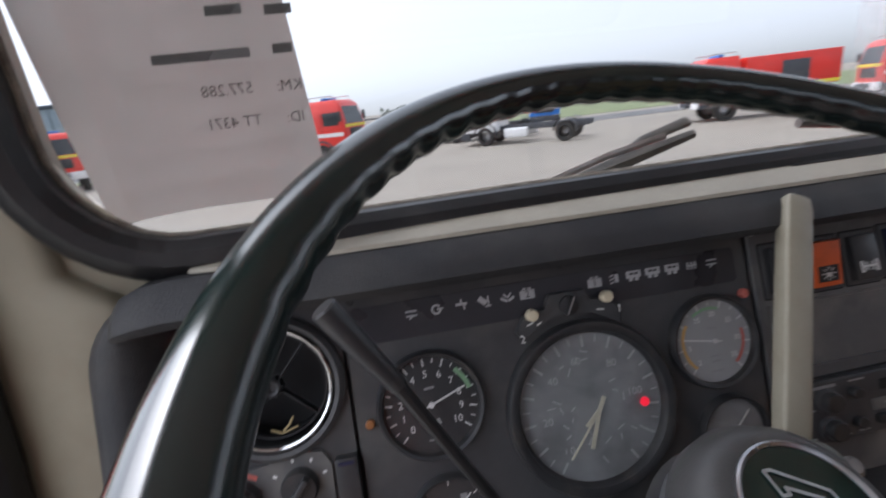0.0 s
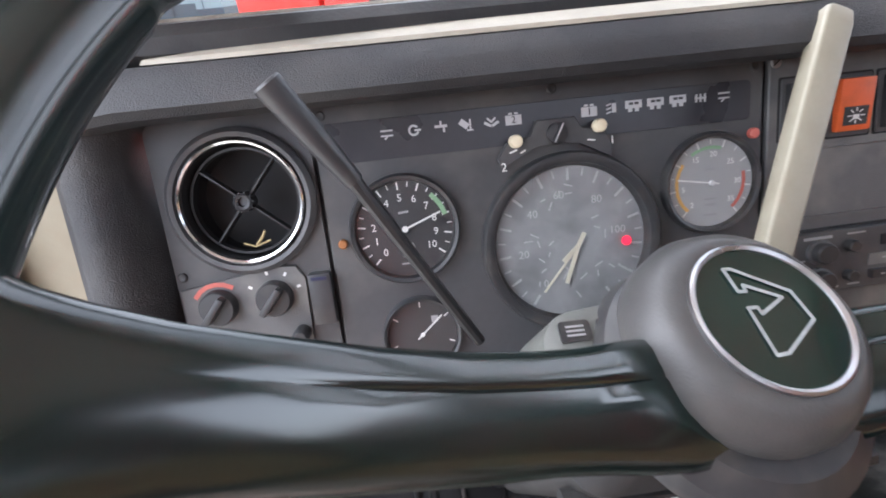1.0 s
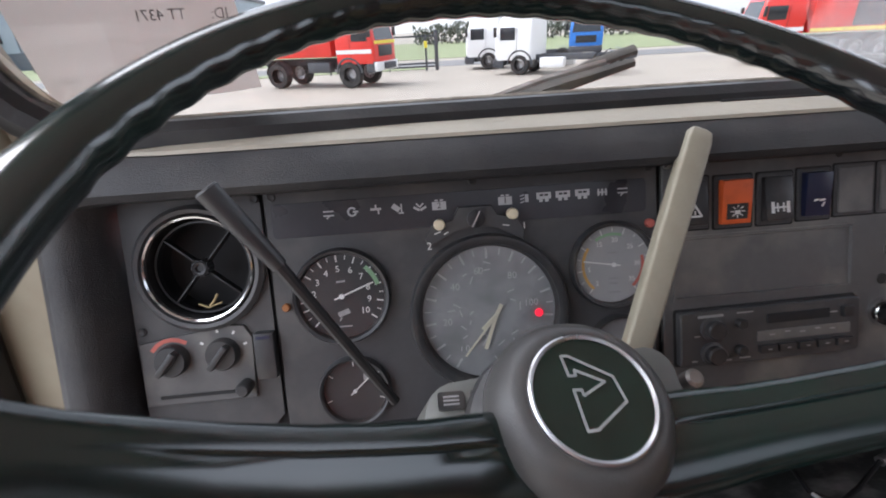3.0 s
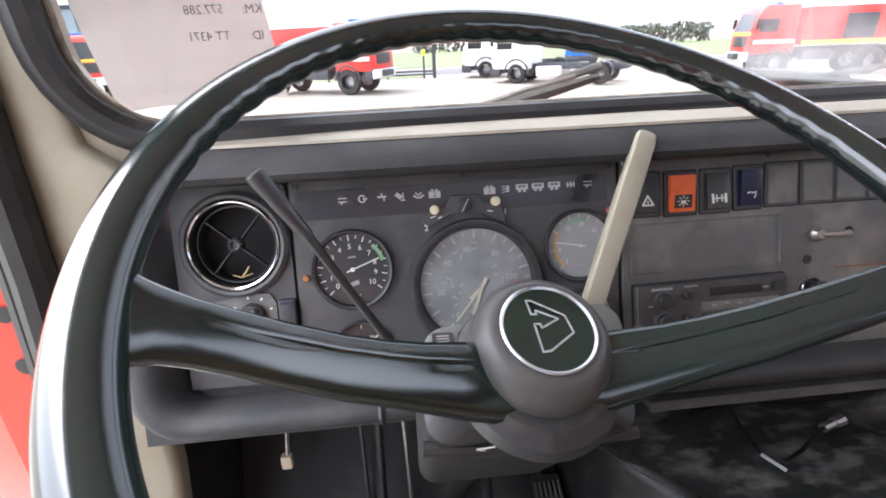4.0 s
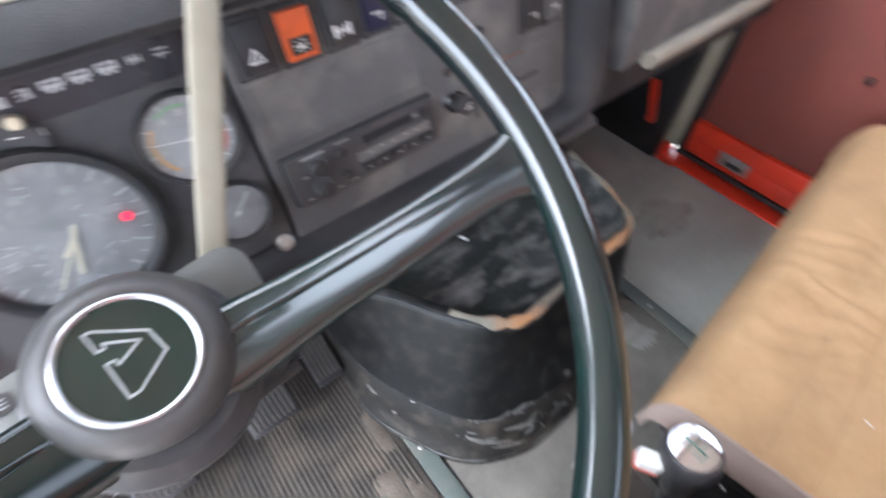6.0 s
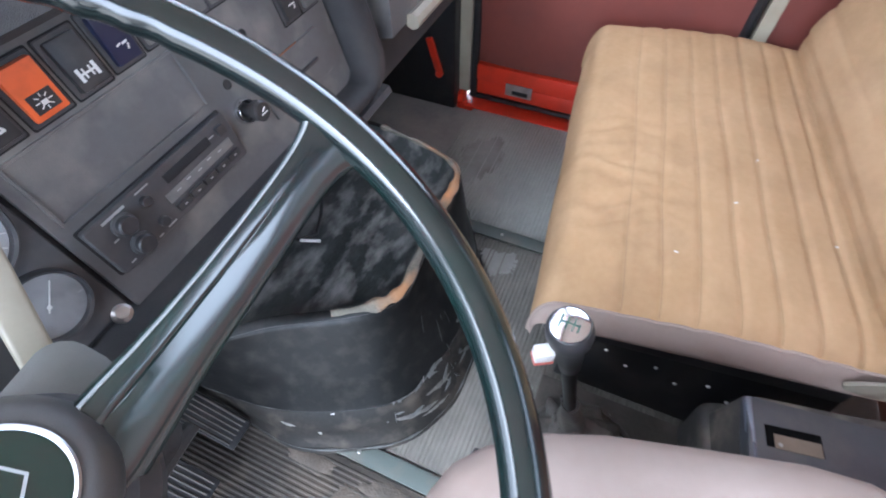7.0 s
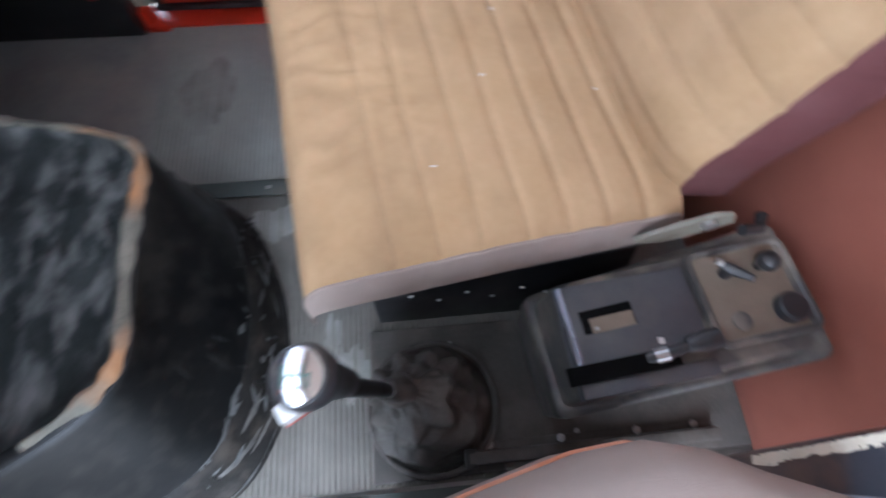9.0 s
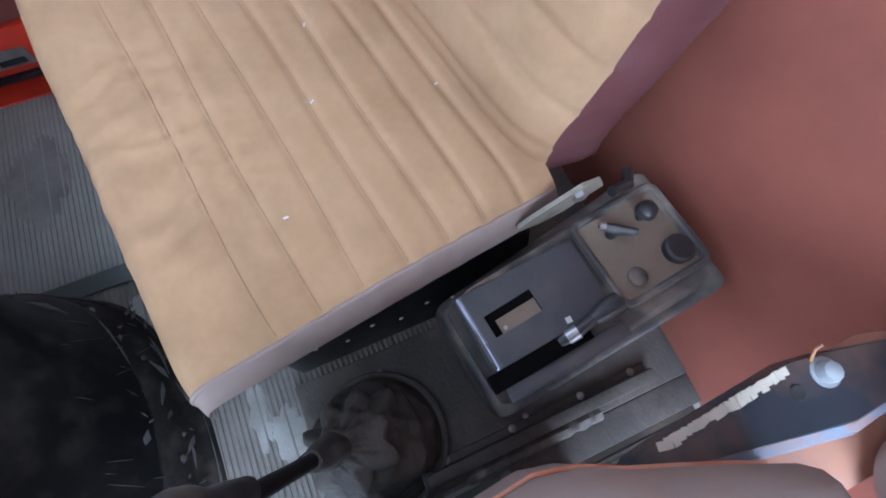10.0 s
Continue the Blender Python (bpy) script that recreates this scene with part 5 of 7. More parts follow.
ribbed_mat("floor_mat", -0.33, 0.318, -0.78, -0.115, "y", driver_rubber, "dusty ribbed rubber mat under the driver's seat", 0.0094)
mid_mat = ribbed_mat("floor_mat", 0.362, 0.925, -0.60, 0.55, "x", mat_rubber, "grey ribbed rubber mat between the seats", 0.0095)
side_mat = ribbed_mat("floor_mat", 0.962, 1.42, -0.36, 0.30, "x", mat_green, "greenish ribbed rubber mat before the bench seat", 0.0095, height=0.002)
ribbed_mat("floor_mat", 0.362, 0.60, -0.80, -0.62, "x", mat_rubber, "strip of ribbed rubber mat by the rear wall", 0.0095)
for k, (x, y, rx, ry) in enumerate(((0.285, 0.03, 0.026, 0.06), (0.255, 0.10, 0.03, 0.03), (0.29, 0.20, 0.018, 0.05), (-0.02, 0.10, 0.05, 0.04))):
    caked_dirt(drive_mat, x, y, rx, ry, trodden, 3.0 + 5 * k, 0.0082)
for k, (x, y, rx, ry) in enumerate(((0.55, -0.13, 0.05, 0.035), (0.60, -0.09, 0.06, 0.02), (0.86, 0.02, 0.045, 0.05))):
    caked_dirt(mid_mat, x, y, rx, ry, worn_grey, 50.0 + 5 * k)
caked_dirt(side_mat, 1.2, 0.19, 0.1, 0.06, worn_grey, 90.0, 0.0083)


def floor_strip(x, y0, y1, tilt=0.0):
    s = thing("floor_strip", "flat grey-green metal strip screwed over the mat joint", "strip", (x, (y0 + y1) / 2, 0.008), "floor strips")
    part("strip", box((0.036, y1 - y0, 0.004), Matrix.Translation((x, (y0 + y1) / 2, 0.0115)), 0.0012), strip_green, s)
    y = y0 + 0.06
    while y < y1:
        part("screw", lathe([(0.0045, 0), (0.0045, 0.001), (0.003, 0.002)], (x, y, 0.0132), 10), steel, s)
        y += 0.16
    return s


floor_strip(0.338, -0.42, 0.30)
floor_strip(0.942, -0.50, 0.42)

# ---- engine tunnel ----
skirt_grime = mat("grimy_black_skirt_paint", (0.012, 0.011, 0.010), 0.66, alt=(0.024, 0.021, 0.018), scale=16, amount=1.0, dirt=(0.085, 0.07, 0.055), dirt_amount=0.6, dirt_scale=24, bump=0.8, bump_scale=60, spec=0.25)
worn_metal = mat("bare_worn_metal", (0.17, 0.16, 0.145), 0.6, alt=(0.05, 0.048, 0.045), scale=60, amount=1.0, bump=0.5, bump_scale=300)
tunnel = thing("engine_tunnel", "scuffed black engine tunnel with worn tan edges on its tray top", "engine cover", (0.65, 0.3, 0.0))


TOP = [(0.30, 0.80), (0.31, 0.46), (0.352, 0.339), (0.412, 0.266), (0.482, 0.152), (0.534, 0.108), (0.604, 0.106), (0.713, 0.112), (0.823, 0.118), (0.866, 0.145), (0.893, 0.21), (0.913, 0.306), (0.92, 0.42), (0.92, 0.80)]
BASE = [(0.30, 0.80), (0.305, 0.50), (0.300, 0.37), (0.293, 0.247), (0.319, 0.154), (0.379, 0.052), (0.45, 0.005), (0.529, -0.018), (0.649, -0.008), (0.78, 0.025), (0.88, 0.085), (0.945, 0.20), (0.96, 0.40), (0.96, 0.80)]


def smooth_line(points, steps=6):
    """A soft curve through points."""
    pts = [Vector(p) for p in points]
    out = []
    for i in range(len(pts) - 1):
        p0, p1, p2, p3 = pts[max(0, i - 1)], pts[i], pts[i + 1], pts[min(len(pts) - 1, i + 2)]
        for k in range(steps):
            u = k / steps
            out.append(0.5 * ((2 * p1) + (p2 - p0) * u + (2 * p0 - 5 * p1 + 4 * p2 - p3) * u * u + (3 * p1 - p0 - 3 * p2 + p3) * u ** 3))
    return out + [pts[-1]]


top_line, base_line = smooth_line(TOP), smooth_line(BASE)


def tunnel_loop(t, z, inward=0.0, wob=0.005):
    loop = []
    for a, b in zip(base_line, top_line):
        p = a.lerp(b, t)
        p += (Vector((0.64, 0.5)) - p).normalized() * inward
        n = Vector((p.x * 8, p.y * 8, z * 14))
        loop.append((p.x + wob * noise.noise(n), p.y + wob * noise.noise(n + Vector((0, 0, 5))), z + 0.3 * wob * noise.noise(n + Vector((0, 0, 9)))))
    return loop


housing = part("housing", rings([tunnel_loop(0.335, 0.1008), tunnel_loop(0.36, 0.106), tunnel_loop(0.5, 0.15), tunnel_loop(0.68, 0.2), tunnel_loop(0.83, 0.24), tunnel_loop(0.94, 0.272),
                                 tunnel_loop(1.0, 0.287), tunnel_loop(1.0, 0.289, 0.014)], cap_a=False, cap_b=False), tunnel_black, tunnel, sharp=1.3)
skirt = part("skirt", rings([tunnel_loop(0.0, 0.0), tunnel_loop(0.02, 0.02), tunnel_loop(0.09, 0.024), tunnel_loop(0.18, 0.06), tunnel_loop(0.27, 0.094), tunnel_loop(0.338, 0.1012)], cap_a=False, cap_b=False), skirt_grime, tunnel, "grimy lower skirt", sharp=1.3)


def on_tunnel(p):
    """The nearest place on the tunnel's flank, with the normal there."""
    found = [ob.closest_point_on_mesh(p)[1:3] for ob in (housing, skirt)]
    return min(found, key=lambda f: (f[0] - p).length)


part("tray_top", rings([tunnel_loop(1.0, 0.289, 0.0135), tunnel_loop(1.0, 0.272, 0.024), tunnel_loop(1.0, 0.266, 0.05), tunnel_loop(1.0, 0.262, 0.12)], cap_a=False), tray_black, tunnel, "dusty black tray top with windscreen sheen in its colour", sharp=1.3)
fine_pts = [Vector(p) for p in tunnel_loop(1.0, 0.289, 0.006) if p[1] < 0.34 and p[0] > 0.46]
worn = []
for a, b in zip(fine_pts, fine_pts[1:]):
    worn += [a.lerp(b, k / 4) for k in range(4)]
part("worn_edge", tube(worn, [0.0095 + 0.007 * noise.noise(p * 40) for p in worn], 8, flat=0.6), worn_edge_mat, tunnel, "edge worn to tan and bare metal")
for t, z, hold in ((0.345, 0.1025, 0.1), (0.03, 0.021, 0.0), (0.97, 0.2845, 0.25)):
    ridge = [Vector(p) for p in tunnel_loop(t, z) if p[1] < 0.45]
    fine = []
    for a, b in zip(ridge, ridge[1:]):
        fine += [a.lerp(b, k / 4) for k in range(4)]
    part("worn_ridge", tube(fine, [max(0.0003, 0.0035 * (noise.noise(p * 22) - hold + 0.15)) for p in fine], 6), scuff_mat, tunnel, "pale scuffed pressing line")
part("tray_ridge", tube([(0.53, 0.44, 0.275), (0.66, 0.455, 0.276), (0.83, 0.44, 0.275)], 0.006, 8), tunnel_black, tunnel)
random.seed(4)
for k in range(60):
    a = random.uniform(0.0, 1.0)
    x, y, z = random.choice([(0.60 + 0.3 * a, 0.045 - 0.02 * a, random.uniform(0.02, 0.12)), (0.40 + 0.2 * a, 0.10 - 0.07 * a, random.uniform(0.02, 0.1)), (0.905 + 0.02 * a, 0.1 + 0.2 * a, random.uniform(0.05, 0.2))])
    d = Vector((random.uniform(-1, 1), random.uniform(-0.3, 0.3), random.uniform(-0.7, 0.7))) * random.uniform(0.004, 0.026)
    p = Vector((x, y, z))
    place, normal = on_tunnel(p)
    hit = place + normal * 0.0006
    d -= normal * d.dot(normal)
    part("scuff", tube([hit - d, hit + d * 0.2 + normal * 0.0003, hit + d], [0.0006, random.uniform(0.002, 0.0065), 0.0005], 5, flat=0.25), scuff_mat, tunnel)
for k in range(16):
    a = random.random()
    p = Vector((0.50 + 0.42 * a, 0.04 + 0.05 * a + 0.12 * max(0.0, a - 0.7), random.uniform(0.05, 0.23)))
    place, normal = on_tunnel(p)
    d = Vector((random.uniform(-0.4, 0.4), random.uniform(-0.2, 0.2), 1.0)) * random.uniform(0.006, 0.03)
    d -= normal * d.dot(normal)
    hit = place + normal * 0.0006
    part("scuff", tube([hit - d, hit + d * 0.3 + normal * 0.0003, hit + d], [0.0005, random.uniform(0.0008, 0.0026), 0.0004], 5, flat=0.25), scuff_mat, tunnel)
for a, b, w in (((0.856, 0.12, 0.182), (0.831, 0.087, 0.150), 0.006), ((0.465, 0.035, 0.081), (0.532, 0.013, 0.067), 0.0065), ((0.406, 0.071, 0.071), (0.476, 0.017, 0.045), 0.0075), ((0.44, 0.04, 0.04), (0.50, 0.0, 0.03), 0.004), ((0.322, 0.235, 0.071), (0.318, 0.262, 0.078), 0.004), ((0.80, 0.04, 0.03), (0.72, 0.005, 0.05), 0.004)):
    run = []
    for k in range(15):
        place, normal = on_tunnel(Vector(a).lerp(Vector(b), k / 14))
        run.append(place)
    part("worn_patch", tube(run, [max(0.0008, w * (math.sin(math.pi * k / 14) ** 0.6 + 0.5 * noise.noise(Vector((k * 0.45, 100 * w, a[0] * 9))))) for k in range(15)], 8, flat=0.16), worn_metal, tunnel, "bare metal worn through the paint")
clip_at = Vector((0.338, 0.19, 0.071))
part("wire_clip", join(tube([clip_at + Vector(q) for q in ((0.0, 0.012, -0.016), (0.012, 0.002, 0.008), (0.022, -0.008, 0.026), (0.026, -0.018, 0.028), (0.018, -0.018, 0.012), (0.006, -0.008, -0.008))], 0.0018, 6), box((0.02, 0.016, 0.007), clip_at + Vector((0.002, 0.006, -0.016)), 0.002)), steel, tunnel, "bent wire clip")
cable = thing("loose_cable", "loose black cable with a metal plug on the engine tunnel", "cable", (0.62, 0.27, 0.29))
part("lead", tube([(0.585, 0.50, 0.33), (0.575, 0.40, 0.30), (0.572, 0.33, 0.284), (0.60, 0.31, 0.281), (0.64, 0.325, 0.285), (0.70, 0.355, 0.295)], 0.0035, 8), rubber, cable)
part("plug", join(tube([(0.70, 0.355, 0.295), (0.722, 0.36, 0.299)], 0.0075, 10), tube([(0.722, 0.36, 0.299), (0.74, 0.363, 0.302)], 0.0095, 10)), steel, cable, "bright metal plug")
part("bare_end", tube([(0.572, 0.325, 0.286), (0.583, 0.29, 0.288)], 0.003, 6), silver_line, cable)

# ---- pedals ----
def pedal(name, label, x, y, z, w, h, tilt, stem=True):
    p = thing(name, label, "pedal", (x, y, z), "pedals")
    m = Matrix.Translation((x, y, z)) @ Matrix.Rotation(radians(tilt), 4, "X")
    part("pad", box((w, h, 0.012), m, 0.004), rubber, p)
    ribs = bmesh.new()
    n = int(w / 0.009)
    for k in range(n):
        box((0.0035, h * 0.86, 0.004), m @ Matrix.Translation((-w / 2 + 0.0045 + 0.009 * k + (w - 0.009 * n) / 2, 0, 0.0075)), 0.001, ribs, 1)
    tagged(part("pad_ribs", ribs, grimy_plate, p, "worn ribbed rubber"), kind="stuff")
    if stem:
        part("stem", tube([m @ Vector((0, 0, -0.005)), m @ Vector((0, 0.05, -0.05)), (x, y + 0.2, z + 0.30)], 0.009, 8), black_metal, p)


pedal("accelerator_pedal", "long ribbed accelerator pedal beside the engine tunnel", 0.272, 0.40, 0.085, 0.056, 0.17, 34)
pedal("brake_pedal", "black ribbed brake pedal", 0.152, 0.335, 0.13, 0.088, 0.115, 38)
pedal("clutch_pedal", "black ribbed clutch pedal", -0.035, 0.335, 0.13, 0.088, 0.115, 38)
rod = thing("clutch_linkage", "thin metal rod with a pale end hanging in the footwell", "rod", (-0.2, 0.5, 0.2))
part("link_rod", tube([(-0.175, 0.765, 0.52), (-0.18, 0.55, 0.50), (-0.185, 0.50, 0.42), (-0.192, 0.49, 0.33), (-0.198, 0.47, 0.245)], 0.004, 8), steel, rod)
part("link_end", box((0.02, 0.015, 0.028), (-0.2, 0.468, 0.235), 0.005), knob_cream, rod)
hose = thing("floor_conduit", "grey conduit running down the footwell to the tunnel", "pipe", (0.3, 0.4, 0.1))
part("pipe", tube([(0.30, 0.62, 0.42), (0.325, 0.5, 0.26), (0.345, 0.40, 0.14), (0.36, 0.30, 0.06)], 0.008, 8), mat_rubber, hose)
for x in (-0.08, 0.0, 0.07):
    h2 = thing("control_rod", "thin black control rod in the dark footwell", "rod", (x, 0.55, 0.3), "control rods")
    part("rod", tube([(x, 0.60, 0.52), (x + 0.008, 0.52, 0.3), (x + 0.015, 0.455, 0.03)], 0.004, 6), steel if x == 0 else black_metal, h2)

# ---- bench seat ----
BX0, BX1 = 0.605, 1.335
bench = thing("bench_seat", "tan cloth two-person bench seat with pleats, creased and faded", "bench seat", (1.0, -0.4, 0.05))


def bench_top(x, y):
    """Height of the cushion, softly crowned, with sewn pleats and creases."""
    t = (y + 0.10) / -0.50
    z = 0.328 + 0.05 * (x - BX0) + 0.012 * math.sin(math.pi * min(1, max(0, t))) - 0.02 * max(0, t - 0.75)
    for k in range(7):
        s = -0.225 - 0.0565 * k
        z -= (0.0022 + 0.0028 * k / 6) * math.exp(-((y - s - 0.008 * noise.noise(Vector((x * 3, k, 0)))) / 0.0062) ** 2)
    e = min(x - BX0, BX1 - x)
    z -= 0.02 * math.exp(-e / 0.02)
    w = math.exp(-((x - 0.88) / 0.16) ** 2) * math.exp(-((y + 0.20) / 0.10) ** 2)
    q = Vector((x * 25 + 1.5 * noise.noise(Vector((x * 9, y * 9, 6))), y * 7, 1.0))
    z += w * (0.0075 * (0.35 - abs(noise.noise(q))) + 0.004 * (0.3 - abs(noise.noise(q * 2.1 + Vector((4, 2, 0))))))
    z += 0.0022 * (0.3 - abs(noise.noise(Vector((x * 13, y * 22, 8)))))
    z += 0.004 * noise.noise(Vector((x * 7, y * 7, 2)))
    return z


NX, NY = 150, 130
cushion_rows = []
for j in range(NY + 1):
    t = j / NY
    row = []
    for i in range(NX + 1):
        x = BX0 + (BX1 - BX0) * i / NX
        if t < 0.18:
            a = t / 0.18 * math.pi / 2
            y, drop = -0.148 + 0.048 * math.cos(a), 0.055 * (1 - math.sin(a))
            z = bench_top(x, -0.148) - drop - (0.05 * (1 - t / 0.18) ** 3)
        else:
            y = -0.148 - 0.468 * (t - 0.18) / 0.82
            z = bench_top(x, y)
        row.append((x, y + 0.004 * noise.noise(Vector((x * 5, z * 9, 7))), z))
    cushion_rows.append(row)
part("cushion_cover", rings(cushion_rows, closed=False), tan_cloth, bench, "pleated tan cloth cushion, faded and wrinkled", sharp=2.5)
for k in range(7):
    run = []
    for i in range(60):
        x = BX0 + 0.006 + (BX1 - BX0 - 0.012) * i / 59
        y = -0.225 - 0.0565 * k + 0.008 * noise.noise(Vector((x * 3, k, 0)))
        run.append((x, y, bench_top(x, y) + 0.0002))
    part("seam", tube(run, 0.0008, 5), seam_thread, bench)
for side_x, sign in ((BX0, 1), (BX1, -1)):
    edge_line = [Vector(row[0 if sign > 0 else -1]) for row in cushion_rows]
    lower = [Vector((side_x - sign * 0.004, min(p.y, -0.112), max(0.245 + 0.0 * p.y, p.z - 0.075))) for p in edge_line]
    mid_l = [Vector((side_x - sign * 0.019, p.y * 0.5 + q.y * 0.5, (p.z + q.z) / 2)) for p, q in zip(edge_line, lower)]
    part("cushion_side", rings([edge_line, mid_l, lower], closed=False), pink_cloth, bench, "pinkish grey cloth side", sharp=2.5)
    part("piping", tube(edge_line[::3], 0.0032, 6), pink_cloth if sign > 0 else tan_cloth, bench)
part("cushion_base", box((BX1 - BX0 - 0.02, 0.48, 0.09), (0.97, -0.365, 0.245), 0.01), black_metal, bench)
part("seat_box", box((BX1 - BX0 - 0.05, 0.44, 0.205), (0.975, -0.40, 0.11), 0.006), black_metal, bench, "black painted steel seat box")
for k in range(9):
    part("rivet", lathe([(0.0035, 0), (0.003, 0.002)], Matrix.Translation((0.6275, -0.24 - 0.042 * k, 0.19 - 0.03 * (k % 2))) @ Matrix.Rotation(radians(-90), 4, "Y"), 8), silver_line, bench)

back_rows = []
for j in range(90):
    t = j / 89
    row = []
    s = 0.60 * t
    for i in range(81):
        x = BX0 + 0.03 + (BX1 - BX0 - 0.03) * i / 80
        y, z = -0.597 - 0.32 * s, 0.305 + 0.05 * (x - BX0) + 0.95 * s
        puff = 0.028 * math.sin(math.pi * min(1, t * 1.1)) + 0.02 * math.exp(-((t - 0.1) / 0.1) ** 2)
        for k in range(8):
            puff -= 0.0045 * math.exp(-((s - 0.045 - 0.062 * k - 0.006 * noise.noise(Vector((x * 3, k, 5)))) / 0.006) ** 2)
        e = min(x - BX0 - 0.03, BX1 - x)
        puff -= 0.03 * math.exp(-e / 0.025)
        row.append((x, y + puff, z + puff * 0.35))
    back_rows.append(row)
part("backrest_cover", rings(back_rows, closed=False), tan_cloth, bench, "pleated tan cloth backrest", sharp=2.5)
left_edge = [Vector(row[0]) for row in back_rows]
part("backrest_side", rings([left_edge, [p + Vector((-0.012, -0.05, -0.0)) for p in left_edge], [Vector((p.x + 0.0, min(p.y - 0.10, -0.70 - 0.33 * (p.z - 0.3)), p.z - 0.03)) for p in left_edge]], closed=False), mat("plum_vinyl_side", (0.10, 0.036, 0.036), 0.5, bump=0.2, dirt=(0.17, 0.09, 0.085), dirt_amount=0.5, dirt_scale=9), bench, "plum vinyl backrest side", sharp=2.5)
part("backrest_shell", rings([[(x, -0.68 - 0.33 * s, 0.30 + 0.95 * s), (x, -0.655 - 0.33 * s, 0.31 + 0.95 * s)] for x, s in ((BX0 + 0.05, 0.6), (BX1, 0.6))], closed=False), maroon_vinyl, bench)
hinge = part("hinge_bracket", rings([[(0.646 + dx, y, z) for y, z in ((-0.545, 0.293), (-0.56, 0.309), (-0.58, 0.324), (-0.622, 0.354), (-0.648, 0.352), (-0.658, 0.332), (-0.612, 0.294), (-0.58, 0.282), (-0.55, 0.283))] for dx in (0.0, 0.006)]), mat("chipped_cream_bracket", (0.2, 0.18, 0.14), 0.5, alt=(0.3, 0.27, 0.21), dirt=(0.09, 0.055, 0.035), dirt_amount=1.0, dirt_scale=30), bench, "chipped cream steel hinge bracket")
part("bolt", lathe([(0.010, 0), (0.010, 0.006), (0.007, 0.0075)], Matrix.Translation((0.646, -0.622, 0.336)) @ Matrix.Rotation(radians(-90), 4, "Y"), 6), steel, hinge)
part("pivot_rod", tube([(0.632, -0.66, 0.338), (0.636, -0.69, 0.33), (0.655, -0.70, 0.33)], 0.0075, 10), black_metal, bench)
for x, y in ((0.84, -0.40), (0.80, -0.56), (0.72, -0.30), (0.95, -0.45)):
    part("crumb", box((0.006, 0.002, 0.001), Matrix.Translation((x, y, bench_top(x, y) + 0.001)) @ Matrix.Rotation(radians(40 + 300 * x), 4, "Z")), silver_line, bench)


# the bench stands askew: its far end lies further forward and higher
def askew(p):
    s = min(1.25, max(0.0, (-0.11 - p.y) / 0.46))
    rise = 0.05 * (p.x - BX0) * min(1.0, max(0.0, p.z / 0.28))
    return Vector((p.x + 0.065 * s * min(1.0, p.z / 0.25), p.y + (p.x - BX0) * (0.117 + 0.083 * s), p.z + rise))


for piece in bench.children:
    if piece.name.split(".")[0] not in ("hinge_bracket", "pivot_rod", "rivet"):
        for vert in piece.data.vertices:
            vert.co = askew(vert.co)

# ---- driver's seat ----
seat = thing("driver_seat", "pinkish grey cloth driver's seat with rounded cushion and orange foam edge", "seat", (0.2, -0.35, 0.05))


def seat_loop(scale, z):
    """The cushion's outline, wider towards the rear, mirrored about its middle."""
    half = [(0.22, -0.072), (0.262, -0.076), (0.29, -0.086), (0.315, -0.108), (0.345, -0.152), (0.366, -0.205), (0.388, -0.287), (0.406, -0.36), (0.41, -0.405), (0.402, -0.44), (0.385, -0.475), (0.362, -0.535), (0.335, -0.60)]
    fine = []
    for a, b in zip(half, half[1:]):
        fine += [Vector(a).lerp(Vector(b), k / 3) for k in range(3)]
    ring = [(0.17, -0.07)] + [tuple(p) for p in fine]
    ring += [(0.34 - x, y) for x, y in reversed(fine)]
    return [(0.17 + (x - 0.17) * scale, -0.34 + (y + 0.34) * scale, z + 0.005 * noise.noise(Vector((x * 6, y * 6, z * 6)))) for x, y in ring]


part("cushion", rings([seat_loop(0.985, 0.452), seat_loop(1.0, 0.462), seat_loop(1.008, 0.485), seat_loop(1.0, 0.508), seat_loop(0.975, 0.525), seat_loop(0.93, 0.535), seat_loop(0.82, 0.541), seat_loop(0.5, 0.545)]), pink_cloth, seat, sharp=2.0)
part("cushion_side", rings([seat_loop(0.95, 0.36), seat_loop(0.985, 0.375), seat_loop(0.99, 0.44), seat_loop(0.98, 0.4515)]), pink_cloth, seat, sharp=2.0)
part("foam_edge", tube(seat_loop(1.0, 0.452), 0.002, 6, closed=True), orange_trim, seat, "orange foam showing at the seam")
part("seat_frame", box((0.36, 0.44, 0.08), (0.17, -0.31, 0.32), 0.01), black_metal, seat)
part("pedestal", box((0.30, 0.36, 0.28), (0.17, -0.36, 0.145), 0.01), black_metal, seat)
back_loops = []
for k in range(8):
    z = 0.43 + 0.07 * k
    back_loops.append([(x, y - 0.08 * k / 7 - 0.0, z) for x, y in rrect(-0.04 + 0.004 * k, 0.31 - 0.004 * k, -0.765, -0.655, 0.05, 6)])
part("backrest", rings(back_loops), pink_cloth, seat, sharp=1.5)
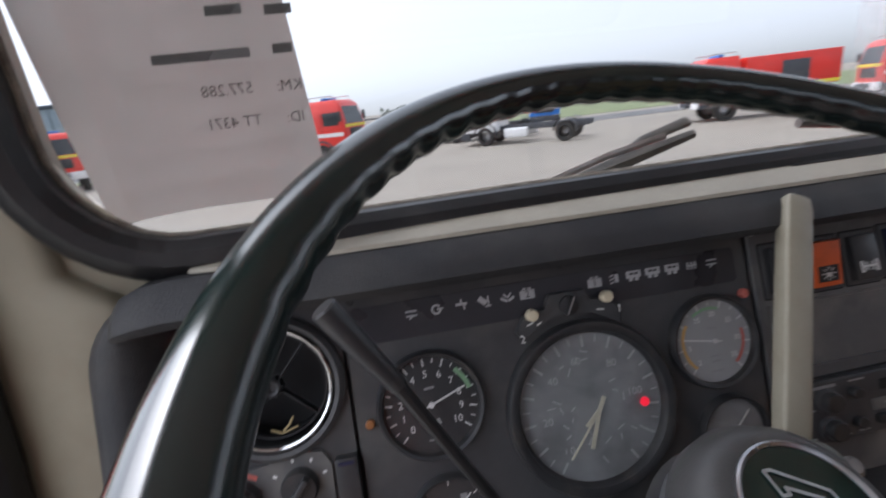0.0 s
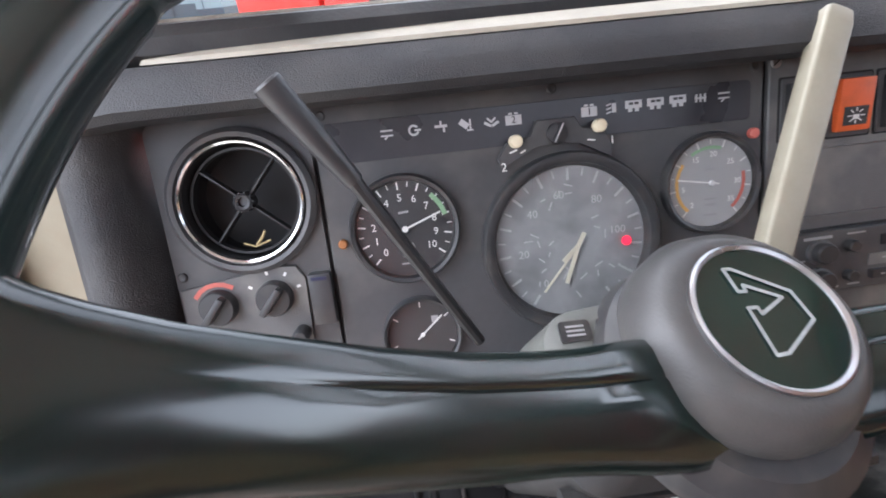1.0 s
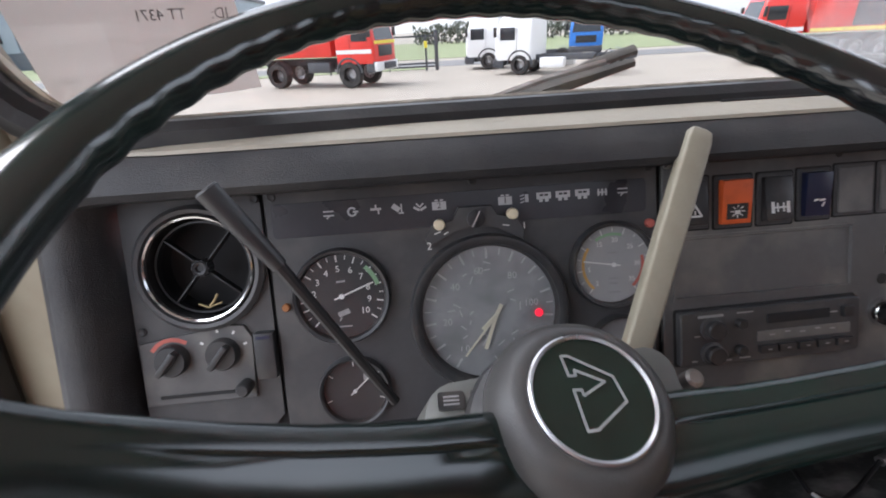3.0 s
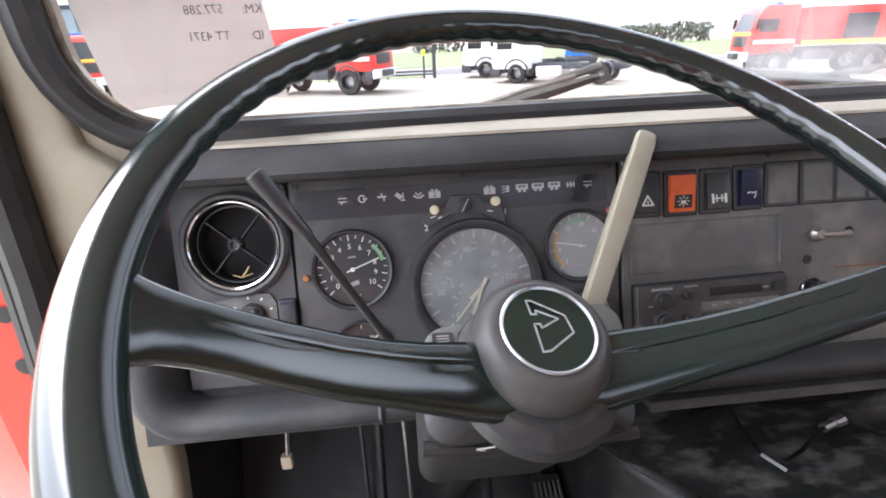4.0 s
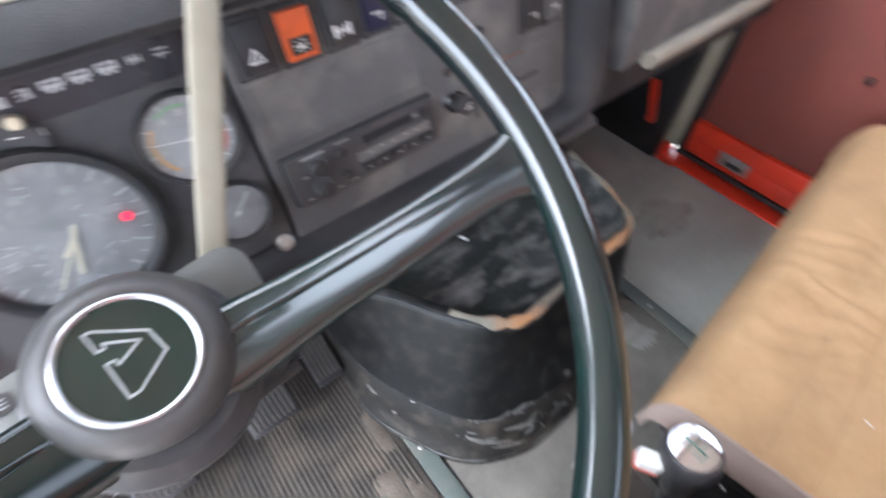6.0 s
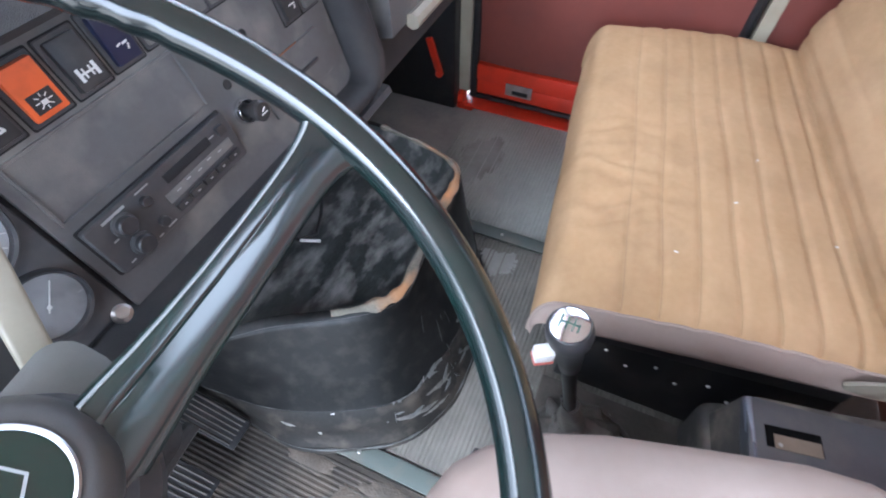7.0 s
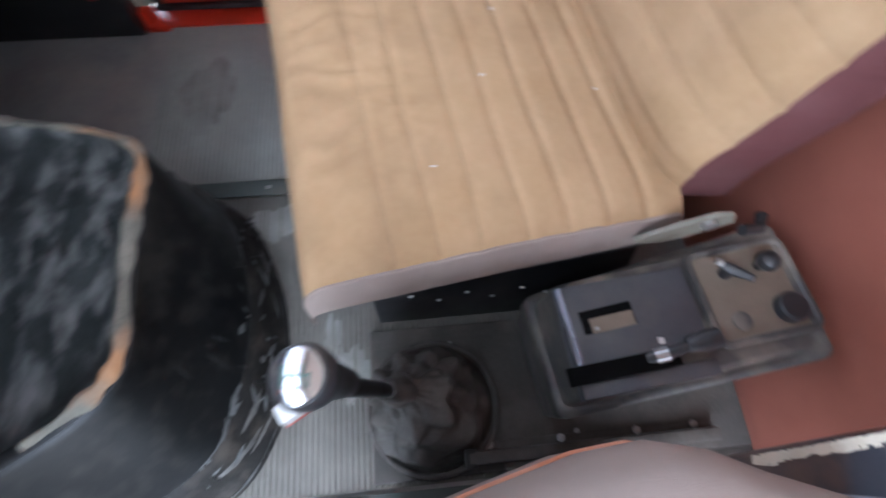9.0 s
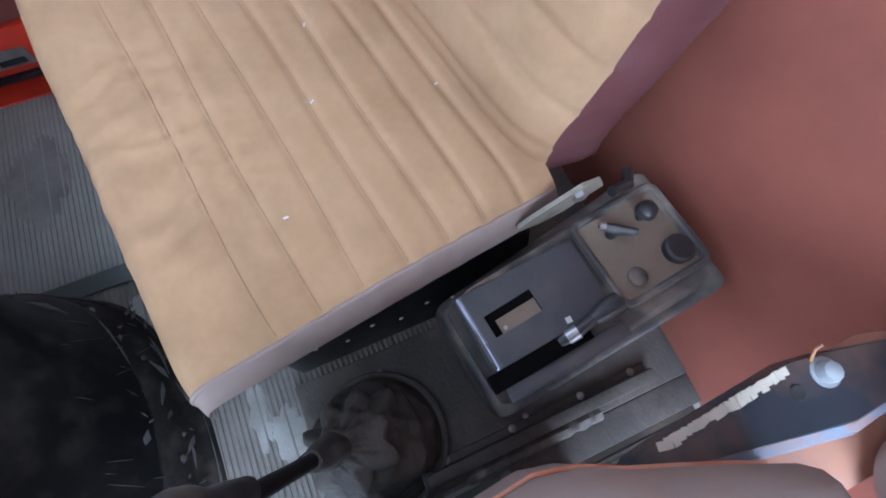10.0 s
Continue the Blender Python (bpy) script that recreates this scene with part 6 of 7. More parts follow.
# flat recliner arm with a torn label along its outer edge
arm_outline = [(0.384, -0.470), (0.389, -0.482), (0.392, -0.505), (0.400, -0.642), (0.395, -0.677), (0.378, -0.748), (0.36, -0.80), (0.325, -0.80), (0.340, -0.724), (0.337, -0.668), (0.350, -0.60), (0.372, -0.490), (0.378, -0.473)]
side_plate = part("recliner_plate", rings([[(x, y, z) for x, y in arm_outline] for z in (0.432, 0.448)] + [[(0.372 + (x - 0.372) * 0.93, -0.63 + (y + 0.63) * 0.99, 0.4515) for x, y in arm_outline]]), arm_metal, seat, "chipped blue-black recliner plate")
part("worn_flank", tube([(0.376, -0.482, 0.4405), (0.3715, -0.492, 0.4405), (0.350, -0.60, 0.4405), (0.3375, -0.666, 0.4405), (0.340, -0.724, 0.4405)], [0.006, 0.009, 0.010, 0.010, 0.008], 8), mat("chipped_pale_blue_paint", (0.2, 0.24, 0.31), 0.45, alt=(0.30, 0.34, 0.40), scale=30, dirt=(0.36, 0.17, 0.09), dirt_amount=0.7, dirt_scale=30), side_plate, "pale blue chipped flank")
label_mat = mat("torn_cream_label", (0.62, 0.58, 0.48), 0.8, alt=(0.5, 0.45, 0.34), scale=60, amount=1.0)
random.seed(8)
for k in range(22):
    t = (k + 0.5) / 22
    x, y = 0.391 + 0.0075 * t, -0.506 - 0.133 * t
    w = 0.006 + 0.004 * random.random()
    part("label_shred", box((w, 0.0055 + 0.002 * random.random(), 0.0012), Matrix.Translation((x - w * 0.3 - 0.002, y, 0.4522)) @ Matrix.Rotation(random.uniform(-0.3, 0.3), 4, "Z")), label_mat, side_plate, "torn cream label")
part("plate_bolt", join(lathe([(0.010, 0), (0.0095, 0.005), (0.008, 0.010), (0.004, 0.012)], Matrix.Translation((0.38, -0.668, 0.4515)), 12), lathe([(0.013, 0), (0.013, 0.002)], Matrix.Translation((0.38, -0.668, 0.4505)), 16)), mat("pale_plastic_cap", (0.26, 0.28, 0.29), 0.4), side_plate)
part("plate_hole", lathe([(0.0065, 0), (0.006, 0.0012), (0.001, 0.0006)], Matrix.Translation((0.376, -0.636, 0.4515)), 12), void_black, side_plate)
part("wire_end", tube([(0.392, -0.662, 0.452), (0.402, -0.66, 0.468), (0.405, -0.655, 0.482)], 0.0012, 5), worn_edge_mat, side_plate)
part("lower_trim", box((0.10, 0.28, 0.06), Matrix.Translation((0.33, -0.66, 0.39)), 0.025), mat("faded_salmon_cover", (0.4, 0.24, 0.19), 0.85, alt=(0.5, 0.24, 0.13), scale=14, amount=0.9), seat)
part("adjust_lever", tube([(0.345, -0.64, 0.42), (0.352, -0.655, 0.40), (0.34, -0.70, 0.385)], 0.009, 8), knob_black, seat)

# ---- gear lever ----
gear = thing("gear_lever", "gear lever with chrome-topped black knob in a creased rubber boot", "gear lever", (0.47, -0.25, 0.0))
boot_loops = []
profile = [(0.0, 0.118), (0.08, 0.117), (0.10, 0.104), (0.2, 0.101), (0.34, 0.092), (0.5, 0.078), (0.66, 0.062), (0.8, 0.046), (0.9, 0.034), (1.0, 0.022)]
for j in range(34):
    t = j / 33
    lo = max(i for i in range(len(profile) - 1) if profile[i][0] <= t)
    (t0, r0), (t1, r1) = profile[lo], profile[lo + 1]
    r = (r0 + (r1 - r0) * (t - t0) / (t1 - t0)) * (0.9 + 0.1 * t)
    z = 0.006 + 0.156 * t
    cx, cy = 0.478 + 0.019 * t ** 1.3, -0.262 + 0.046 * t ** 1.3
    crease = 0.0 if t < 0.1 else min(1.0, (t - 0.1) * 6) * min(1.0, (1.05 - t) * 4)
    loop = []
    for k in range(84):
        a = 2 * math.pi * k / 84
        p = Vector((math.cos(a) * 1.6, math.sin(a) * 1.6, t * 3.2))
        fold = abs(noise.noise(p)) * 1.4 - 0.3 + 0.45 * (abs(noise.noise(p * 2.7 + Vector((3, 1, 0)))) - 0.2)
        ridge = 0.4 * math.sin(t * 26 + 2.2 * math.sin(a + 0.5) + 3 * noise.noise(p))
        rr = r + crease * 0.023 * (fold + ridge * 0.55)
        loop.append((cx + rr * math.cos(a), cy + rr * math.sin(a), z + crease * 0.007 * noise.noise(p * 1.3 + Vector((7, 0, 0)))))
    boot_loops.append(loop)
part("boot_ring", tube([(0.48 + 0.107 * math.cos(2 * math.pi * k / 40), -0.262 + 0.107 * math.sin(2 * math.pi * k / 40), 0.026) for k in range(40)], 0.006, 8, closed=True, flat=0.8), boot_leather, gear, "dusty retaining ring")
part("boot", rings(boot_loops), boot_leather, gear, "creased dusty grey boot", sharp=2.0)
kb, kt = Vector((0.497, -0.216, 0.155)), Vector((0.4805, -0.1595, 0.4225))
neck_loops = []
for j in range(11):
    t = j / 10
    c = kb.lerp(kt, -0.06 + 0.34 * t)
    neck_loops.append([(c.x + rr * math.cos(a), c.y + rr * math.sin(a), c.z + 0.004 * math.sin(2 * a + j)) for a, rr in ((2 * math.pi * k / 28, 0.027 - 0.014 * t + 0.005 * (1 - t * 0.5) * noise.noise(Vector((math.cos(2 * math.pi * k / 28) * 1.8, math.sin(2 * math.pi * k / 28) * 1.8, t * 3 + 5)))) for k in range(28))])
part("boot_neck", rings(neck_loops), boot_leather, gear, "twisted folds of the boot's neck", sharp=1.2)
part("shaft", tube([kb, kb.lerp(kt, 0.5), kt], [0.0095, 0.010, 0.011], 12), black_metal, gear)
KM = Matrix.Translation(kt + Vector((0.004, 0.002, 0.012))) @ (Vector((-0.05, 0.2, 1))).to_track_quat("Z", "Y").to_matrix().to_4x4() @ Matrix.Scale(0.87, 4)
part("knob_skirt", lathe([(0.011, -0.088), (0.0165, -0.082), (0.0195, -0.05), (0.022, -0.012), (0.030, 0.010), (0.0325, 0.026), (0.031, 0.038), (0.0285, 0.043), (0.026, 0.042)], KM, 32), knob_black, gear, sharp=1.2)
part("knob_top", lathe([(0.0268, 0.040), (0.026, 0.0445), (0.017, 0.0475), (0.001, 0.0485)], KM, 32), chrome, gear, "chrome knob top with shift pattern")
shift = bmesh.new()
SM = KM @ Matrix.Translation((0, 0, 0.0482)) @ Matrix.Rotation(radians(70), 4, "Z")
for a in ((-0.012, -0.010, -0.012, 0.010), (-0.003, -0.010, -0.003, 0.010), (0.006, -0.010, 0.006, 0.010), (0.013, -0.010, 0.013, 0.002), (-0.012, 0, 0.013, 0)):
    bar(*a, 0.002, SM, 0.001, shift)
part("shift_pattern", shift, mat("dark_green_print", (0.03, 0.09, 0.07), 0.4), gear)
SW = Matrix.Translation(kt + Vector((-0.018, 0.026, 0.0))) @ Matrix.Rotation(radians(30), 4, "Z")
part("range_switch", box((0.018, 0.024, 0.020), SW, 0.004), white_print, gear, "white range switch")
part("switch_tip", box((0.0185, 0.0245, 0.007), SW @ Matrix.Translation((0.0, 0.0, -0.0115)), 0.002), red_print, gear, "red switch end")
part("tie", tube([(0.50, -0.20, 0.17), (0.505, -0.19, 0.20), (0.50, -0.185, 0.23)], 0.002, 5), black_metal, gear)

# ---- parking brake console ----
console = thing("brake_console", "dusty black console with parking brake lever between the seats", "console", (0.545, -0.6, 0.1))


def con_at(s, t, z):
    """A place on the console: s across from the driver's side, t from front to rear."""
    return Vector(((0.426 + 0.040 * t) * (1 - s) + (0.617 + 0.040 * t) * s, (-0.455 - 0.328 * t) * (1 - s) + (-0.43 - 0.336 * t) * s, z))


def con_loop(inset_s, front, rear, height, r=0.06):
    return [con_at(s, t, height(t)) for s, t in rrect(inset_s, 1 - inset_s, front, 1 - rear, r, 4)]


def flange(t):
    return 0.134 + 0.146 * t


def con_top(y):
    return 0.249 + 0.11 * max(0.0, -(y + 0.46)) * 0.9


blue_console = mat("blue_grey_console_plastic", (0.075, 0.078, 0.086), 0.4, alt=(0.11, 0.113, 0.122), dirt=(0.2, 0.17, 0.14), dirt_amount=0.4, dirt_scale=12)
part("console_body", rings([con_loop(0.03, 0.02, 0.02, lambda t: 0.02), con_loop(0.0, 0.0, 0.0, lambda t: flange(t) - 0.02), con_loop(0.0, 0.0, 0.0, flange), con_loop(0.03, 0.015, 0.015, lambda t: flange(t) + 0.004), con_loop(0.07, 0.035, 0.03, lambda t: flange(t) + 0.003),
                            con_loop(0.085, 0.05, 0.05, lambda t: max(flange(t) - 0.004, 0.225 + 0.052 * t)), con_loop(0.11, 0.075, 0.065, lambda t: max(flange(t) - 0.006, 0.243 + 0.034 * t))]), console_black, console, "dust-covered black plastic moulding", sharp=0.9)


def con_box(x0, y0, x1, y1, w, lift, thick, bevel=0.002):
    """A flat piece on the console's top from one place to another, w wide."""
    d = Vector((x1 - x0, y1 - y0))
    a = math.atan2(d.y, d.x)
    cy = (y0 + y1) / 2
    return box((d.length, w, thick), Matrix.Translation(((x0 + x1) / 2, cy, con_top(cy) + lift)) @ Matrix.Rotation(a, 4, "Z") @ Matrix.Rotation(-0.099, 4, "Y"), bevel)


part("lever_plate", con_box(0.540, -0.455, 0.552, -0.632, 0.108, -0.012, 0.034, 0.005), blue_console, console, "smooth raised lever plate")
part("side_strip", con_box(0.455, -0.462, 0.470, -0.64, 0.022, -0.014, 0.030, 0.004), blue_console, console)
part("front_bar", tube([(0.592, -0.456, con_top(-0.456) - 0.002), (0.488, -0.467, con_top(-0.467) - 0.002)], 0.0075, 10), mat("worn_bright_edge", (0.2, 0.21, 0.25), 0.3, metal=0.4), console)
part("window_recess", con_box(0.5405, -0.476, 0.5495, -0.546, 0.031, 0.0054, 0.001, 0.0), slot_dark, console)

part("window_card", con_box(0.5355, -0.487, 0.5425, -0.545, 0.020, 0.0062, 0.001, 0.0), dust_brown, console, "dusty brown index plate")
part("card_screw", lathe([(0.0028, 0), (0.0028, 0.001)], (0.532, -0.494, con_top(-0.494) + 0.0068), 10), steel, console)
part("lever_slot", con_box(0.4735, -0.447, 0.487, -0.590, 0.023, 0.0006, 0.0125, 0.0), slot_dark, console)
zz = con_top(-0.57)
brake = part("brake_lever", tube([(0.487, -0.55, zz - 0.002), (0.490, -0.572, zz + 0.008), (0.498, -0.605, zz + 0.017)], [0.009, 0.0085, 0.007], 12), knob_black, console, "short parking brake lever")
part("brake_knob", tube([(0.496, -0.598, zz + 0.016), (0.500, -0.618, zz + 0.021), (0.503, -0.636, zz + 0.024), (0.504, -0.640, zz + 0.024)], [0.009, 0.014, 0.013, 0.006], 14), knob_black, brake)
part("lever_collar", tube([(0.4885, -0.56, zz + 0.003), (0.4905, -0.575, zz + 0.0092)], 0.0098, 12), steel, brake, "bright worn collar")
part("park_mark", box((0.008, 0.008, 0.0004), (0.508, -0.572, con_top(-0.572) + 0.0053)), white_print, console)
RMX = Matrix.Translation((0.562, -0.708, con_top(-0.708) - 0.002)) @ Matrix.Rotation(radians(-5.6), 4, "X") @ Matrix.Rotation(radians(6), 4, "Z")
part("rear_recess", box((0.122, 0.128, 0.003), RMX @ Matrix.Translation((0, 0, -0.0005)), 0.001), dust_brown, console, "dusty brown switch recess")
part("recess_rim", tube([RMX @ Vector((x, y, 0.002)) for x, y in rrect(-0.063, 0.063, -0.066, 0.066, 0.012, 4)], 0.0055, 8, closed=True), console_black, console)
RTOP = con_top(-0.708) - 0.0005
ball = part("round_knob", lathe([(0.006, 0), (0.006, 0.01), (0.011, 0.013), (0.0145, 0.021), (0.0125, 0.03), (0.007, 0.035), (0.001, 0.036)], (0.594, -0.729, RTOP), 20), knob_black, console, "glossy black ball knob")
toggle2 = part("turn_lever", join(tube([(0.600, -0.660, RTOP + 0.022), (0.588, -0.678, RTOP + 0.018), (0.572, -0.703, RTOP + 0.02)], [0.004, 0.008, 0.005], 8, flat=0.7), lathe([(0.008, 0), (0.008, 0.016)], (0.588, -0.679, RTOP), 14)), knob_black, console, "small black turn lever")
# bright sleeve added over the lever's end in place of a highlight
part("lever_glint", tube([(0.600, -0.660, RTOP + 0.022), (0.596, -0.667, RTOP + 0.0225)], 0.0052, 8), steel, toggle2)
part("round_button", lathe([(0.020, 0), (0.020, 0.012), (0.017, 0.015), (0.001, 0.0155)], (0.533, -0.748, RTOP + 0.002), 24), knob_black, console)
part("flat_button", lathe([(0.0125, 0), (0.0125, 0.003), (0.0105, 0.004), (0.001, 0.004)], (0.522, -0.681, RTOP), 20), console_black, console)
console.location += Vector((0.010, 0.012, -0.004))
cover = thing("tunnel_plate", "dusty dark floor plate around the gear lever", "plate", (0.5, -0.35, 0.0))
part("plate", box((0.25, 0.655, 0.012), (0.495, -0.485, 0.013), 0.004), grimy_plate, cover)
part("plate_tail", box((0.05, 0.375, 0.010), (0.3445, -0.6275, 0.012), 0.003), grimy_plate, cover)
for x, y in ((0.40, -0.43), (0.585, -0.30), (0.60, -0.44), (0.42, -0.50)):
    part("bolt", lathe([(0.005, 0), (0.005, 0.002), (0.003, 0.003)], (x, y, 0.019), 8), steel, cover)
rail = thing("seat_rail", "grimy grey seat slide rail on the floor", "rail", (0.4, -0.55, 0.02))
part("slide", join(box((0.02, 0.42, 0.03), (0.395, -0.52, 0.035), 0.004), box((0.045, 0.42, 0.008), (0.395, -0.52, 0.018), 0.002)), grimy_plate, rail)
for y in (-0.35, -0.47, -0.60, -0.70):
    part("bolt", lathe([(0.007, 0), (0.007, 0.005), (0.005, 0.006)], (0.412, y, 0.022), 6), steel, rail)
part("stop", box((0.03, 0.02, 0.035), (0.395, -0.315, 0.032), 0.004), black_metal, rail)

# frayed strip of old matting beside the seat rail
torn = thing("torn_mat_strip", "frayed strip of old grey matting beside the seat rail", "mat scrap", (0.372, -0.5, 0.02))
random.seed(21)
fray_rows = []
for k in range(46):
    y = -0.37 - 0.0055 * k
    n1, n2 = noise.noise(Vector((k * 0.35, 2.0, 0))), noise.noise(Vector((k * 0.8, 7.0, 0)))
    fray_rows.append([(0.362 + 0.004 * n1, y, 0.021), (0.367 + 0.004 * n2, y, 0.034 + 0.006 * n1), (0.376, y, 0.036 + 0.008 * n2), (0.383 + 0.008 * n1 + 0.004 * random.random(), y, 0.026 + 0.004 * n2), (0.385 + 0.009 * n1 + 0.005 * random.random(), y, 0.021)])
part("scrap", rings(fray_rows, closed=False), mat_rubber, torn, sharp=0.8)

# ---- outside: the yard ----
G = -1.35
yard_mat = mat("pale_concrete_yard", (0.225, 0.199, 0.165), 0.85, alt=(0.275, 0.247, 0.208), scale=0.5, amount=0.9, dirt=(0.19, 0.174, 0.15), dirt_amount=0.5, dirt_scale=0.15)
grass_mat = mat("mown_grass", (0.13, 0.16, 0.075), 0.9, alt=(0.2, 0.22, 0.11), scale=1.5, amount=0.9)
# the hedge's colour is lightened to carry the haze of distance
hedge_mat = mat("bare_hazy_hedge", (0.13, 0.14, 0.12), 0.9, alt=(0.2, 0.21, 0.18), scale=2, amount=1.0)
cladding = mat("blue_grey_cladding", (0.25, 0.3, 0.35), 0.5, scale=0.4)
cladding_dark = mat("dark_blue_cladding", (0.05, 0.065, 0.09), 0.5, scale=0.4)
asphalt = mat("grey_asphalt", (0.11, 0.11, 0.11), 0.9, scale=0.5)
white_paint = mat("white_truck_paint", (0.78, 0.78, 0.77), 0.35, scale=2, amount=0.2, coat=0.3)
fire_red = mat("fire_engine_red", (0.62, 0.03, 0.02), 0.35, scale=2, coat=0.3)
truck_blue = mat("blue_truck_paint", (0.03, 0.16, 0.5), 0.35, scale=2)
dark_window = mat("dark_vehicle_glass", (0.02, 0.025, 0.03), 0.08, rough_var=0.03)
tyre_mat = mat("tyre_rubber", (0.02, 0.02, 0.02), 0.8, dirt=(0.1, 0.09, 0.08), dirt_amount=0.5)
alloy = mat("wheel_steel", (0.45, 0.45, 0.46), 0.4, metal=0.6)
chassis_grey = mat("dark_chassis_paint", (0.05, 0.055, 0.065), 0.6, dirt=(0.15, 0.14, 0.12), dirt_amount=0.4)
hazard = mat("yellow_hazard_stripe", (0.75, 0.6, 0.05), 0.5)

structure("ground", box((900, 900, 0.2), (0, 300, G - 0.1)), yard_mat, "pale concrete yard reaching to the horizon")
structure("pavement", box((60, 6, 0.03), (0, 39, G + 0.005)), asphalt, "grey road beyond the gate")
structure("verge", box((400, 60, 0.05), (0, 76, G + 0.01)), grass_mat, "green grass verge beyond the road")
structure("verge_near", box((24, 2.2, 0.05), (-10, 35.0, G + 0.01)), grass_mat, "strip of grass before the fence")

# brick paving beside the cab
paving = thing("pavers", "pale concrete block paving with dark joints beside the cab", "paving", (-1.65, 1.6, G), kind="structure")
paver_mat = mat("pale_concrete_block", (0.4, 0.375, 0.345), 0.85, random_tint=0.12, scale=6)
joint_bed = part("joint_bed", box((2.7, 5.2, 0.02), (-1.95, 1.8, G + 0.004)), mat("dark_joint_sand", (0.2, 0.185, 0.165), 0.95), paving)
paver_me = None
for i in range(17):
    for k in range(17):
        for half in (0, 1):
            # herringbone pairs
            x0, y0 = -3.25 + 0.30 * i, -0.6 + 0.30 * k
            x, y, turn = (x0 + 0.07, y0, 45) if half == 0 else (x0 - 0.08, y0 + 0.145, -45)
            if paver_me is None:
                ob = part("paver", box((0.215, 0.104, 0.05), bevel=0.005, seg=1), paver_mat, paving)
                paver_me = ob.data
            else:
                ob = new("paver", paver_me)
                ob.parent = paving
                ob.matrix_parent_inverse = Matrix.Translation(paving.location).inverted()
            if i * 17 + k > 148:
                bpy.data.objects.remove(ob) if ob.data.users > 1 else None
                continue
            ob.matrix_basis = pose(x, y, G + 0.003, 0, 0, turn)


def wheel_of(parent, x, y, r, w, side):
    m = Matrix.Translation((x, y, r)) @ Matrix.Rotation(radians(90 * side), 4, "X")
    t = part("wheel", lathe([(r * 0.56, -w / 2), (r * 0.93, -w / 2), (r, -w * 0.32), (r, w * 0.32), (r * 0.93, w / 2), (r * 0.56, w / 2)], m, 28, cap_a=False, cap_b=False), tyre_mat, parent)
    part("rim", lathe([(r * 0.57, w * 0.42), (r * 0.5, w * 0.30), (r * 0.28, w * 0.22), (r * 0.22, w * 0.40), (r * 0.12, w * 0.45), (0.001, w * 0.45)], m, 20, cap_a=False), alloy, t)
    for k in range(8):
        a = 2 * math.pi * k / 8
        part("hand_hole", lathe([(r * 0.07, w * 0.27), (r * 0.05, w * 0.285)], m @ Matrix.Translation((r * 0.4 * math.cos(a), r * 0.4 * math.sin(a), 0)), 8), black_metal, t)


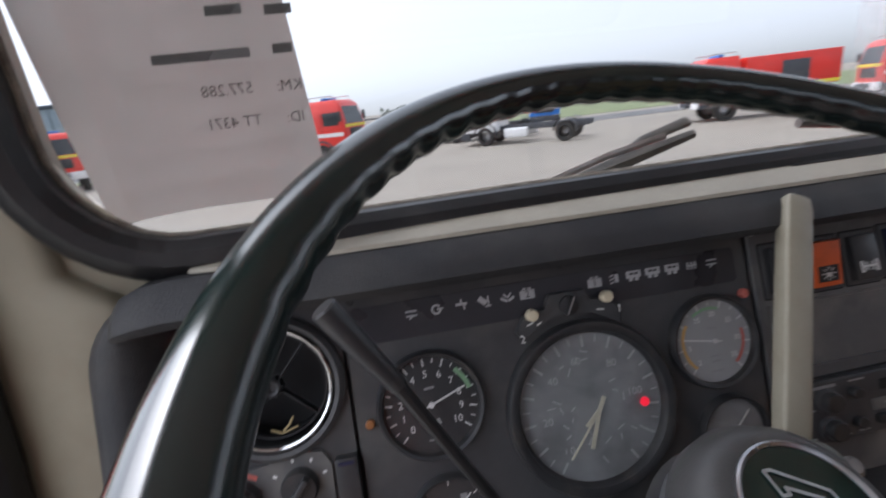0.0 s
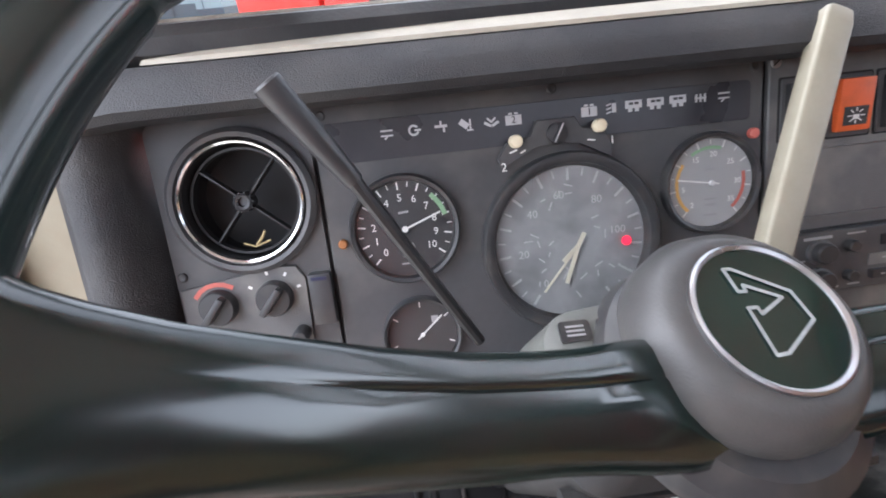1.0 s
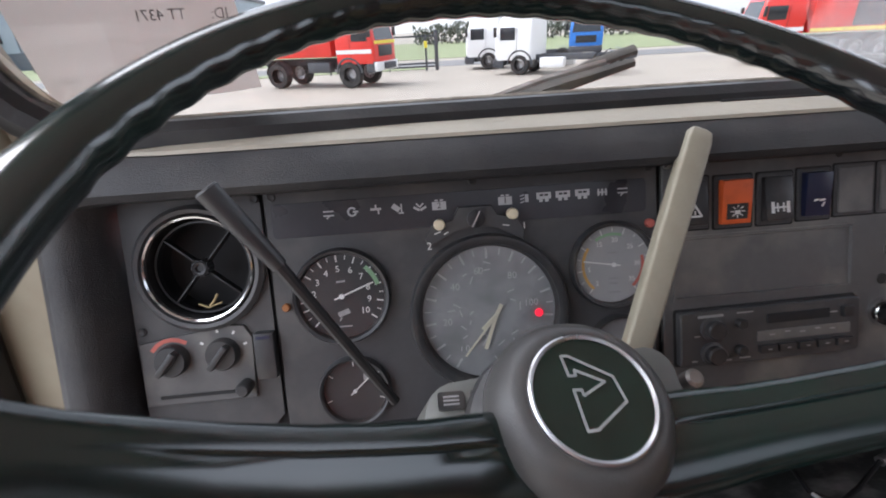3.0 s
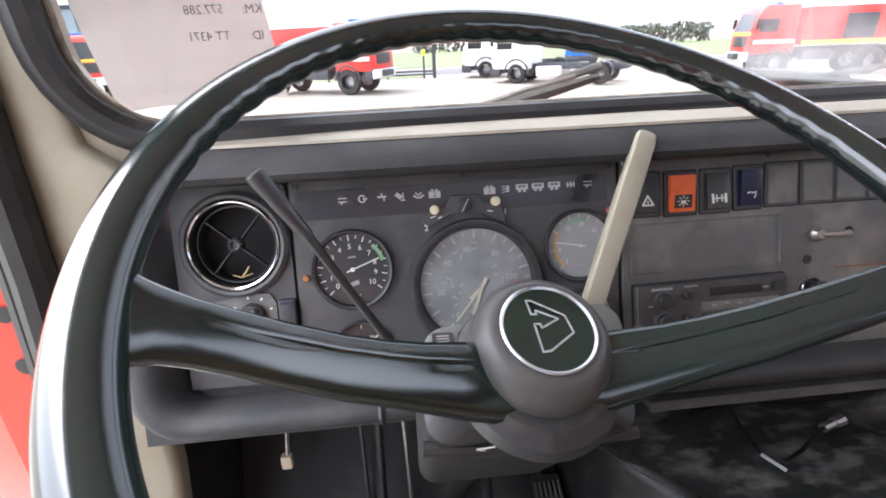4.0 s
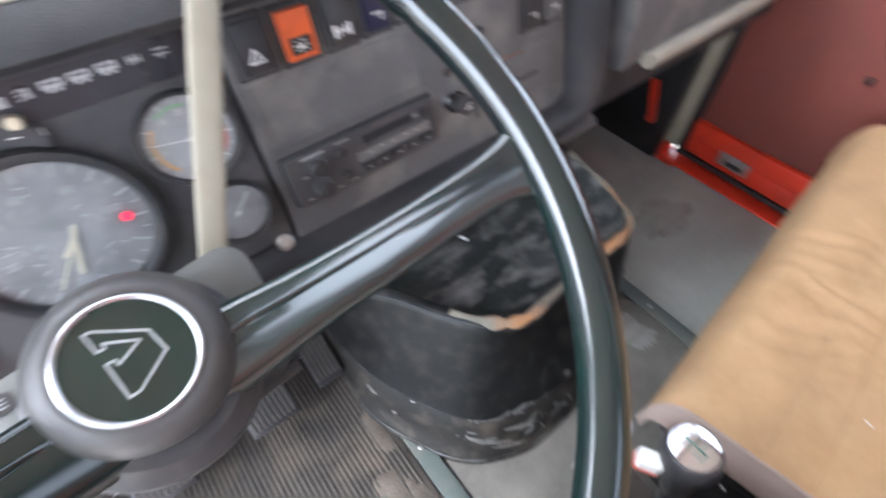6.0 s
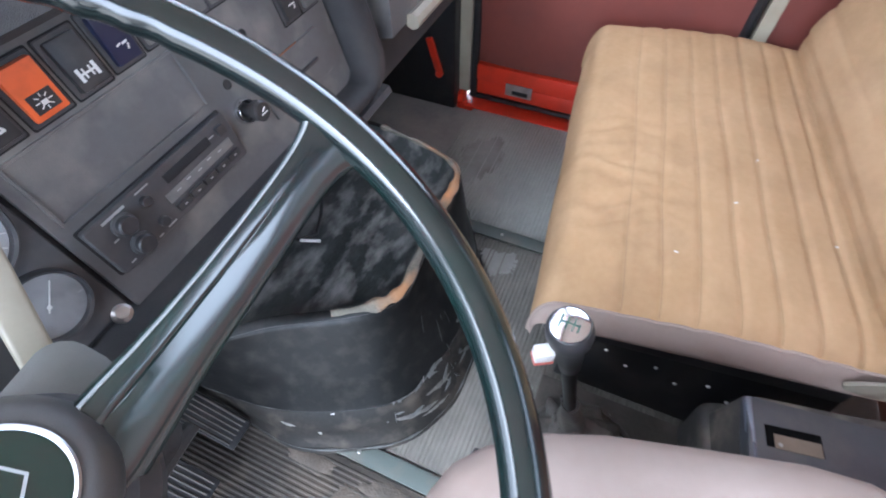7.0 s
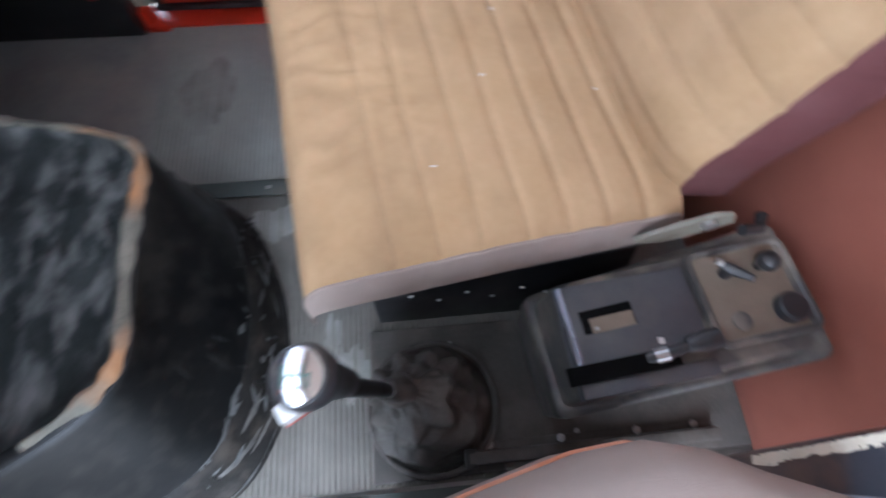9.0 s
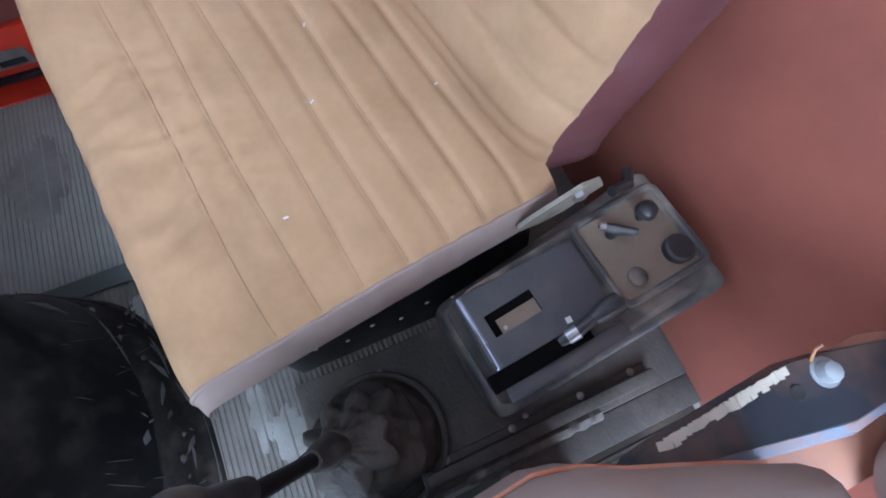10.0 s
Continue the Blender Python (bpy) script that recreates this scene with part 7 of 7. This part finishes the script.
def cab_truck(label, paint, long=6.6, box_body=None, group="parked trucks", offroad=False):
    """A forward-control truck facing -x, its front at x = 0, standing on z = 0."""
    t = thing("truck", label, "truck", (0, 0, 0), group)
    lift = 0.35 if offroad else 0.0
    body = rings([[(x, y, z) for x, y in rrect(xa, 2.1, -1.22 + ins, 1.22 - ins, 0.12, 3)] for xa, ins, z in ((0.02, 0.02, 0.75 + lift), (0.0, 0.0, 1.0 + lift), (0.0, 0.0, 1.75 + lift), (0.10, 0.03, 2.2 + lift), (0.26, 0.10, 2.75 + lift), (0.5, 0.2, 2.95 + lift))])
    c = part("cab", body, paint, t)
    part("windscreen", rings([[(x - 0.012, y, z) for y in (-1.02 + i, 1.02 - i)] for x, z, i in ((-0.0, 1.78 + lift, 0), (0.10, 2.2 + lift, 0.05), (0.22, 2.62 + lift, 0.12))], closed=False), dark_window, c)
    for s in (-1, 1):
        part("side_window", box((0.85, 0.02, 0.62), (0.75, s * 1.215, 2.05 + lift), 0.008), dark_window, c)
        part("door_line", box((0.02, 0.015, 1.5), (1.28, s * 1.222, 1.6 + lift)), black_metal, c)
        part("mirror", box((0.12, 0.22, 0.48), (0.12, s * 1.42, 2.15 + lift), 0.04), black_metal, c)
        part("headlight", box((0.06, 0.34, 0.2), (-0.02, s * 0.9, 0.72 + lift), 0.02), mat("headlamp_glass", (0.6, 0.6, 0.58), 0.1) if "headlamp_glass" not in bpy.data.materials else bpy.data.materials["headlamp_glass"], c)
        part("step", box((0.5, 0.2, 0.5), (0.25, s * 1.1, 0.6 + lift), 0.04), chassis_grey, c)
        wheel_of(t, 1.45, s * 1.05, 0.62 if offroad else 0.52, 0.36, -1 if s < 0 else 1)
        wheel_of(t, long - 1.3, s * 1.0, 0.62 if offroad else 0.52, 0.5, -1 if s < 0 else 1)
        part("arch", tube([(1.45 + 0.68 * math.cos(a), s * 1.19, 0.55 + lift * 0.4 + 0.68 * math.sin(a)) for a in [math.pi * k / 10 for k in range(11)]], 0.06, 6), chassis_grey, c)
        part("frame_rail", box((long - 1.2, 0.1, 0.28), (long / 2 + 0.5, s * 0.42, 0.85 + lift), 0.01), chassis_grey, t)
        part("tank", box((1.3, 0.5, 0.5), (3.2, s * 0.92, 0.62 + lift), 0.08), white_paint if paint is white_paint else chassis_grey, t)
        part("mudguard", rings([[(long - 1.3 + r * math.cos(a), s * 1.0 + d, 0.55 + lift * 0.4 + r * math.sin(a)) for a in [math.pi * k / 8 for k in range(9)]] for r, d in ((0.64, -0.25), (0.64, 0.25))], closed=False), chassis_grey, t)
    part("bumper", box((0.16, 2.44, 0.42), (-0.02, 0, 0.6 + lift), 0.06), white_paint if offroad else chassis_grey, t)
    if offroad:
        part("winch", box((0.3, 0.9, 0.3), (-0.2, 0, 0.62 + lift), 0.05), chassis_grey, t)
        part("light_band", box((0.02, 2.3, 0.14), (-0.012, 0, 1.68 + lift), 0.004), hazard, c)
        for s in (-1, 1):
            part("roof_rail", tube([(0.6, s * 0.95, 3.02 + lift), (0.6, s * 0.95, 3.14 + lift), (1.9, s * 0.95, 3.14 + lift), (1.9, s * 0.95, 2.95 + lift)], 0.03, 6), alloy, c)
            part("side_stripe", box((1.9, 0.012, 0.18), (1.1, s * 1.226, 1.3 + lift)), white_paint, c)
    part("grille", box((0.03, 1.5, 0.5), (-0.012, 0, 1.3 + lift), 0.01), black_metal, c)
    for k in range(5):
        part("grille_bar", box((0.02, 1.5, 0.03), (-0.03, 0, 1.12 + 0.09 * k + lift), 0.005), chassis_grey, c)
    if box_body:
        b = part("body", box((long - 2.35, 2.4, 1.7), (2.35 + (long - 2.35) / 2, 0, 1.95 + lift), 0.05), box_body, t)
        for k in range(3):
            part("locker_door", box(((long - 2.9) / 3, 0.03, 1.1), (2.75 + (k + 0.5) * (long - 2.9) / 3, -1.205, 1.9 + lift), 0.01), chassis_grey if k == 1 else box_body, b)
        part("stripe", box((long - 2.4, 0.012, 0.16), (2.35 + (long - 2.35) / 2, -1.208, 1.22 + lift)), hazard, b)
        part("lamp_bar", box((0.3, 1.2, 0.16), (1.3, 0, 3.02 + lift), 0.05), truck_blue, c)
    return t


white_truck = cab_truck("white cab-over truck chassis parked in the yard", white_paint, 7.2)
white_truck.matrix_basis = pose(6.0, 28.0, G, 0, 0, -36)
copy_thing(white_truck, pose(4.7, 32.5, G, 0, 0, -20))
red_truck = cab_truck("red fire engine parked in the yard", fire_red, 7.0, fire_red, "parked fire engines", True)
red_truck.matrix_basis = pose(-0.6, 25.0, G, 0, 0, 156)
copy_thing(red_truck, pose(-17.0, 28.5, G, 0, 0, 120))
copy_thing(red_truck, pose(18.2, 25.0, G, 0, 0, -15))
copy_thing(red_truck, pose(27.5, 23.0, G, 0, 0, -25))
blue_truck = cab_truck("blue truck cab parked far back in the yard", truck_blue, 6.0)
blue_truck.matrix_basis = pose(14.2, 37.0, G, 0, 0, 70)

cone = thing("traffic_cone", "orange and white barrier post by the gate", "barrier", (-2.9, 30.0, G))
part("post", lathe([(0.35, 0), (0.35, 0.2), (0.22, 0.3), (0.16, 1.3), (0.05, 1.4)], (-2.9, 30.0, G), 14), orange_plastic, cone)
part("band", lathe([(0.24, 0.2), (0.24, 0.5)], (-2.9, 30.0, G), 14), white_paint, cone)

fence = thing("gate", "dark steel yard gate with two posts and mesh", "gate", (0.5, 33, G))
for x, h, w in ((2.55, 2.45, 0.22), (1.85, 2.1, 0.12), (-0.6, 2.3, 0.07), (-4.5, 2.3, 0.1)):
    part("post", box((w, w, h), (x, 33, G + h / 2), 0.01), chassis_grey, fence)
part("yellow_box", box((0.2, 0.25, 0.4), (1.85, 32.9, G + 1.6), 0.03), hazard, fence)
for z in (0.25, 0.45, 2.1):
    part("rail", box((7.2, 0.06, 0.1), (-1.0, 33, G + z)), chassis_grey, fence)
for k in range(48):
    part("bar", box((0.015, 0.015, 1.7), (-4.5 + 0.15 * k, 33, G + 1.3)), chassis_grey, fence)
far_fence = thing("boundary_fence", "dark mesh fence along the far verge", "fence", (-60, 60, G))
for k in range(30):
    part("post", box((0.12, 0.12, 2.3), (-100 + 2.6 * k, 62, G + 1.15)), chassis_grey, far_fence)
part("mesh", box((78, 0.05, 1.9), (-61, 62.2, G + 1.25)), cladding_dark, far_fence, "dark boarded mesh")


def shed(x, y, w, d, h, material, label):
    b = thing("warehouse", label, "building", (x, y, G))
    wall = part("wall", box((w, d, h), (x, y, G + h / 2), 0.05), material, b)
    part("roof_edge", box((w + 0.4, d + 0.4, 0.5), (x, y, G + h + 0.2), 0.05), cladding_dark, b)
    part("plinth", box((w + 0.1, d + 0.1, 1.4), (x, y, G + 0.7)), cladding_dark, b)
    for k in range(int(w / 3)):
        part("panel_joint", box((0.1, 0.1, h - 1.5), (x - w / 2 + 3 * (k + 0.5), y - d / 2 - 0.03, G + 1.4 + (h - 1.5) / 2)), cladding_dark, wall)
    for k in range(int(w / 9)):
        part("window", box((2.2, 0.1, 1.2), (x - w / 2 + 9 * (k + 0.5), y - d / 2 - 0.05, G + 4.0)), dark_window, wall)


shed(-46, 85, 46, 20, 8, cladding, "long blue-grey warehouse beyond the fence")
random.seed(11)
hedge_bm = bmesh.new()
for k in range(2600):
    x = random.uniform(3, 60)
    z = random.random() ** 0.7 * (3.2 + 1.0 * noise.noise(Vector((x * 0.3, 0, 0))))
    p = Vector((x, 92 + random.uniform(-1.5, 1.5), G + z))
    m = Matrix.Translation(p) @ Euler((random.uniform(0, 6), random.uniform(0, 6), random.uniform(0, 6))).to_matrix().to_4x4() @ Matrix.Diagonal((random.uniform(0.3, 0.7), random.uniform(0.2, 0.5), 1, 1))
    a = [m @ Vector(q) for q in ((-1, 0, 0), (0, -0.7, 0.1), (1, 0, 0), (0, 0.7, 0.1))]
    hedge_bm.faces.new([hedge_bm.verts.new(q) for q in a])
tagged(part("hedge", hedge_bm, hedge_mat), "bushes along the far boundary, paled by haze in their colour", "hedge", kind="stuff")

# the yard rises gently away from the cab
RISE = Matrix.Translation((0, 3, G)) @ Matrix.Rotation(radians(4.1), 4, "X") @ Matrix.Translation((0, -3, -G))
OUTSIDE = ("ground", "pavement", "verge", "verge_near", "pavers", "truck", "traffic_cone", "gate", "boundary_fence", "warehouse", "hedge")
for ob in list(scene.objects):
    if ob.parent is None and ob.name.split(".")[0] in OUTSIDE:
        ob.matrix_basis = RISE @ ob.matrix_basis

# prints too fine to pick apart
TINY = ("symbol", "tick_marks", "inner_scale", "small_print", "print_bars", "engine_mark", "symbol_gap", "scale_print", "icon", "shift_pattern", "colour_band", "green_band", "red_arc")
for ob in list(scene.objects):
    if ob.type == "MESH" and ob.name.split(".")[0] in TINY:
        tagged(ob, kind="stuff")
